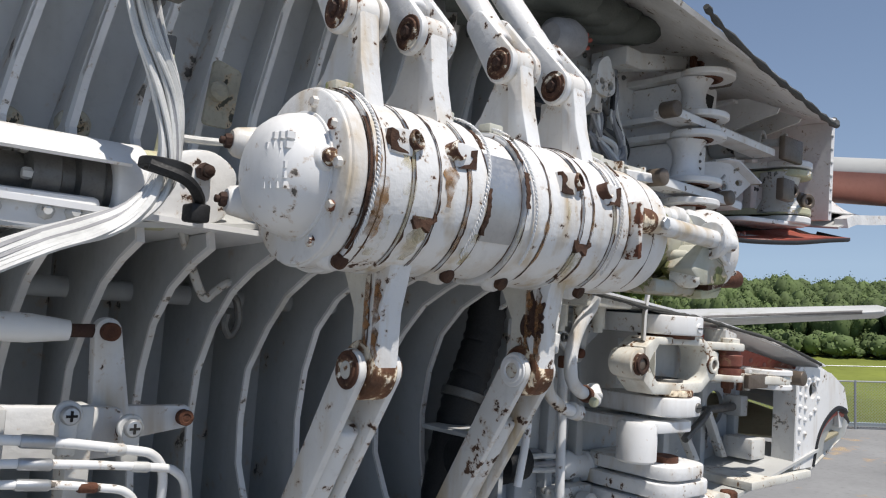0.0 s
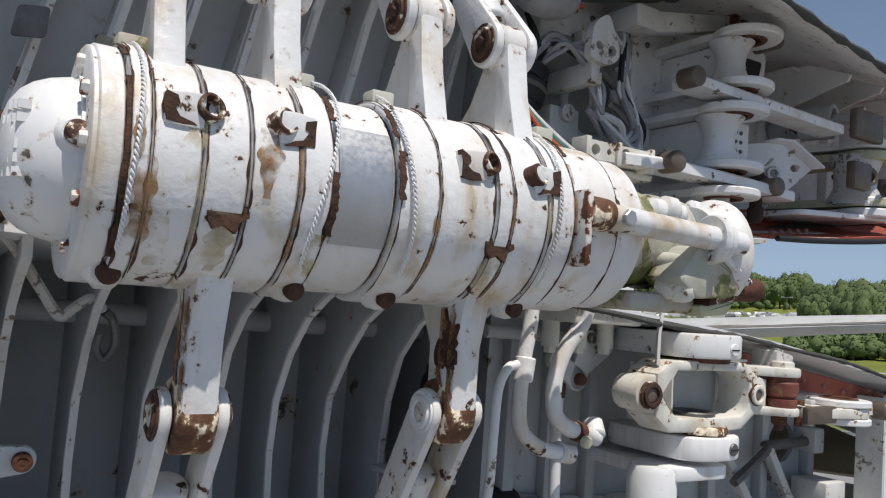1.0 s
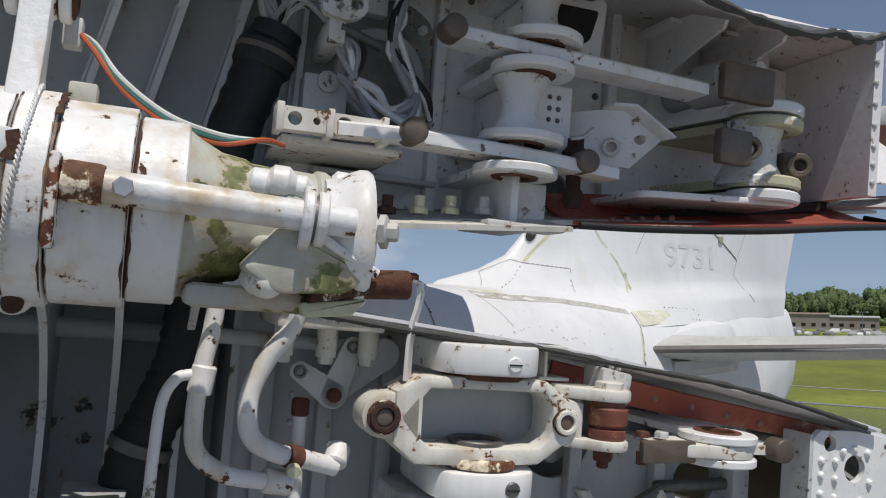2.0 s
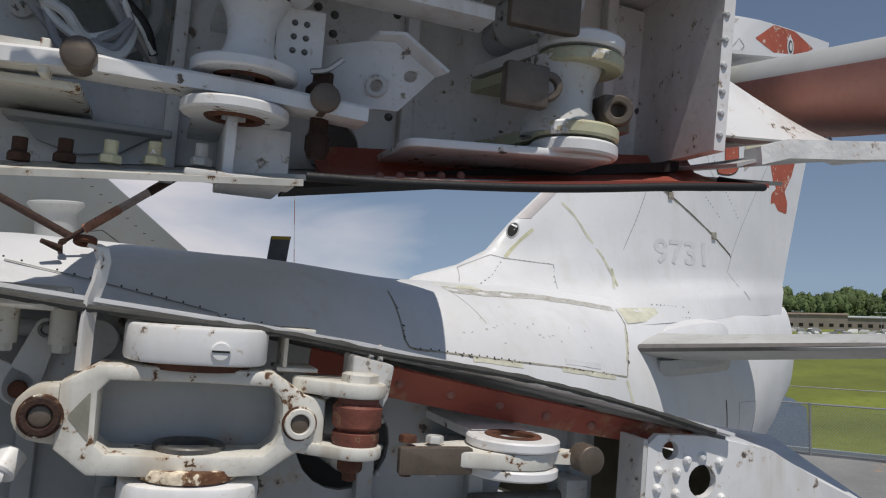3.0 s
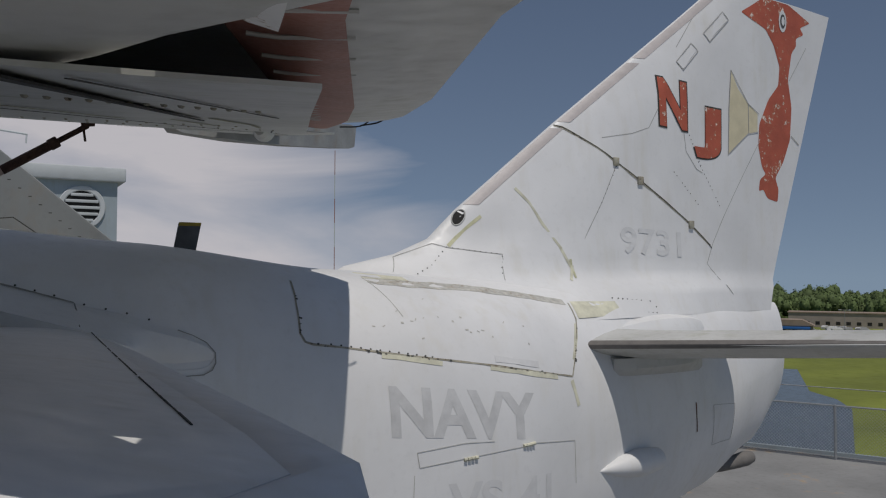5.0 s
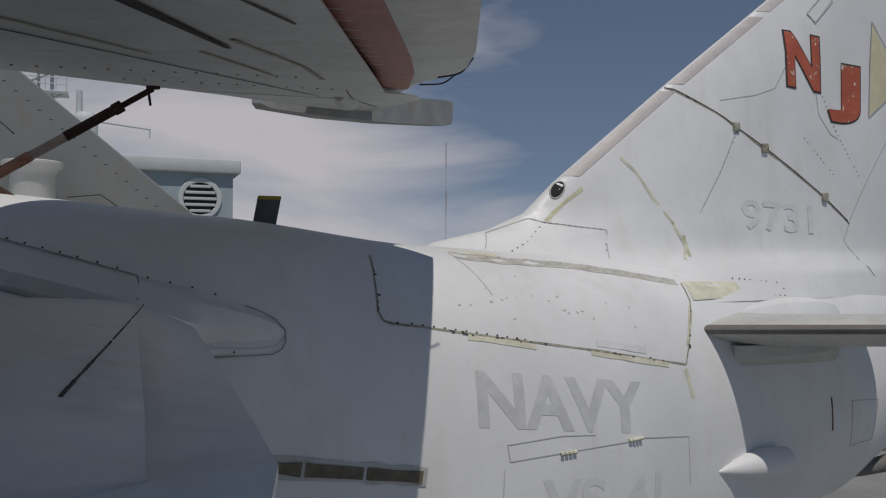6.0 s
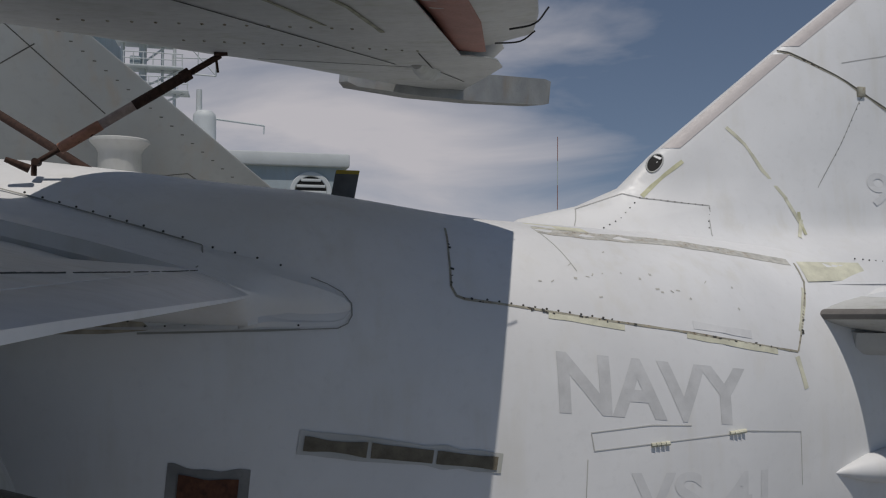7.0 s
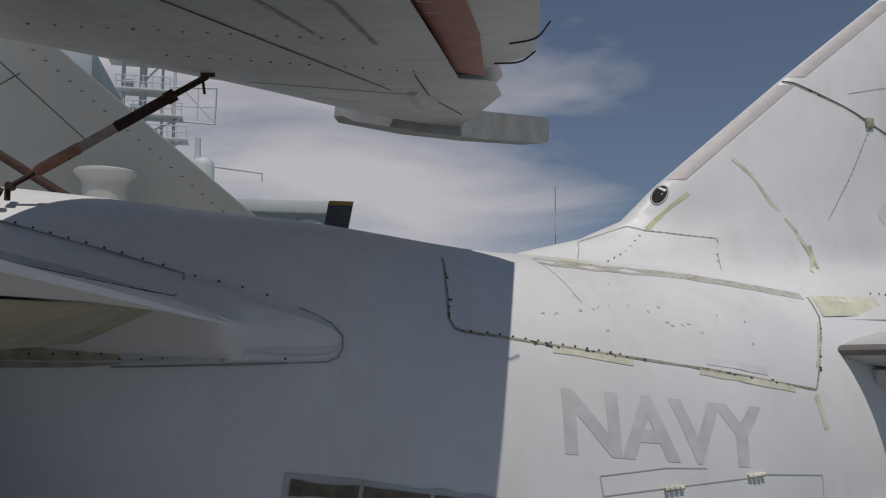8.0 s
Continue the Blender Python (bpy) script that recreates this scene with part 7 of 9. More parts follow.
for s, mt in ((0.655, M_RUST_DARK), (0.692, M_RUST_DARK), (0.730, M_YELLOW), (0.768, M_YELLOW), (0.81, M_GREY_EDGE)):
    bm = B()
    h = 0.112 + 0.1 * (s - 0.6) + 0.013
    hexagon(bm, (s, 0.20, h), (0, 0, 1), 0.0105, 0.008)
    rod(bm, (s, 0.20, h + 0.005), (s, 0.20, h + 0.021), 0.0065, n=12)
    part("standing_bolt", bm, mt, strip)
# the red cove and its dark lip
bm = B()
slab(bm, [[(0.93, d, 0.152 + k), (1.10, d, 0.168 + k), (1.28, d, 0.192 + k), (1.415, d, 0.206 + k)] for d, k in ((0.132, -0.008), (0.17, -0.004), (0.22, 0.004), (0.27, 0.022), (0.29, 0.045))], 0.005)
part("red_cove", bm, M_PRIMER, outer_wing, "red primed cove under the hinge bay")
bm = B()
tube(bm, [(0.90, 0.13, 0.139), (1.0, 0.128, 0.145), (1.15, 0.127, 0.159), (1.29, 0.127, 0.178), (1.395, 0.13, 0.191), (1.412, 0.15, 0.196), (1.400, 0.20, 0.208)], 0.0045, 10, 5)
part("rubber_lip", bm, M_BLACK, outer_wing, "black rubber lip")
bm = B()
dots(bm, [(0.985 + 0.022 * i, 0.2, 0.159 + 0.003 * i) for i in range(5)], (0, -0.6, 0.8), 0.005, 0.004)
part("cove_rivet", bm, M_PRIMER_PALE, outer_wing)
# near-black strip that stands in for the shade behind the cove
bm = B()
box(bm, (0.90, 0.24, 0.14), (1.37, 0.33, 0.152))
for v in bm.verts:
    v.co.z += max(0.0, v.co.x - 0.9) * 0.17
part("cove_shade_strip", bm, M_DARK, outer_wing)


# hinge lugs with links
def disc_lug(parent, s, h, r=0.050, thick=0.0115, material=M_WHITE_CLEAN, bore=0.027):
    bm = B()
    ring(bm, (s, 0.175, h), (0, 0, 1), r, bore, thick)
    prism(bm, [(s - r * 0.75, 0.19), (s + r * 0.75, 0.19), (s + r * 0.8, 0.33), (s - r * 0.8, 0.33)], on_h, h - thick * 0.46, h + thick * 0.46)
    ob = part("lug_plate", bm, material, parent)
    part("bush", ring(B(), (s, 0.175, h), (0, 0, 1), bore + 0.001, bore * 0.7, thick + 0.004), M_RUST, ob)
    return ob


lugs = thing("hinge_lug_stack", "white stacked hinge lugs with rusty bushes", "hinge fitting", FOLD)
for s, h in ((0.872, 0.437), (0.856, 0.357), (0.848, 0.320), (0.840, 0.236), (0.835, 0.197)):
    disc_lug(lugs, s, h)
part("column_foot", box(B(), (0.795, 0.15, 0.130), (0.893, 0.195, 0.137), 0.002), M_GREY_EDGE, lugs)
part("column_web", box(B(), (0.828, 0.165, 0.136), (0.838, 0.33, 0.192), 0.002), M_WHITE_CLEAN, lugs)
part("column_panel", box(B(), (0.837, 0.205, 0.136), (0.893, 0.33, 0.192), 0.001), M_BAY, lugs)
for s, h0, h1, w in ((0.862, 0.366, 0.430, 0.034), (0.85, 0.325, 0.36, 0.032), (0.844, 0.243, 0.313, 0.036)):       # waisted columns on a thin web
    bm = B()
    lathe(bm, (s, 0.195, h0), (0, 0, 1), [(k * (h1 - h0), w * (0.62 + 1.5 * (k - 0.5) ** 2)) for k in (0.0, 0.08, 0.2, 0.35, 0.5, 0.65, 0.8, 0.92, 1.0)], 22)
    box(bm, (s - 0.008, 0.20, h0), (s + 0.008, 0.33, h1), 0.002)
    part("lug_column", bm, M_BAY, lugs)


part("side_plate", prism(B(), round_outline([(0.862, 0.364), (0.955, 0.362), (0.962, 0.436), (0.935, 0.446), (0.868, 0.442)], 0.008), on_d, 0.206, 0.214, 0.002), M_WHITE_CLEAN, lugs)
# no hole here: a dark sheet on the plate paints the shaded opening
part("side_opening_shade", prism(B(), round_outline([(0.872, 0.374), (0.918, 0.370), (0.938, 0.382), (0.949, 0.422), (0.893, 0.421), (0.871, 0.408)], 0.006), on_d, 0.2045, 0.207), M_DARK, lugs, "dark patch standing in for a shaded opening in the side plate")
part("plate_bolt", rod(B(), (0.934, 0.165, 0.447), (0.934, 0.215, 0.447), 0.0145, n=18, bevel=0.003), M_BRONZE, lugs)
bm = B()
dots(bm, [(0.885 + 0.012 * (k % 2), 0.198, 0.300 - 0.014 * (k // 2)) for k in range(6)], (0, -1, 0), 0.0035, 0.003)
part("web_rivet", bm, M_STEEL, lugs)
part("rivet_web", prism(B(), [(0.868, 0.230), (0.915, 0.232), (0.915, 0.315), (0.868, 0.315)], on_d, 0.198, 0.204), M_BAY, lugs)


def lock_bar(label, pts, thick, width, bolts, blk):
    ob = thing("lock_bar", label, "link bar", FOLD, "lock bars")
    bm = B()
    loft(bm, [[(s_, d_ - width / 2, h_ - thick), (s_, d_ + width / 2, h_ - thick), (s_, d_ + width / 2, h_ + thick), (s_, d_ - width / 2 + 0.003, h_ + thick), (s_, d_ - width / 2, h_ + thick - 0.003)] for s_, d_, h_ in pts], True, True)
    part("bar", bm, M_WHITE_CLEAN, ob)
    for s, dd, h, r in bolts:
        bm = B()
        rod(bm, (s, dd - 0.012, h), (s, dd + 0.02, h), r, n=22, bevel=0.003)
        part("bolt_head", bm, M_BRONZE, ob, "round bronze bolt head")
    if blk:
        lo, hi = blk
        part("pad", box(B(), lo, hi, 0.004), M_BRONZE, ob)
    return ob


lock_bar("cream link bar between the upper hinge lugs, with bronze bolt", [(0.742, 0.175, 0.343), (0.862, 0.172, 0.3385), (1.075, 0.165, 0.330)], 0.0078, 0.045, [(0.739, 0.158, 0.3455, 0.0145)], ((1.086, 0.128, 0.318), (1.165, 0.142, 0.366)))
lock_bar("cream link bar through the lower hinge lugs, with bronze bolts", [(0.62, 0.18, 0.215), (0.70, 0.178, 0.219), (0.84, 0.175, 0.2165), (0.955, 0.165, 0.208)], 0.0078, 0.045, [(0.7006, 0.152, 0.2213, 0.0148), (0.913, 0.150, 0.2165, 0.0138)], None)
track = thing("latch_track", "grey latch track with slots, bolted to the web", "latch", FOLD)
bm = B()
holed_plate(bm, [(0.556, 0.206), (0.556, 0.231), (0.673, 0.231), (0.673, 0.209)], [(0.575, 0.219, 0.0075), (0.598, 0.219, 0.004), (0.628, 0.220, 0.0085), (0.652, 0.220, 0.004)], 0.165, 0.185)
box(bm, (0.565, 0.185, 0.197), (0.70, 0.325, 0.205), 0.002)
for s_ in (0.559, 0.612, 0.672):
    box(bm, (s_ - 0.004, 0.160, 0.203), (s_ + 0.004, 0.190, 0.234), 0.0015)
part("track", bm, M_CREAM, track)
bm = B()
box(bm, (0.62, 0.29, 0.185), (0.78, 0.325, 0.192), 0.002)
prism(bm, [(0.63, 0.186), (0.65, 0.168), (0.69, 0.158), (0.73, 0.165), (0.76, 0.186)], on_d, 0.312, 0.325)
part("backing", bm, M_GREY, track)
pinlock = thing("spring_pin", "rusty spring pin with split pin beside the lug", "pin", FOLD)
part("pin", lathe(B(), (0.915, 0.18, 0.165), (0, 0, 1), [(0, 0.009), (0.008, 0.012), (0.02, 0.012), (0.024, 0.009), (0.058, 0.009), (0.062, 0.016), (0.068, 0.016), (0.074, 0.010), (0.084, 0.010)], 20), M_RUST_DARK, pinlock)
part("split_pin", tube(B(), [(0.90, 0.165, 0.245), (0.915, 0.165, 0.249), (0.93, 0.165, 0.262)], 0.003, 6, 3), M_ALU, pinlock)
angle = thing("bent_bracket", "grey folded sheet bracket with two holes", "bracket", FOLD)
bm = B()
holed_plate(bm, [(0.915, 0.290), (0.962, 0.297), (0.985, 0.296), (1.024, 0.260), (0.993, 0.224), (0.975, 0.226), (0.915, 0.222)], [(0.972, 0.249, 0.007), (1.002, 0.260, 0.006)], 0.165, 0.171)
slab(bm, [[(0.962, 0.167, 0.297), (0.985, 0.167, 0.296), (1.024, 0.167, 0.260)], [(0.968, 0.152, 0.300), (0.991, 0.152, 0.299), (1.031, 0.152, 0.261)]], 0.004)
for v in bm.verts:       # the sheet runs back from its hinge line as it nears the nose
    v.co.y += (1.02 - v.co.x) * 0.62
part("sheet", bm, M_BAY, angle)
part("hole_bush", ring(B(), (0.972, 0.193, 0.249), (0.5, 1, 0), 0.0115, 0.0065, 0.008), M_GREY_EDGE, angle)

clev = thing("yellow_clevis", "yellow-primed clevis with round bores and a bronze block", "hinge fitting", FOLD)
for h, mt in ((0.303, M_YELLOW), (0.226, M_YELLOW), (0.322, M_WHITE_CLEAN), (0.208, M_WHITE_CLEAN)):
    bm = B()
    ring(bm, (1.188, 0.17, h), (0, 0, 1), 0.047, 0.026, 0.015)
    prism(bm, [(1.15, 0.19), (1.225, 0.19), (1.23, 0.33), (1.12, 0.33)], on_h, h - 0.0065, h + 0.0065)
    part("clevis_plate", bm, mt, clev)
bm = B()
lathe(bm, (1.175, 0.18, 0.222), (0, 0, 1), [(0, 0.044), (0.012, 0.042), (0.03, 0.033), (0.055, 0.033), (0.068, 0.038), (0.082, 0.042)], 28)
part("clevis_body", bm, M_GREY_EDGE, clev)
part("bush", ring(B(), (1.188, 0.17, 0.312), (0, 0, 1), 0.03, 0.02, 0.008), M_BRONZE, clev)
part("bronze_block", box(B(), (1.087, 0.128, 0.238), (1.135, 0.145, 0.282), 0.004), M_BRONZE, clev)
bm = B()
ring(bm, (1.135, 0.135, 0.262), (0.3, 1, 0), 0.015, 0.008, 0.012)
ring(bm, (1.224, 0.145, 0.253), (0.5, 1, 0), 0.016, 0.008, 0.014)
box(bm, (1.21, 0.15, 0.232), (1.245, 0.19, 0.272), 0.004)
part("side_bush", bm, M_BRONZE, clev)
bm = B()
prism(bm, round_outline([(1.0, 0.16), (1.225, 0.14), (1.23, 0.33), (1.0, 0.33)], 0.02), on_h, 0.192, 0.201, 0.002)
for v in bm.verts:
    v.co.z += (v.co.x - 1.1) * 0.05
part("clevis_shelf", bm, M_WHITE_CLEAN, clev)
knob = thing("spool_knob", "pale grey spool-shaped knob on a ring boss", "knob", FOLD)
part("boss", ring(B(), (1.150, 0.235, 0.368), (0.25, -1, 0), 0.030, 0.021, 0.055), M_GREY_EDGE, knob)
part("boss_core", rod(B(), (1.150, 0.32, 0.368), (1.15, 0.22, 0.368), 0.022, n=20), M_GREY, knob)
part("spool", lathe(B(), (1.152, 0.23, 0.369), (0.35, -1, 0.06), [(0, 0.010), (0.03, 0.010), (0.036, 0.009), (0.05, 0.009), (0.056, 0.0165), (0.064, 0.0175), (0.068, 0.016)], 22), M_GREY_EDGE, knob)

# upper bay: arm, white eye plate, sockets, wires
uarm = thing("upper_arm", "grey swing arm with a rusty bush", "arm", FOLD)
part("arm", prism(B(), capsule((0.735, 0.443), (0.925, 0.487), 0.016, 0.012), on_d, 0.235, 0.26, 0.003), M_GREY_EDGE, uarm)
part("bush", ring(B(), (0.925, 0.235, 0.487), (0, 1, 0), 0.02, 0.008, 0.02), M_RUST, uarm)
part("pivot_block", box(B(), (0.70, 0.23, 0.428), (0.745, 0.31, 0.462), 0.004), M_GREY_EDGE, uarm)
eye = thing("eye_plate", "white kidney-shaped eye plate with two slots", "bracket", FOLD)
bm = B()
outl = round_outline([(0.600, 0.355), (0.606, 0.405), (0.632, 0.424), (0.652, 0.385), (0.655, 0.362), (0.635, 0.350)], 0.012)
holed_plate(bm, outl, [(0.617, 0.375, 0.006), (0.641, 0.372, 0.0075)], 0.215, 0.228)
part("plate", bm, M_GREY_EDGE, eye)
part("stem", rod(B(), (0.625, 0.225, 0.345), (0.68, 0.25, 0.338), 0.006, n=10), M_STEEL, eye)
part("foot", box(B(), (0.612, 0.222, 0.325), (0.632, 0.325, 0.356), 0.003), M_GREY_EDGE, eye)
sock = thing("socket_box", "dark greasy socket opening with grey mounting", "socket", FOLD)
part("rim", ring(B(), (0.70, 0.325, 0.325), (0, 1, 0), 0.060, 0.045, 0.02), M_GREY, sock)
# dark disc that paints the shade deep in the socket
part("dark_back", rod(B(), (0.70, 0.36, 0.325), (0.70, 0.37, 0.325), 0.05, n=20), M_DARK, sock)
bm = B()
box(bm, (0.60, 0.29, 0.255), (0.655, 0.325, 0.305), 0.004)
part("mount", bm, M_GREY_EDGE, sock)
part("mount", box(B(), (0.66, 0.30, 0.395), (0.70, 0.325, 0.43), 0.004), M_GREY_EDGE, sock)
bm = B()
lathe(bm, (0.628, 0.29, 0.295), (0, -1, 0), [(0, 0.013), (0.008, 0.013), (0.01, 0.009)], 14)
part("mount_knob", bm, M_GREY_EDGE, sock)
part("greasy_plate", prism(B(), round_outline([(0.602, 0.245), (0.765, 0.25), (0.77, 0.40), (0.735, 0.425), (0.605, 0.42)], 0.02), on_d, 0.3185, 0.324), surface("greasy_dark_paint", (0.20, 0.205, 0.185), 0.45, vary=0.5, scale=18, bump=0.3, chips=0.5, chip_scale=45, chip_colour=(0.05, 0.045, 0.04)), sock, "dark greasy mounting plate")
for s, h in ((0.618, 0.262), (0.75, 0.268), (0.752, 0.392), (0.62, 0.405), (0.69, 0.255)):
    bm = B()
    hexagon(bm, (s, 0.3185, h), (0, -1, 0), 0.0075, 0.006, 0.004)
    part("plate_bolt", bm, M_GREY_EDGE, sock)
rnd = random.Random(21)
wires = thing("wire_loom", "loose loom of grey and white wires in the hinge bay", "wires", FOLD)
for k in range(22):
    j = [rnd.uniform(-0.018, 0.018) for _ in range(12)]
    kind = k % 4
    if kind == 0:
        pts = [(0.56 + j[0], 0.29, 0.345), (0.575, 0.26 + j[1], 0.375 + j[2]), (0.61, 0.24, 0.372 + j[3]), (0.64 + j[4], 0.24, 0.33), (0.65, 0.25 + j[5], 0.29)]
    elif kind == 1:
        pts = [(0.645 + j[0], 0.25, 0.295), (0.675, 0.235 + j[1], 0.262 + j[2]), (0.71 + j[3], 0.24, 0.255 + j[4]), (0.735, 0.26, 0.285 + j[5]), (0.725, 0.30, 0.33)]
    elif kind == 2:
        pts = [(0.705 + j[0], 0.27, 0.43), (0.70 + j[1], 0.25, 0.38), (0.705 + j[2], 0.25, 0.335), (0.725 + j[3], 0.25, 0.29), (0.755, 0.28 + j[4], 0.262)]
    else:
        pts = [(0.545 + j[0], 0.30, 0.44), (0.535 + j[1], 0.28, 0.40), (0.55 + j[2], 0.28, 0.365), (0.565, 0.30, 0.335)]
    part("wire", tube(B(), pts, rnd.uniform(0.0030, 0.0056), 7, 6), (M_CABLE_GREY, M_CABLE, M_CABLE_GREY, M_BLACK)[rnd.randrange(4)], wires)
for k, mt in enumerate((M_ORANGE, M_TEAL, M_CABLE)):
    o = 0.004 * (k - 1)
    part("coloured_wire", tube(B(), [(0.368, 0.10 + o, 0.252), (0.385, 0.085 + o, 0.236 + o), (0.41, 0.07, 0.205 + o), (0.45, 0.06, 0.178 + o), (0.495, 0.065, 0.168 + o), (0.535, 0.08 + o, 0.175), (0.56, 0.12, 0.18)], 0.0024, 7, 6), mt, wires)
part("wire_plug", box(B(), (0.357, 0.09, 0.236), (0.373, 0.11, 0.262), 0.002), M_CABLE, wires)
hoses = thing("hose_bank", "bank of dark green-grey hoses under the skin", "hoses", FOLD)
for k in range(4):
    o = 0.05 * k
    part("hose", tube(B(), [(0.40 + o * 0.5, 0.40, 0.52 - o * 0.3), (0.47 + o, 0.30, 0.505 - o * 0.12), (0.56 + o, 0.24, 0.50 - o * 0.05), (0.65 + o, 0.26, 0.525), (0.72 + o, 0.33, 0.55)], 0.026, 12, 6, True, lambda t: 0.026 + 0.0012 * math.sin(t * 120)), surface("dark_green_hose", (0.085, 0.095, 0.085), 0.6, vary=0.3, scale=20) if k == 0 else bpy.data.materials["dark_green_hose"], hoses)
part("wrapped_plug", lathe(B(), (0.50, 0.23, 0.425), (1, 0.2, 0.15), [(0, 0.018), (0.01, 0.028), (0.05, 0.033), (0.075, 0.028), (0.09, 0.02)], 18), M_CABLE_GREY, hoses, "wrapped grey plug with coloured wire ends")
bm = B()
for k in range(7):
    rod(bm, (0.59, 0.245 + 0.012 * math.cos(k), 0.438 + 0.012 * math.sin(k)), (0.602, 0.245 + 0.014 * math.cos(k), 0.441 + 0.014 * math.sin(k)), 0.004, n=7)
part("wire_tail", bm, M_PRIMER, hoses)
brk = thing("small_bracket", "small rusty-grey perforated bracket on the upper rib", "bracket", FOLD)
bm = B()
prism(bm, round_outline([(0.01, 0.20), (0.05, 0.20), (0.06, 0.28), (0.02, 0.29)], 0.008), on_d, 0.385, 0.392)
lathe(bm, (0.025, 0.385, 0.245), (0, -1, 0), [(0, 0.013), (0.012, 0.013), (0.016, 0.008)], 14)
part("plate", bm, M_SEAM, brk)
clip = thing("small_bracket", "small perforated clip on the upper rib", "bracket", FOLD)
part("plate", prism(B(), round_outline([(-0.065, 0.27), (-0.03, 0.275), (-0.028, 0.31), (-0.06, 0.305)], 0.006), on_d, 0.40, 0.406), M_STEEL, clip)
for s, h in ((-0.205, 0.165), (-0.128, 0.178)):
    b = thing("dome_bolt", "dirty hexagonal bolt with sealant on the rib", "bolt", FOLD, "rib bolts")
    bm = B()
    lathe(bm, (s, 0.46, h), (0, -1, 0.3), [(0, 0.022), (0.012, 0.02), (0.018, 0.013)], 16)
    hexagon(bm, (s, 0.448, h + 0.004), (0, -1, 0.3), 0.012, 0.014)
    part("bolt", bm, M_SEAM, b)

# trailing shroud, white fillet and flap of the outer wing
bm = B()
slab(bm, [[(1.38, 0.145, 0.218), (1.44, 0.142, 0.238), (1.515, 0.138, 0.246), (1.636, 0.13, 0.261), (1.76, 0.12, 0.276), (1.846, 0.112, 0.284)],
          [(1.38, 0.30, 0.232), (1.44, 0.30, 0.246), (1.51, 0.29, 0.257), (1.60, 0.27, 0.270), (1.69, 0.235, 0.281), (1.80, 0.15, 0.286)],
          [(1.38, 0.52, 0.252), (1.43, 0.52, 0.257), (1.48, 0.50, 0.264), (1.53, 0.46, 0.272), (1.60, 0.38, 0.282), (1.75, 0.21, 0.290)]], 0.004)
part("shroud_plate", bm, M_SKIN_UNDER, outer_wing, "grey lower shroud with a pointed end")
bm = B()
loft(bm, [[(s, d - 0.012, h - 0.002 - 0.012 * k), (s, d + 0.02, h - 0.002 - 0.010 * k), (s, d + 0.02, h + 0.002 + 0.010 * k), (s, d - 0.008, h + 0.002 + 0.010 * k)] for s, d, h, k in ((1.405, 0.145, 0.23, 0.8), (1.44, 0.142, 0.242, 0.85), (1.515, 0.138, 0.250, 0.85), (1.636, 0.13, 0.265, 0.8), (1.75, 0.12, 0.279, 0.5), (1.815, 0.114, 0.284, 0.3), (1.852, 0.112, 0.287, 0.1))])
part("shroud_edge", bm, surface("flaking_white_edge", (0.66, 0.66, 0.65), 0.5, vary=0.2, scale=20, chips=0.35, chip_scale=130, chip_colour=(0.30, 0.29, 0.28), bump=0.4, bump_scale=90), outer_wing, "flaking white edge strip")
bm = B()
rows = []
for i in range(13):
    t = i / 12
    s = 1.378 + 0.32 * t
    rows.append([(s, 0.17 + 0.03 * t, 0.252 + 0.028 * t), (s, 0.21 + 0.05 * t, 0.278 + 0.065 * (1 - t) ** 1.5), (s, 0.29 + 0.04 * t, 0.283 + 0.128 * (1 - t) ** 1.5)])
part("white_fillet", slab(bm, rows, 0.004), M_WHITE_CLEAN, outer_wing, "curved white closing fillet")
bm = B()
dots(bm, [(1.50 + 0.03 * i, 0.262, 0.285 + 0.003 * i) for i in range(5)], (0, -0.5, 0.8), 0.006, 0.006)
part("fillet_rivet", bm, M_WHITE_CLEAN, outer_wing)


def flap_sec(d, s0, chord, lift, nose=0.062, skew=0.0):
    out = []
    nose = min(nose, 0.0505 + 0.0085 * d)
    for a in [math.pi * (0.5 + i / 12) for i in range(13)]:
        out.append((s0 + nose + nose * 1.15 * math.cos(a), d, lift + nose * math.sin(a)))
    out += [(s0 + nose + chord * 0.30, d, lift - nose * 0.93), (s0 + nose + chord * 0.55, d, lift - nose * 0.62), (s0 + chord, d, lift - 0.012), (s0 + chord, d, lift + 0.002), (s0 + nose + chord * 0.45, d, lift + nose * 0.80)]
    return [(s, y - skew * (s - s0), h) for s, y, h in out]


FLAP = ((0.118, 1.575, 0.36, 0.358), (0.5, 1.605, 0.36, 0.413), (1.4, 1.755, 0.36, 0.527), (2.5, 1.89, 0.40, 0.725), (3.2, 1.965, 0.405, 0.855), (4.25, 2.03, 0.40, 1.03))
flap = part("flap", loft(B(), [flap_sec(d, s, c, h, skew=0.56 if d > 3.5 else 0.0) for d, s, c, h in FLAP], True, True), M_SKIN_UNDER, outer_wing, "drooped outer flap, red underneath")
bm = B()       # red primed lower nose of the flap, with ribs
rows = []
for d, s0, c, h in FLAP:
    n_ = min(0.062, 0.0505 + 0.0085 * d)
    rows.append([(s0 + n_ + (n_ + 0.003) * 1.14 * math.cos(a), d - 0.002, h + (n_ + 0.0025) * math.sin(a)) for a in [math.pi * (0.96 + 0.54 * i / 9) for i in range(10)]] + [(s0 + n_ + c * 0.25, d - 0.002, h - n_ * 0.955 - 0.003), (s0 + n_ + c * 0.33, d - 0.002, h - n_ * 0.86 - 0.003)])
slab(bm, rows, 0.002)
red = part("red_underside", bm, M_PRIMER_PALE, flap, "faded red flap underside")
bm = B()
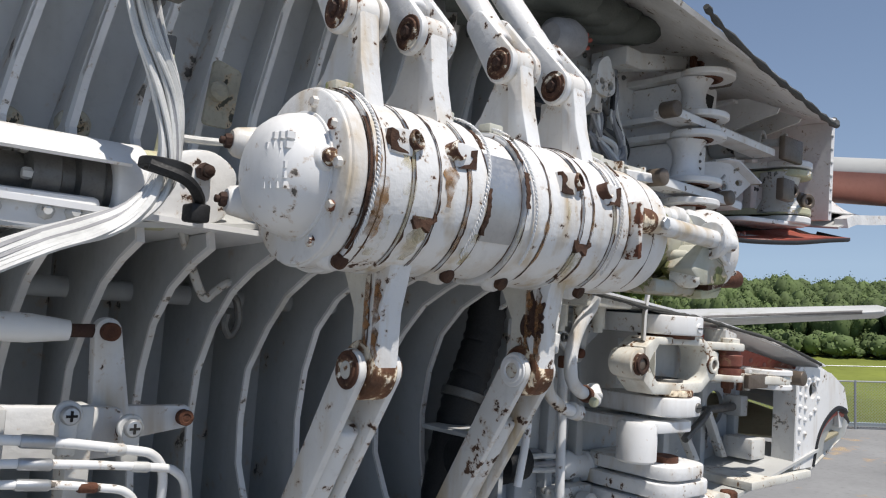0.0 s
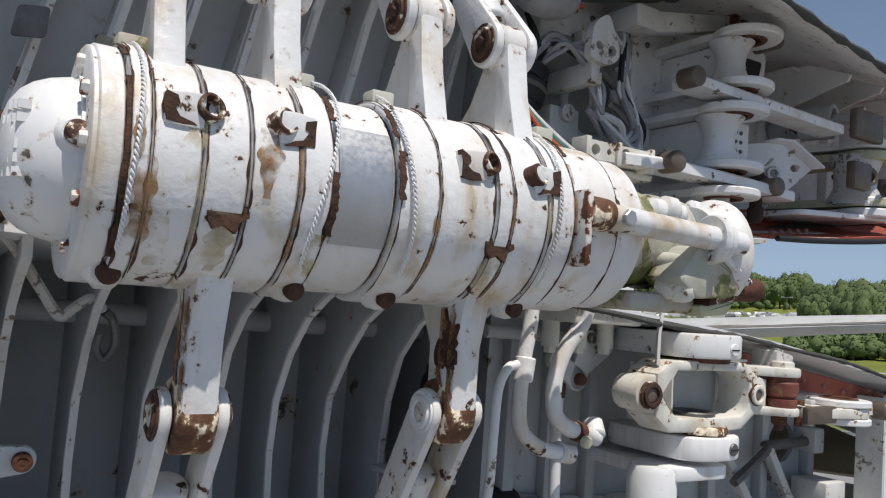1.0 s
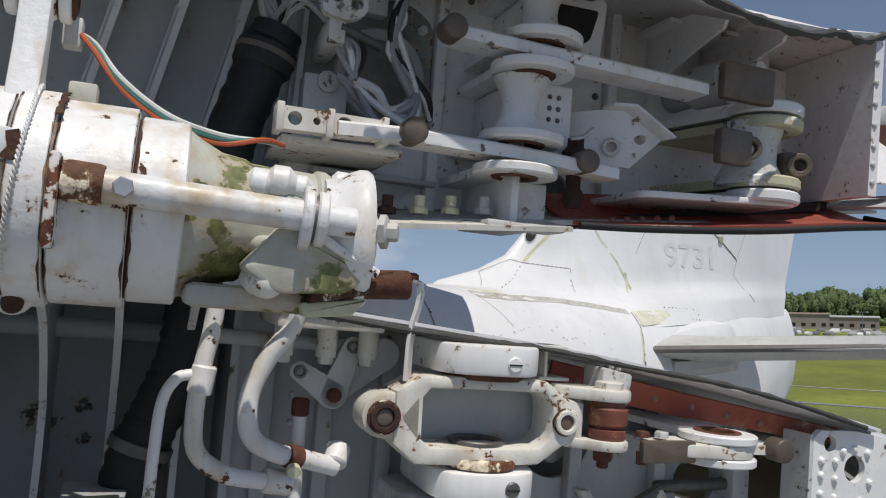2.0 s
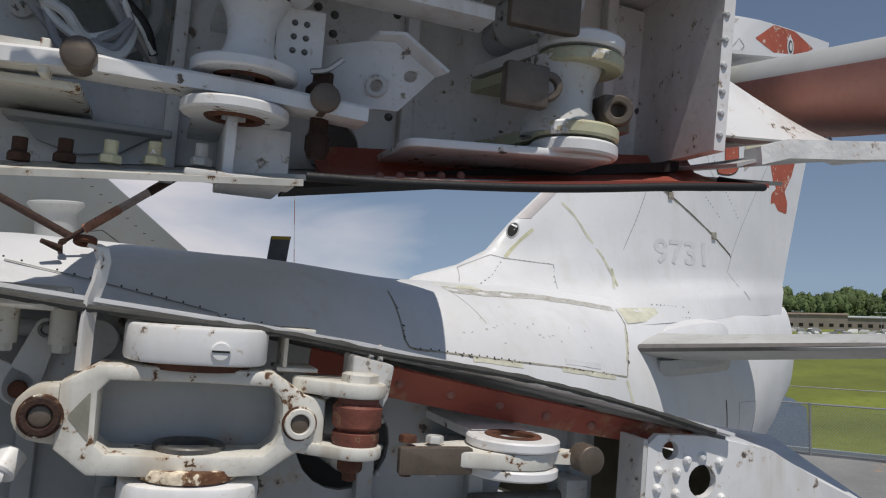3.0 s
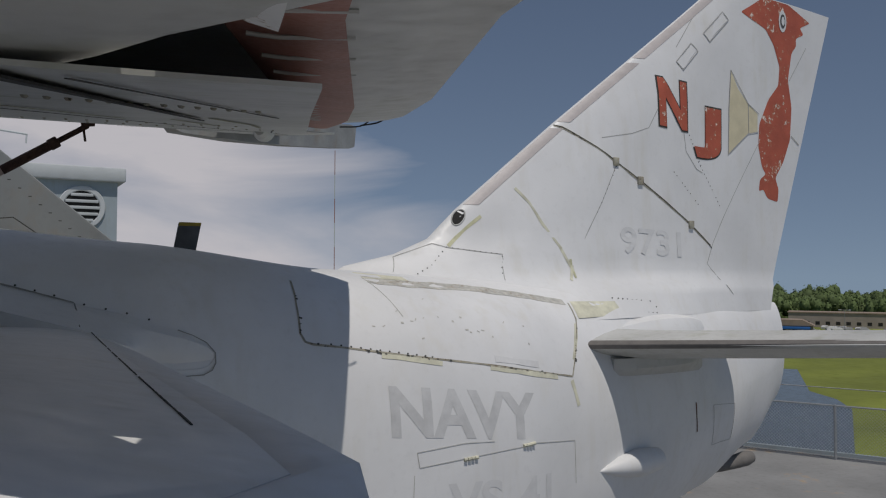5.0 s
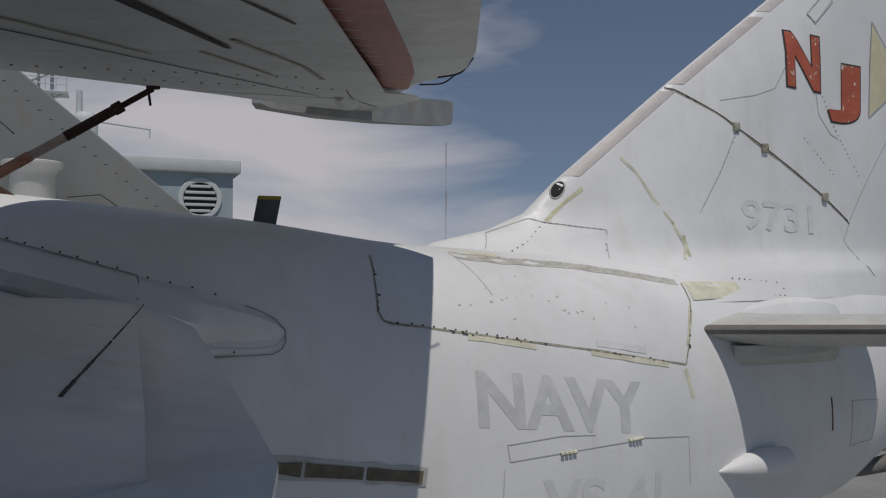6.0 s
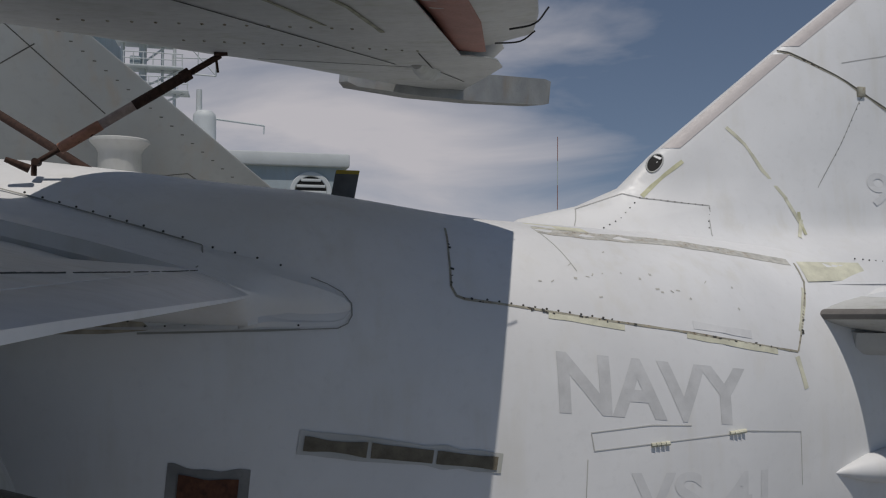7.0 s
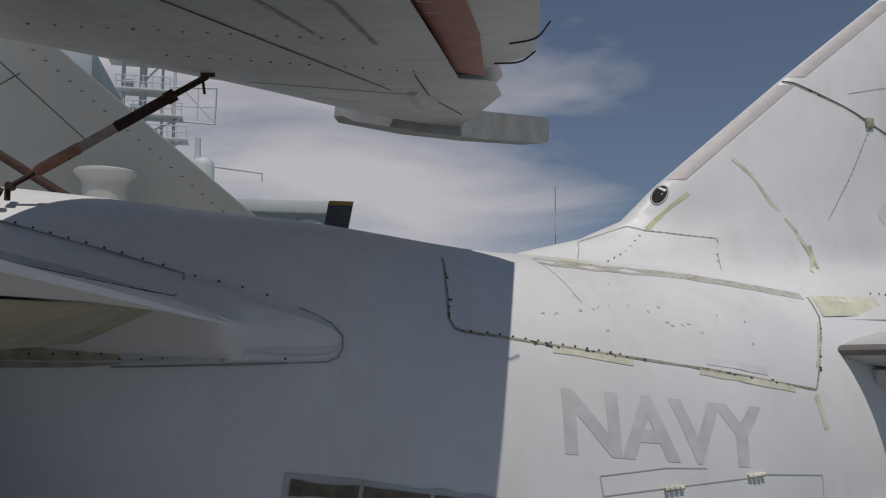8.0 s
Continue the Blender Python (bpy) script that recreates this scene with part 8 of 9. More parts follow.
for k in range(16):
    bm = B()
    t = k / 15
    d = 0.45 + 2.4 * t
    (d0, s0, c, h0), (d1, s1, c1, h1) = [(a, b) for a, b in zip(FLAP, FLAP[1:]) if a[0] <= d <= b[0]][0]
    u = (d - d0) / (d1 - d0)
    s, h = s0 + (s1 - s0) * u, h0 + (h1 - h0) * u
    tube(bm, [(s + 0.05, d, h - 0.0655), (s + 0.09, d, h - 0.064), (s + 0.14, d, h - 0.056), (s + 0.185, d, h - 0.049)], 0.003, 6, 2)
    part("slot_rib", bm, M_SKIN_UNDER, red)
bm = B()       # riveted red end rib
prism(bm, [(p[0], p[2]) for p in flap_sec(0, 1.577, 0.356, 0.358, 0.0495)], on_d, 0.110, 0.116)
endrib = part("end_rib", bm, M_PRIMER, flap, "riveted red end rib of the flap")
bm = B()
for s in (1.660, 1.768):
    dots(bm, [(s, 0.110, h) for h in [0.323 + 0.0125 * i for i in range(6)]], (0, -1, 0), 0.0040, 0.004)
dots(bm, [(s, 0.110, 0.330 + 0.022 * (k % 2)) for k, s in enumerate((1.868, 1.868, 1.885, 1.885))], (0, -1, 0), 0.0040, 0.004)
dots(bm, [(1.713, 0.110, 0.357)], (0, -1, 0), 0.0075, 0.007)
part("rivet", bm, M_PRIMER_PALE, endrib)
cover_ = part("cover_plate", prism(B(), round_outline([(1.800, 0.335), (1.840, 0.335), (1.840, 0.372), (1.800, 0.372)], 0.006), on_d, 0.1065, 0.111, 0.001), M_WHITE, endrib, "small square white cover plate")
bm = B()
dots(bm, [(s, 0.1075, h) for s in (1.799, 1.841) for h in (0.335, 0.372)], (0, -1, 0), 0.0055, 0.004)
part("rivet", bm, M_PRIMER_PALE, cover_)
# painted slot and streaks on the lower surface
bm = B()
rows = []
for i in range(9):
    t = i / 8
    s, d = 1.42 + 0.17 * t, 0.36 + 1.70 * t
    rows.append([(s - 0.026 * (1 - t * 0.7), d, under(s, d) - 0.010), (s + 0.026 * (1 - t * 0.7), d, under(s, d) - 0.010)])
# the skin is uncut; a near-black strip paints the slot's shade
part("slot_shade", slab(bm, rows, 0.003), M_DARK, outer_wing, "near-black strip standing in for a shaded slot in the wing surface")


def under_place(x, z, out):
    return Vector((x, z, under(x, z) - 0.008 - out))


bm = B()
for pts, w in (([(1.62, 1.9), (1.75, 2.6), (1.8, 3.2)], 0.016), ([(1.5, 2.2), (1.62, 3.0)], 0.014), ([(1.2, 1.5), (1.35, 2.3)], 0.012)):
    ribbon(bm, pts, under_place, w, 0.002)
part("mould_streak", bm, surface("green_mould", (0.36, 0.36, 0.27), 0.8, vary=0.4, scale=14), outer_wing)
bm = B()
for pts in ([(0.9, 0.6), (1.75, 4.6)], [(1.5, 0.5), (1.78, 1.6)], [(1.1, 4.2), (1.95, 4.9)], [(1.9, 4.0), (1.95, 5.0), (2.15, 6.2)]):
    ribbon(bm, pts, under_place, 0.007, 0.002, 30)
part("panel_gap", bm, M_LINE, outer_wing)
bm = B()
for pts in ([(1.35, 1.0), (1.72, 1.25)], [(1.0, 3.4), (1.9, 3.9)], [(0.8, 2.8), (1.7, 3.1)]):
    for a, b in zip(pts, pts[1:]):
        for i in range(14):
            t = i / 13
            s, d = a[0] + (b[0] - a[0]) * t, a[1] + (b[1] - a[1]) * t
            lathe(bm, (s, d, under(s, d) - 0.007), (0, 0, -1), [(0, 0.007), (0.004, 0.004)], 7)
part("rivet", bm, M_SEAM, outer_wing)
bm = B()       # tip fairings
secs = []
for i in range(9):
    t = i / 8
    d = 4.7 + 0.8 * t
    k = math.sin(math.pi * (0.12 + 0.8 * t)) ** 0.7
    c = 1.86 + 0.1 * t
    secs.append([(c + 0.07 * k * math.cos(a), d, under(c, d) - 0.005 - 0.09 * k * max(0.0, math.sin(a)) + 0.02) for a in [math.pi * j / 8 for j in range(9)]] + [(c, d, under(c, d) + 0.03)])
loft(bm, secs)
part("hinge_fairing", bm, M_SKIN_UNDER, outer_wing)
bm = B()
secs = []
for t, w, up, dn in ((0.0, 0.05, 0.06, 0.03), (0.03, 0.085, 0.08, 0.07), (0.3, 0.12, 0.10, 0.13), (0.6, 0.13, 0.10, 0.16), (0.95, 0.12, 0.10, 0.17), (1.0, 0.10, 0.08, 0.15)):
    c = Vector((1.2 + 1.8 * t, 6.54 + 2.1 * t))
    h = under(c.x, c.y) + 0.05
    a, b = c + Vector((0.76, -0.65)) * w, c - Vector((0.76, -0.65)) * w
    secs.append([(b.x, b.y, h - dn), (a.x, a.y, h - dn), (a.x, a.y, h + up), (b.x, b.y, h + up)])
loft(bm, secs)
tip = part("tip_pod", bm, surface("dark_grey_pod_paint", (0.36, 0.365, 0.36), 0.5, vary=0.2, scale=4, streak=0.4), outer_wing, "boxy grey wing tip pod")
for s, d, dx, dh in ((2.33, 3.4, 0.10, 0.13), (2.30, 3.9, 0.13, 0.10)):
    part("static_wick", tube(B(), [(s - 0.05, d, under(s, d) + 0.02), (s + dx * 0.5, d + 0.02, under(s, d) + dh * 0.45), (s + dx, d + 0.02, under(s, d) + dh)], 0.004, 6, 4), M_BLACK, outer_wing)

# ---- jury strut holding the folded wing ----
strut = thing("jury_strut", "rusty orange and brown jury strut propping up the folded wing", "strut")
p0, p1 = Vector((2.255, 4.13, 4.40)), Vector((3.03, 4.09, 4.915))
way = p1 - p0
part("lower_end", rod(B(), p0, p0 + way * 0.12, 0.012, n=10), M_RUST_DARK, strut)
part("orange_sleeve", rod(B(), p0 + way * 0.12, p0 + way * 0.34, 0.024, n=18, bevel=0.004), surface("faded_orange_paint", (0.40, 0.19, 0.12), 0.6, vary=0.3, scale=25, chips=0.4, chip_scale=60), strut, "faded orange sleeve")
part("middle_tube", rod(B(), p0 + way * 0.34, p0 + way * 0.52, 0.021, n=18), surface("chalky_pink_paint", (0.42, 0.33, 0.29), 0.7, vary=0.3, scale=30), strut)
part("upper_tube", rod(B(), p0 + way * 0.52, p0 + way * 0.80, 0.023, n=18), M_RUST_DARK, strut)
part("upper_end", rod(B(), p0 + way * 0.80, p1, 0.014, n=12), M_RUST_DARK, strut)
part("collar", rod(B(), p0 + way * 0.78, p0 + way * 0.83, 0.028, n=18, bevel=0.004), M_RUST_DARK, strut)
bm = B()
rod(bm, p1 + Vector((-0.03, 0, 0.01)), p1 + Vector((0.03, 0, 0.02)), 0.02, n=12)
rod(bm, p1 + Vector((-0.02, 0, -0.01)), p1 + Vector((-0.01, 0, -0.08)), 0.006, n=8)
part("end_fitting", bm, M_RUST_DARK, strut)
bm = B()
rod(bm, p0 + Vector((0, -0.03, 0)), p0 + Vector((0, 0.03, 0)), 0.016, n=12)
rod(bm, p0 + Vector((-0.01, 0, 0)), p0 + Vector((-0.01, 0, -0.06)), 0.012, n=10)
part("end_fitting", bm, M_RUST_DARK, strut)
strut2 = thing("second_strut", "dark rusty strut behind the jury strut", "strut")
part("tube", rod(B(), (2.42, 4.5, 4.40), (1.55, 4.9, 4.95), 0.022, n=14), M_RUST_DARK, strut2)

# ---- the other wing, folded on the far side ----
far_wing = thing("far_folded_wing", "grey far outer wing folded upwards behind the fuselage", "wing")
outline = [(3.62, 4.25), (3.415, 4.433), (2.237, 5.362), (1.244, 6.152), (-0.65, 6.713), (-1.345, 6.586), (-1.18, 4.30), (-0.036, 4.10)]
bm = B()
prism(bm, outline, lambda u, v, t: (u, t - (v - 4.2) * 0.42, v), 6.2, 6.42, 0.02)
# skin grey darkened to carry the shading on this folded wing
part("panel", bm, surface("shaded_grey_far_skin", (0.31, 0.325, 0.32), 0.5, vary=0.1, scale=1.2, streak=0.3), far_wing)
bm = B()
for i in range(34):
    t = i / 33
    x, z = 3.198 - 2.168 * t, 4.45 + 1.74 * t
    box(bm, (x - 0.010, 6.194 - (z - 4.2) * 0.42, z - 0.0025), (x + 0.010, 6.203 - (z - 4.2) * 0.42, z + 0.0025))
part("fastener", bm, M_LINE, far_wing)
bm = B()
for pts in ([(2.565, 4.546), (2.77, 4.57), (3.0, 4.41)], [(2.26, 4.93), (1.42, 5.68)], [(1.87, 5.32), (1.44, 5.06)]):
    part("panel_gap", tube(B(), [(x, 6.2 - (z - 4.2) * 0.42, z) for x, z in pts], 0.004, 6, 1, False), M_LINE, far_wing)


# ---- flight deck, island, fence ----
FENCE_A, FENCE_B = Vector((27.2, -4.0, 0)), Vector((16.6, 17.2, 0))
FENCE_DIR = (FENCE_B - FENCE_A).normalized()
bm = B()
edge0, edge1 = FENCE_A - FENCE_DIR * 60, FENCE_B + FENCE_DIR * 60
outline = [(edge0.x + 0.6, edge0.y), (edge1.x + 0.6, edge1.y), (-60, 75), (-90, -60)]
prism(bm, outline, lambda u, v, t: (u, v, t), -1.2, 0.0)
deck = tagged(link("deck", bm, M_DECK), "worn grey flight deck", "deck", kind="structure")
bm = B()
prism(bm, [(edge0.x + 0.4, edge0.y), (edge1.x + 0.4, edge1.y), (-60, 73), (-88, -58)], lambda u, v, t: (u, v, t), -17.5, -1.2)
tagged(link("ship_hull", bm, M_SHIP), "grey ship's side under the deck", "ship", kind="structure")
bm = B()
k0 = FENCE_A - FENCE_DIR * 40
k1 = FENCE_B + FENCE_DIR * 40
nrm = Vector((-FENCE_DIR.y, FENCE_DIR.x, 0))
for a, b in ((-0.5, -0.4),):
    prism(bm, [((k0 + nrm * a).x, (k0 + nrm * a).y), ((k1 + nrm * a).x, (k1 + nrm * a).y), ((k1 + nrm * b).x, (k1 + nrm * b).y), ((k0 + nrm * b).x, (k0 + nrm * b).y)], lambda u, v, t: (u, v, t), 0.0, 0.09)
tagged(link("deck_coaming", bm, M_SHIP), "low grey edge along the deck", "deck edge", kind="structure")

fence = thing("deck_fence", "chain-link fence on galvanised posts along the deck edge", "fence")
length = (k1 - k0).length
for i in range(int(length / 3) + 1):
    p = k0 + FENCE_DIR * (3.0 * i)
    part("post", rod(B(), p, p + Vector((0, 0, 1.26)), 0.03, n=10), M_GALV, fence)
bm = B()
rod(bm, k0 + Vector((0, 0, 1.23)), k1 + Vector((0, 0, 1.23)), 0.022, n=8)
part("top_rail", bm, M_GALV, fence)
mesh = bpy.data.meshes.new("wire_mesh")
verts, faces = [], []
step = 0.075
g0, g1 = (FENCE_A - FENCE_DIR * 2), (FENCE_B + FENCE_DIR * 12)
for sgn in (1, -1):
    k = int((g1 - g0).length / step)
    for i in range(k):
        x0 = i * step
        x1 = x0 + sgn * 1.15
        if not 0 <= x1 <= (g1 - g0).length:
            continue
        a, b = g0 + FENCE_DIR * x0 + Vector((0, 0, 0.05)), g0 + FENCE_DIR * x1 + Vector((0, 0, 1.2))
        o = nrm * 0.004
        w = Vector((0, 0, 0.006))
        n0 = len(verts)
        verts += [a - w, a + w, b + w, b - w, a - o, a + o, b + o, b - o]
        faces += [(n0, n0 + 1, n0 + 2, n0 + 3), (n0 + 4, n0 + 5, n0 + 6, n0 + 7)]
mesh.from_pydata([tuple(v) for v in verts], [], faces)
mesh.materials.append(M_GALV)
ob = new("wire_mesh", mesh)
ob.parent = fence
tagged(ob, kind="stuff")
bm = B()
q0, q1 = FENCE_A - FENCE_DIR * 40 - nrm * 1.6, FENCE_B + FENCE_DIR * 40 - nrm * 1.6
rod(bm, q0 + Vector((0, 0, 1.43)), q1 + Vector((0, 0, 1.43)), 0.012, n=6)
part("outer_cable", bm, M_GALV, fence)

# deckhouse on the island side
house = thing("deckhouse", "pale blue-grey steel deckhouse with a round louvre", "deckhouse")
HX, HY, HZ = 6.75, 30.0, 7.95
bm = B()
prism(bm, [(-14.0, HY + 0.0), (HX, HY), (HX, HY + 12), (-14.0, HY + 12)], lambda u, v, t: (u, v, t), 0.0, HZ - 0.45)
part("wall", bm, M_SHIP, house)
bm = B()
box(bm, (-14.2, HY - 0.25, HZ - 0.5), (HX + 0.25, HY + 12, HZ), 0.06)
part("roof_edge", bm, M_SHIP_PALE, house)
lv = part("louvre_ring", ring(B(), (5.60, HY, 6.52), (0, 1, 0), 0.76, 0.58, 0.16, 40), M_SHIP_PALE, house, "round louvre frame")
for i in range(5):
    z = 6.52 - 0.44 + 0.22 * i
    w = math.sqrt(max(0.02, 0.57 ** 2 - (z - 6.52) ** 2))
    bm = B()
    box(bm, (5.60 - w, HY - 0.09, z - 0.05), (5.60 + w, HY + 0.05, z + 0.05), 0.01)
    part("slat", bm, M_SHIP_PALE, lv)
# dark disc painting the shade behind the slats
part("louvre_dark", rod(B(), (5.60, HY - 0.03, 6.52), (5.60, HY - 0.01, 6.52), 0.59, n=30), M_DARK, house)

island = thing("ship_island", "grey ship superstructure with rails, tanks and masts", "superstructure")
bm = B()
box(bm, (-16, 34, 0), (-2.2, 46, 12.0), 0.1)
box(bm, (-14, 36, 12.0), (-3.0, 45, 15.0), 0.1)
part("block", bm, M_SHIP, island)
part("tank", lathe(B(), (1.70, 32.8, 7.5), (0, 0, 1), [(0, 0.44), (2.05, 0.44), (2.2, 0.42), (2.33, 0.30), (2.36, 0.0)], 24), M_SHIP_PALE, island)
for x, z0, z1, r in ((-0.62, 7.5, 15.5, 0.16), (0.55, 7.5, 13.6, 0.07), (-1.35, 7.5, 14.4, 0.09), (1.48, 9.4, 10.7, 0.13), (0.10, 7.5, 14.2, 0.06)):
    part("mast", rod(B(), (x, 33.0, z0), (x, 33.0, z1), r, r * 0.8, 10), M_SHIP_PALE, island)
# railed platforms with braces
for x0, x1, z in ((-1.6, 0.45, 12.42), (-1.3, 0.9, 11.45), (-1.1, 1.1, 10.55), (-1.9, 0.2, 13.6)):
    plat = part("platform", box(B(), (x0, 32.5, z - 0.07), (x1, 33.6, z), 0.02), M_SHIP_PALE, island)
    for k in range(7):
        x = x0 + 0.04 + (x1 - x0 - 0.08) * k / 6
        part("stanchion", rod(B(), (x, 32.55, z), (x, 32.55, z + 0.48), 0.022, n=6), M_SHIP_PALE, plat)
    for dz in (0.24, 0.48):
        part("guard_rail", rod(B(), (x0, 32.55, z + dz), (x1, 32.55, z + dz), 0.02, n=6), M_SHIP_PALE, plat)
    part("brace", rod(B(), (x1 - 0.1, 32.9, z - 0.05), (-0.55, 33.0, z - 0.75), 0.04, n=6), M_SHIP_PALE, plat)
    part("lamp_box", box(B(), (x0 + 0.25, 32.6, z + 0.02), (x0 + 0.65, 32.95, z + 0.34), 0.04), M_SHIP, plat)
# yard frame reaching out from the mast
yard = part("yard_frame", tube(B(), [(0.45, 33, 12.66), (2.14, 33, 12.72), (2.10, 33, 11.27), (0.5, 33, 11.32)], 0.045, 8, 1, False), M_SHIP_PALE, island)
for a, b in (((0.8, 12.68), (2.1, 11.3)), ((1.45, 12.7), (1.42, 11.3)), ((0.6, 11.9), (2.12, 11.95))):
    part("yard_strut", rod(B(), (a[0], 33, a[1]), (b[0], 33, b[1]), 0.024, n=6), M_SHIP_PALE, yard)
bm = B()
rod(bm, (2.0, 32.8, 9.55), (3.98, 32.8, 9.36), 0.045, n=8)
rod(bm, (3.98, 32.8, 9.36), (3.96, 32.8, 9.02), 0.03, n=6)
part("boom", bm, M_SHIP_PALE, island)

# ---- the land and water below ----
bm = B()
n_r = 48
rings = []
for r, low in ((0.0, 0.0), (120.0, 0.0), (500.0, 0.0), (1200.0, 26.0), (4000.0, 130.0)):
    rings.append([bm.verts.new((r * math.cos(2 * math.pi * i / n_r), r * math.sin(2 * math.pi * i / n_r), -17.5 - low)) for i in range(n_r)] if r else [bm.verts.new((0, 0, -17.5))])
for i in range(n_r):
    bm.faces.new((rings[0][0], rings[1][i], rings[1][(i + 1) % n_r]))
for a, b in zip(rings[1:], rings[2:]):
    for i in range(n_r):
        bm.faces.new((a[i], b[i], b[(i + 1) % n_r], a[(i + 1) % n_r]))
tagged(link("ground", bm, M_MARSH), "bright green marsh grass reaching the woods", "ground", kind="structure")


def polar(deg, dist, z=0.0):
    return (dist * math.cos(radians(deg)), dist * math.sin(radians(deg)), z)


bm = B()
shape = [polar(31.6, 45), polar(32.0, 115), polar(32.3, 150), polar(33.2, 161), polar(34.8, 170), polar(35.6, 208), polar(45, 214), polar(60, 214), polar(80, 180), polar(95, 150), polar(100, 30), polar(45, 30)]
bm.faces.new([bm.verts.new((x, y, -17.44)) for x, y, _ in shape])
tagged(link("water", bm, M_WATER), "still grey creek water beside the marsh", "water", kind="structure")

# far woods: crowns of many leaf clumps
rnd = np.random.RandomState(5)
verts, faces = [], []
trunk_v, trunk_f = [], []


BALL = np.array([(math.sin(a) * math.cos(b), math.sin(a) * math.sin(b), math.cos(a)) for a in [math.pi * (i + 0.5) / 6 for i in range(6)] for b in [2 * math.pi * (j + 0.5 * (i % 2)) / 9 for j in range(9)]])
BALL_FACES = [(i * 9 + j, i * 9 + (j + 1) % 9, (i + 1) * 9 + (j + 1) % 9, (i + 1) * 9 + j) for i in range(5) for j in range(9)] + [tuple(range(8, -1, -1)), tuple(range(45, 54))]


def crown(x, y, z, w, h, count, size):
    """A lumpy inner mass with leaf sprays lying along its surface."""
    body = BALL * np.array((w, w, h * 0.47)) * (0.84 + 0.07 * rnd.normal(size=(len(BALL), 1)).clip(-1.5, 1.5)) + np.array((x, y, z + h * 0.55))
    n0 = len(verts)
    verts.extend(map(tuple, body))
    faces.extend(tuple(n0 + k for k in f) for f in BALL_FACES)
    v = rnd.normal(size=(count, 3))
    v /= np.linalg.norm(v, axis=1, keepdims=True) + 1e-9
    lump = (1 + 0.20 * np.sin(v[:, :1] * 5 + x) * np.sin(v[:, 1:2] * 4 + y)) * rnd.uniform(0.80, 1.04, size=(count, 1))
    c = v * lump * np.array((w, w, h * 0.47)) + np.array((x, y, z + h * 0.55))
    face = v + 0.55 * rnd.normal(size=(count, 3))
    a = np.cross(face, rnd.normal(size=(count, 3)))
    a /= np.linalg.norm(a, axis=1, keepdims=True) + 1e-9
    b = np.cross(face, a)
    b /= np.linalg.norm(b, axis=1, keepdims=True) + 1e-9
    a *= size * rnd.uniform(0.7, 1.5, size=(count, 1))
    b *= size * rnd.uniform(0.7, 1.5, size=(count, 1))
    for q in np.stack([c - a - b * 0.4, c - b * 0.9, c + a - b * 0.4, c + b], 1):
        n0 = len(verts)
        verts.extend(map(tuple, q))
        faces.append((n0, n0 + 1, n0 + 2, n0 + 3))


for i in range(820):
    deg = rnd.uniform(-6, 50)
    row = rnd.randint(0, 4)
    near = 230 + 26 * row if deg < 19 else 440 + 34 * row
    dist = near + rnd.uniform(-12, 12)
    x, y, _ = polar(deg, dist)
    h = rnd.uniform(8.5, 14.5) + 2.0 * math.sin(deg * 1.7) + 0.9 * math.sin(deg * 5.3) + 1.2 * row
    w = h * rnd.uniform(0.26, 0.46)
    for k in range(6):
        a, q = rnd.uniform(0, 6.28), rnd.uniform(0.2, 0.75) * w
        lo = rnd.uniform(0.0, 0.34) * h if k else 0.40 * h
        crown(x + q * math.cos(a), y + q * math.sin(a), -17.5 + lo, w * rnd.uniform(0.4, 0.62), (h - lo) * rnd.uniform(0.75, 1.0), 110 if deg < 19 else 46, 0.24 if deg < 19 else 0.46)
    n0 = len(trunk_v)
    for a in range(5):
        trunk_v.append((x + 0.3 * math.cos(a * 1.257), y + 0.3 * math.sin(a * 1.257), -17.5))
    for a in range(5):
        trunk_v.append((x + 0.16 * math.cos(a * 1.257), y + 0.16 * math.sin(a * 1.257), -17.5 + h * 0.6))
    for a in range(5):
        trunk_f.append((n0 + a, n0 + (a + 1) % 5, n0 + 5 + (a + 1) % 5, n0 + 5 + a))
for i in range(620):      # low shrubs along the wood's edge
    deg = rnd.uniform(-8, 20) if i < 420 else rnd.uniform(18, 50)
    dist = rnd.uniform(206, 226) if i < 420 else rnd.uniform(408, 436)
    x, y, _ = polar(deg, dist)
    crown(x, y, -17.5, rnd.uniform(1.6, 3.0), rnd.uniform(2.5, 6.0), 60, 0.34)
me = bpy.data.meshes.new("far_woods")
me.from_pydata(verts, [], faces)
me.materials.append(M_LEAF)
me.polygons.foreach_set("use_smooth", [True] * len(me.polygons))
woods = tagged(new("far_woods", me), "dense green deciduous woods beyond the marsh", "woods", kind="stuff")
me = bpy.data.meshes.new("trunks")
me.from_pydata(trunk_v, [], trunk_f)
me.materials.append(M_TRUNK)
ob = new("trunks", me)
ob.parent = woods

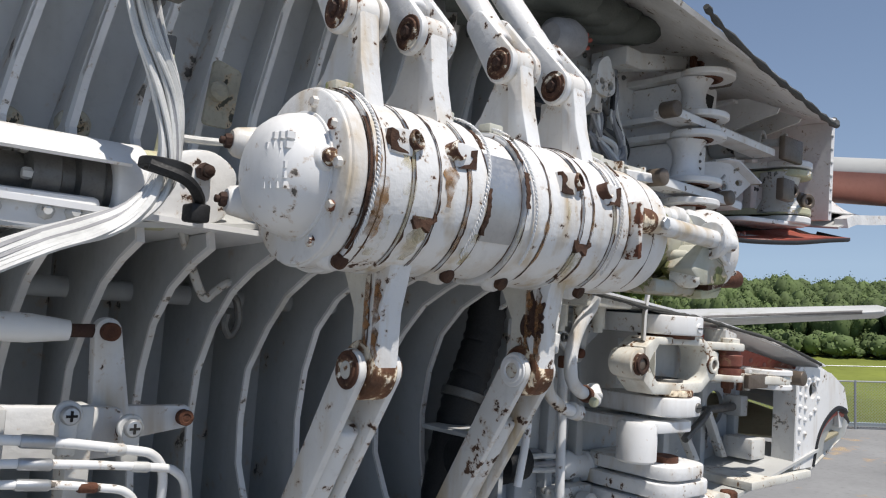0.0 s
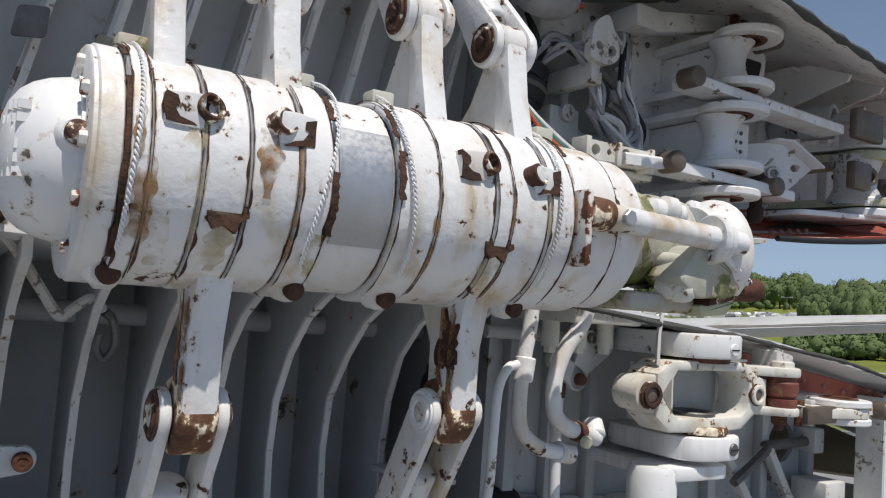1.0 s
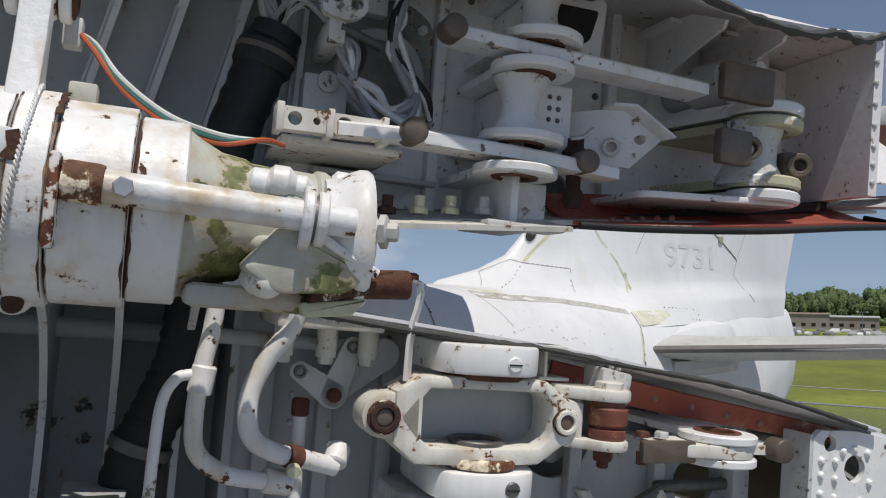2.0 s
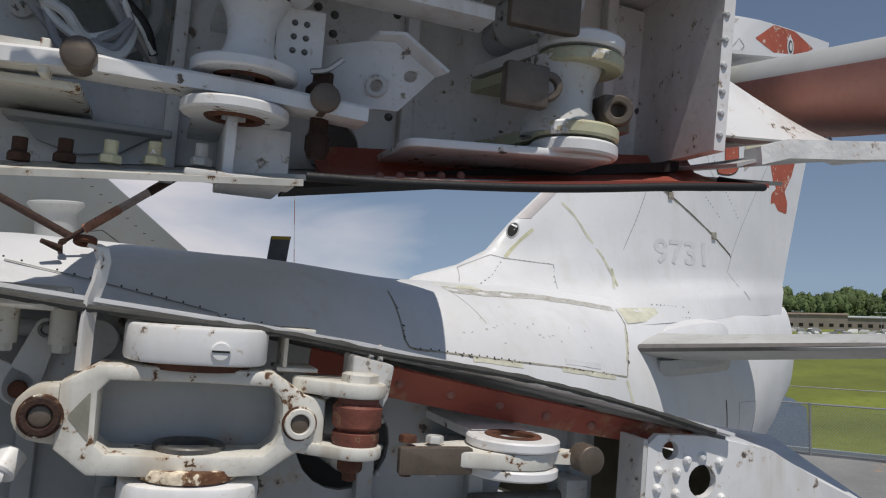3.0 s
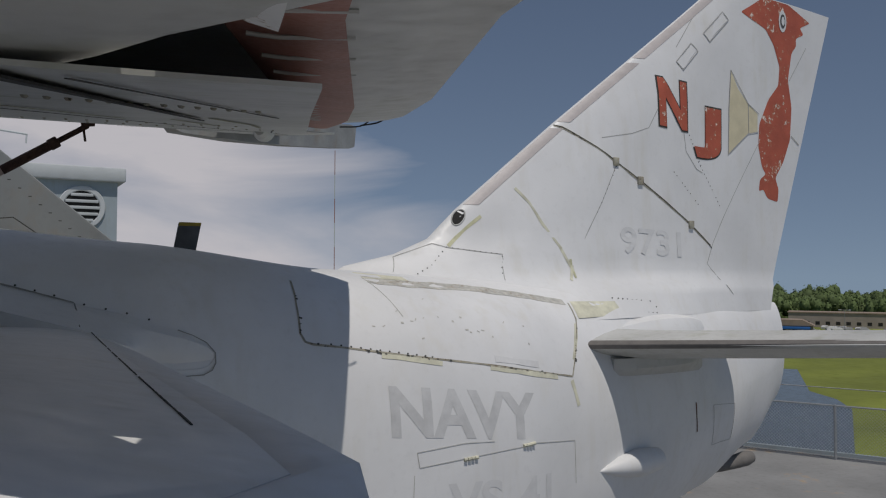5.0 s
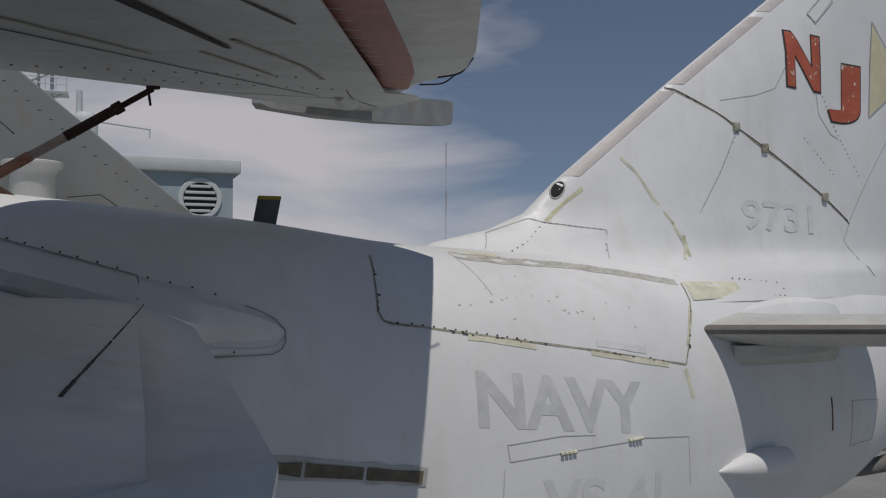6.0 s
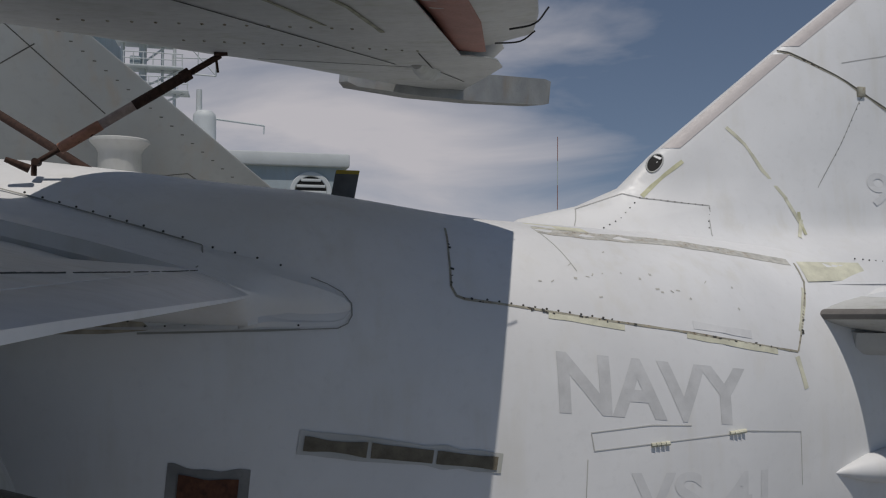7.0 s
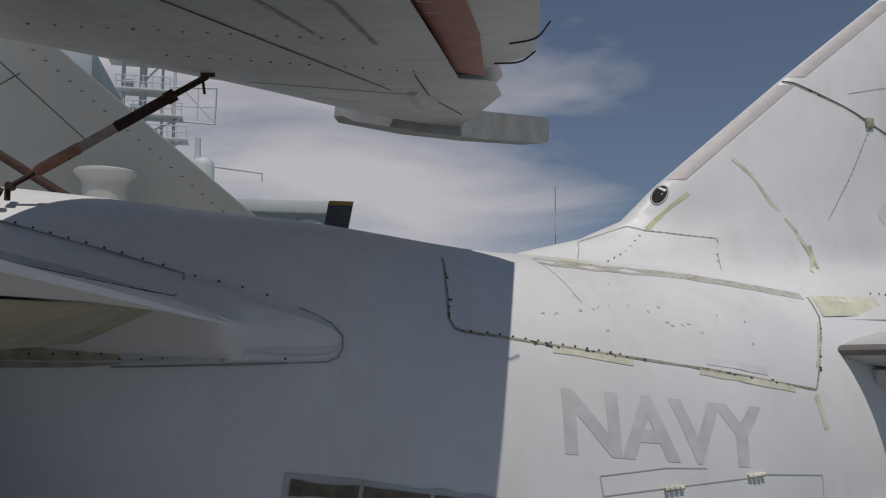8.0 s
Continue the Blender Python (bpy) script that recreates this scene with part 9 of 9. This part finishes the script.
# far buildings, car park, lamps
def far_box(name, label, deg, dist, w, dpt, h, wall, roof, rise=0.0):
    ob = thing(name, label, "building", Matrix.Translation(polar(deg, dist, -17.5)) @ Matrix.Rotation(radians(deg), 4, "Z"))
    part("wall", box(B(), (-dpt / 2, -w / 2, 0), (dpt / 2, w / 2, h)), wall, ob)
    bm = B()
    if rise:
        prism(bm, [(-w / 2 - 0.8, h), (w / 2 + 0.8, h), (w / 4, h + rise), (-w / 4, h + rise)], lambda u, v, t: (t, u, v), -dpt / 2 - 0.6, dpt / 2 + 0.6)
    else:
        box(bm, (-dpt / 2 - 0.4, -w / 2 - 0.4, h), (dpt / 2 + 0.4, w / 2 + 0.4, h + 0.4))
    part("roof", bm, roof, ob)
    for i in range(int(w / 4)):
        part("window", box(B(), (-dpt / 2 - 0.06, -w / 2 + 1.5 + i * 4, 1.2), (-dpt / 2 + 0.1, -w / 2 + 3.2 + i * 4, 2.6)), M_DARK, ob)
    return ob


far_box("far_building", "low flat-roofed tan building beyond the water", 33.2, 392, 42, 12, 6.2, M_WALL_TAN, M_ROOF_TAN)
far_box("far_building", "long low tan building among parked cars", 29.2, 392, 26, 10, 5.2, M_WALL_TAN, M_SHIP_PALE)
hut = far_box("waterside_building", "brown-roofed waterside building with blue awnings", 36.1, 338, 15, 9, 3.4, M_WALL_TAN, M_ROOF_TAN, 2.2)
part("awning", box(B(), (-6.0, -6.5, 2.0), (-4.6, 7.0, 3.0), 0.05), M_BLUE, hut)
arch = thing("white_shelter", "small white arched shelter beside the car park", "shelter", Matrix.Translation(polar(25.0, 352, -17.5)) @ Matrix.Rotation(radians(21), 4, "Z"))
bm = B()
prism(bm, [(6 * math.cos(math.pi * i / 12), 5.2 * math.sin(math.pi * i / 12)) for i in range(13)], lambda u, v, t: (t, u, v), -6, 6)
part("shell", bm, M_SKIN, arch)
verts, faces = [], []
for i in range(150):
    deg, dist = rnd.uniform(18, 45), rnd.uniform(340, 378)
    x, y, _ = polar(deg, dist)
    a = rnd.uniform(0, 3.14)
    n0 = len(verts)
    for u, v, z in ((-2.1, -0.9, 0.1), (2.1, -0.9, 0.1), (2.1, 0.9, 0.1), (-2.1, 0.9, 0.1), (-2.1, -0.9, 0.8), (2.1, -0.9, 0.8), (2.1, 0.9, 0.8), (-2.1, 0.9, 0.8), (-1.2, -0.75, 1.45), (1.1, -0.75, 1.45), (1.1, 0.75, 1.45), (-1.2, 0.75, 1.45)):
        verts.append((x + u * math.cos(a) - v * math.sin(a), y + u * math.sin(a) + v * math.cos(a), -17.5 + z))
    for p in (0, 4):
        for j in range(4):
            faces.append((n0 + p + j, n0 + p + (j + 1) % 4, n0 + p + 4 + (j + 1) % 4, n0 + p + 4 + j))
    faces.append((n0 + 8, n0 + 9, n0 + 10, n0 + 11))
me = bpy.data.meshes.new("parked_cars")
me.from_pydata(verts, [], faces)
me.materials.append(M_CARS)
tagged(new("parked_cars", me), "rows of small parked cars far off", "cars", kind="stuff")
first = None
for deg, dist in ((33.0, 352), (28.2, 352), (24.0, 350), (20.2, 345)):
    m = Matrix.Translation(polar(deg, dist, -17.5)) @ Matrix.Rotation(radians(deg), 4, "Z")
    if first is None:
        first = thing("lamp_post", "tall grey lamp post with twin heads", "lamp post", m, "car park lamps")
        part("pole", rod(B(), (0, 0, 0), (0, 0, 9.0), 0.14, 0.08, 8), M_GALV, first)
        part("arm", rod(B(), (0, -1.6, 8.9), (0, 1.6, 8.9), 0.06, n=6), M_GALV, first)
        for y in (-1.7, 1.7):
            part("lamp_head", box(B(), (-0.3, y - 0.5, 8.8), (0.3, y + 0.5, 9.1), 0.05), M_SHIP_PALE, first)
    else:
        copy_thing(first, m)
mastf = thing("radio_mast", "thin striped radio mast far away", "mast", Matrix.Translation(polar(67.5, 900, -17.5)))
for i in range(6):
    part("mast_section", rod(B(), (0, 0, 27 * i), (0, 0, 27 * i + 27), 0.42, n=6), M_PRIMER_PALE if i % 2 else M_SHIP_PALE, mastf)


# rivets, fasteners and the like are too many and too small to count
for ob in list(bpy.data.objects):
    if ob.type == "MESH" and ob.name.split(".")[0] in ("rivet", "web_rivet", "rust_chip", "fastener", "cove_rivet", "spar_rivet", "fillet_rivet", "paint_scuff", "raised_writing", "plate_stud", "lock_wire", "trunks", "wire_tail"):
        tagged(ob, kind="stuff")
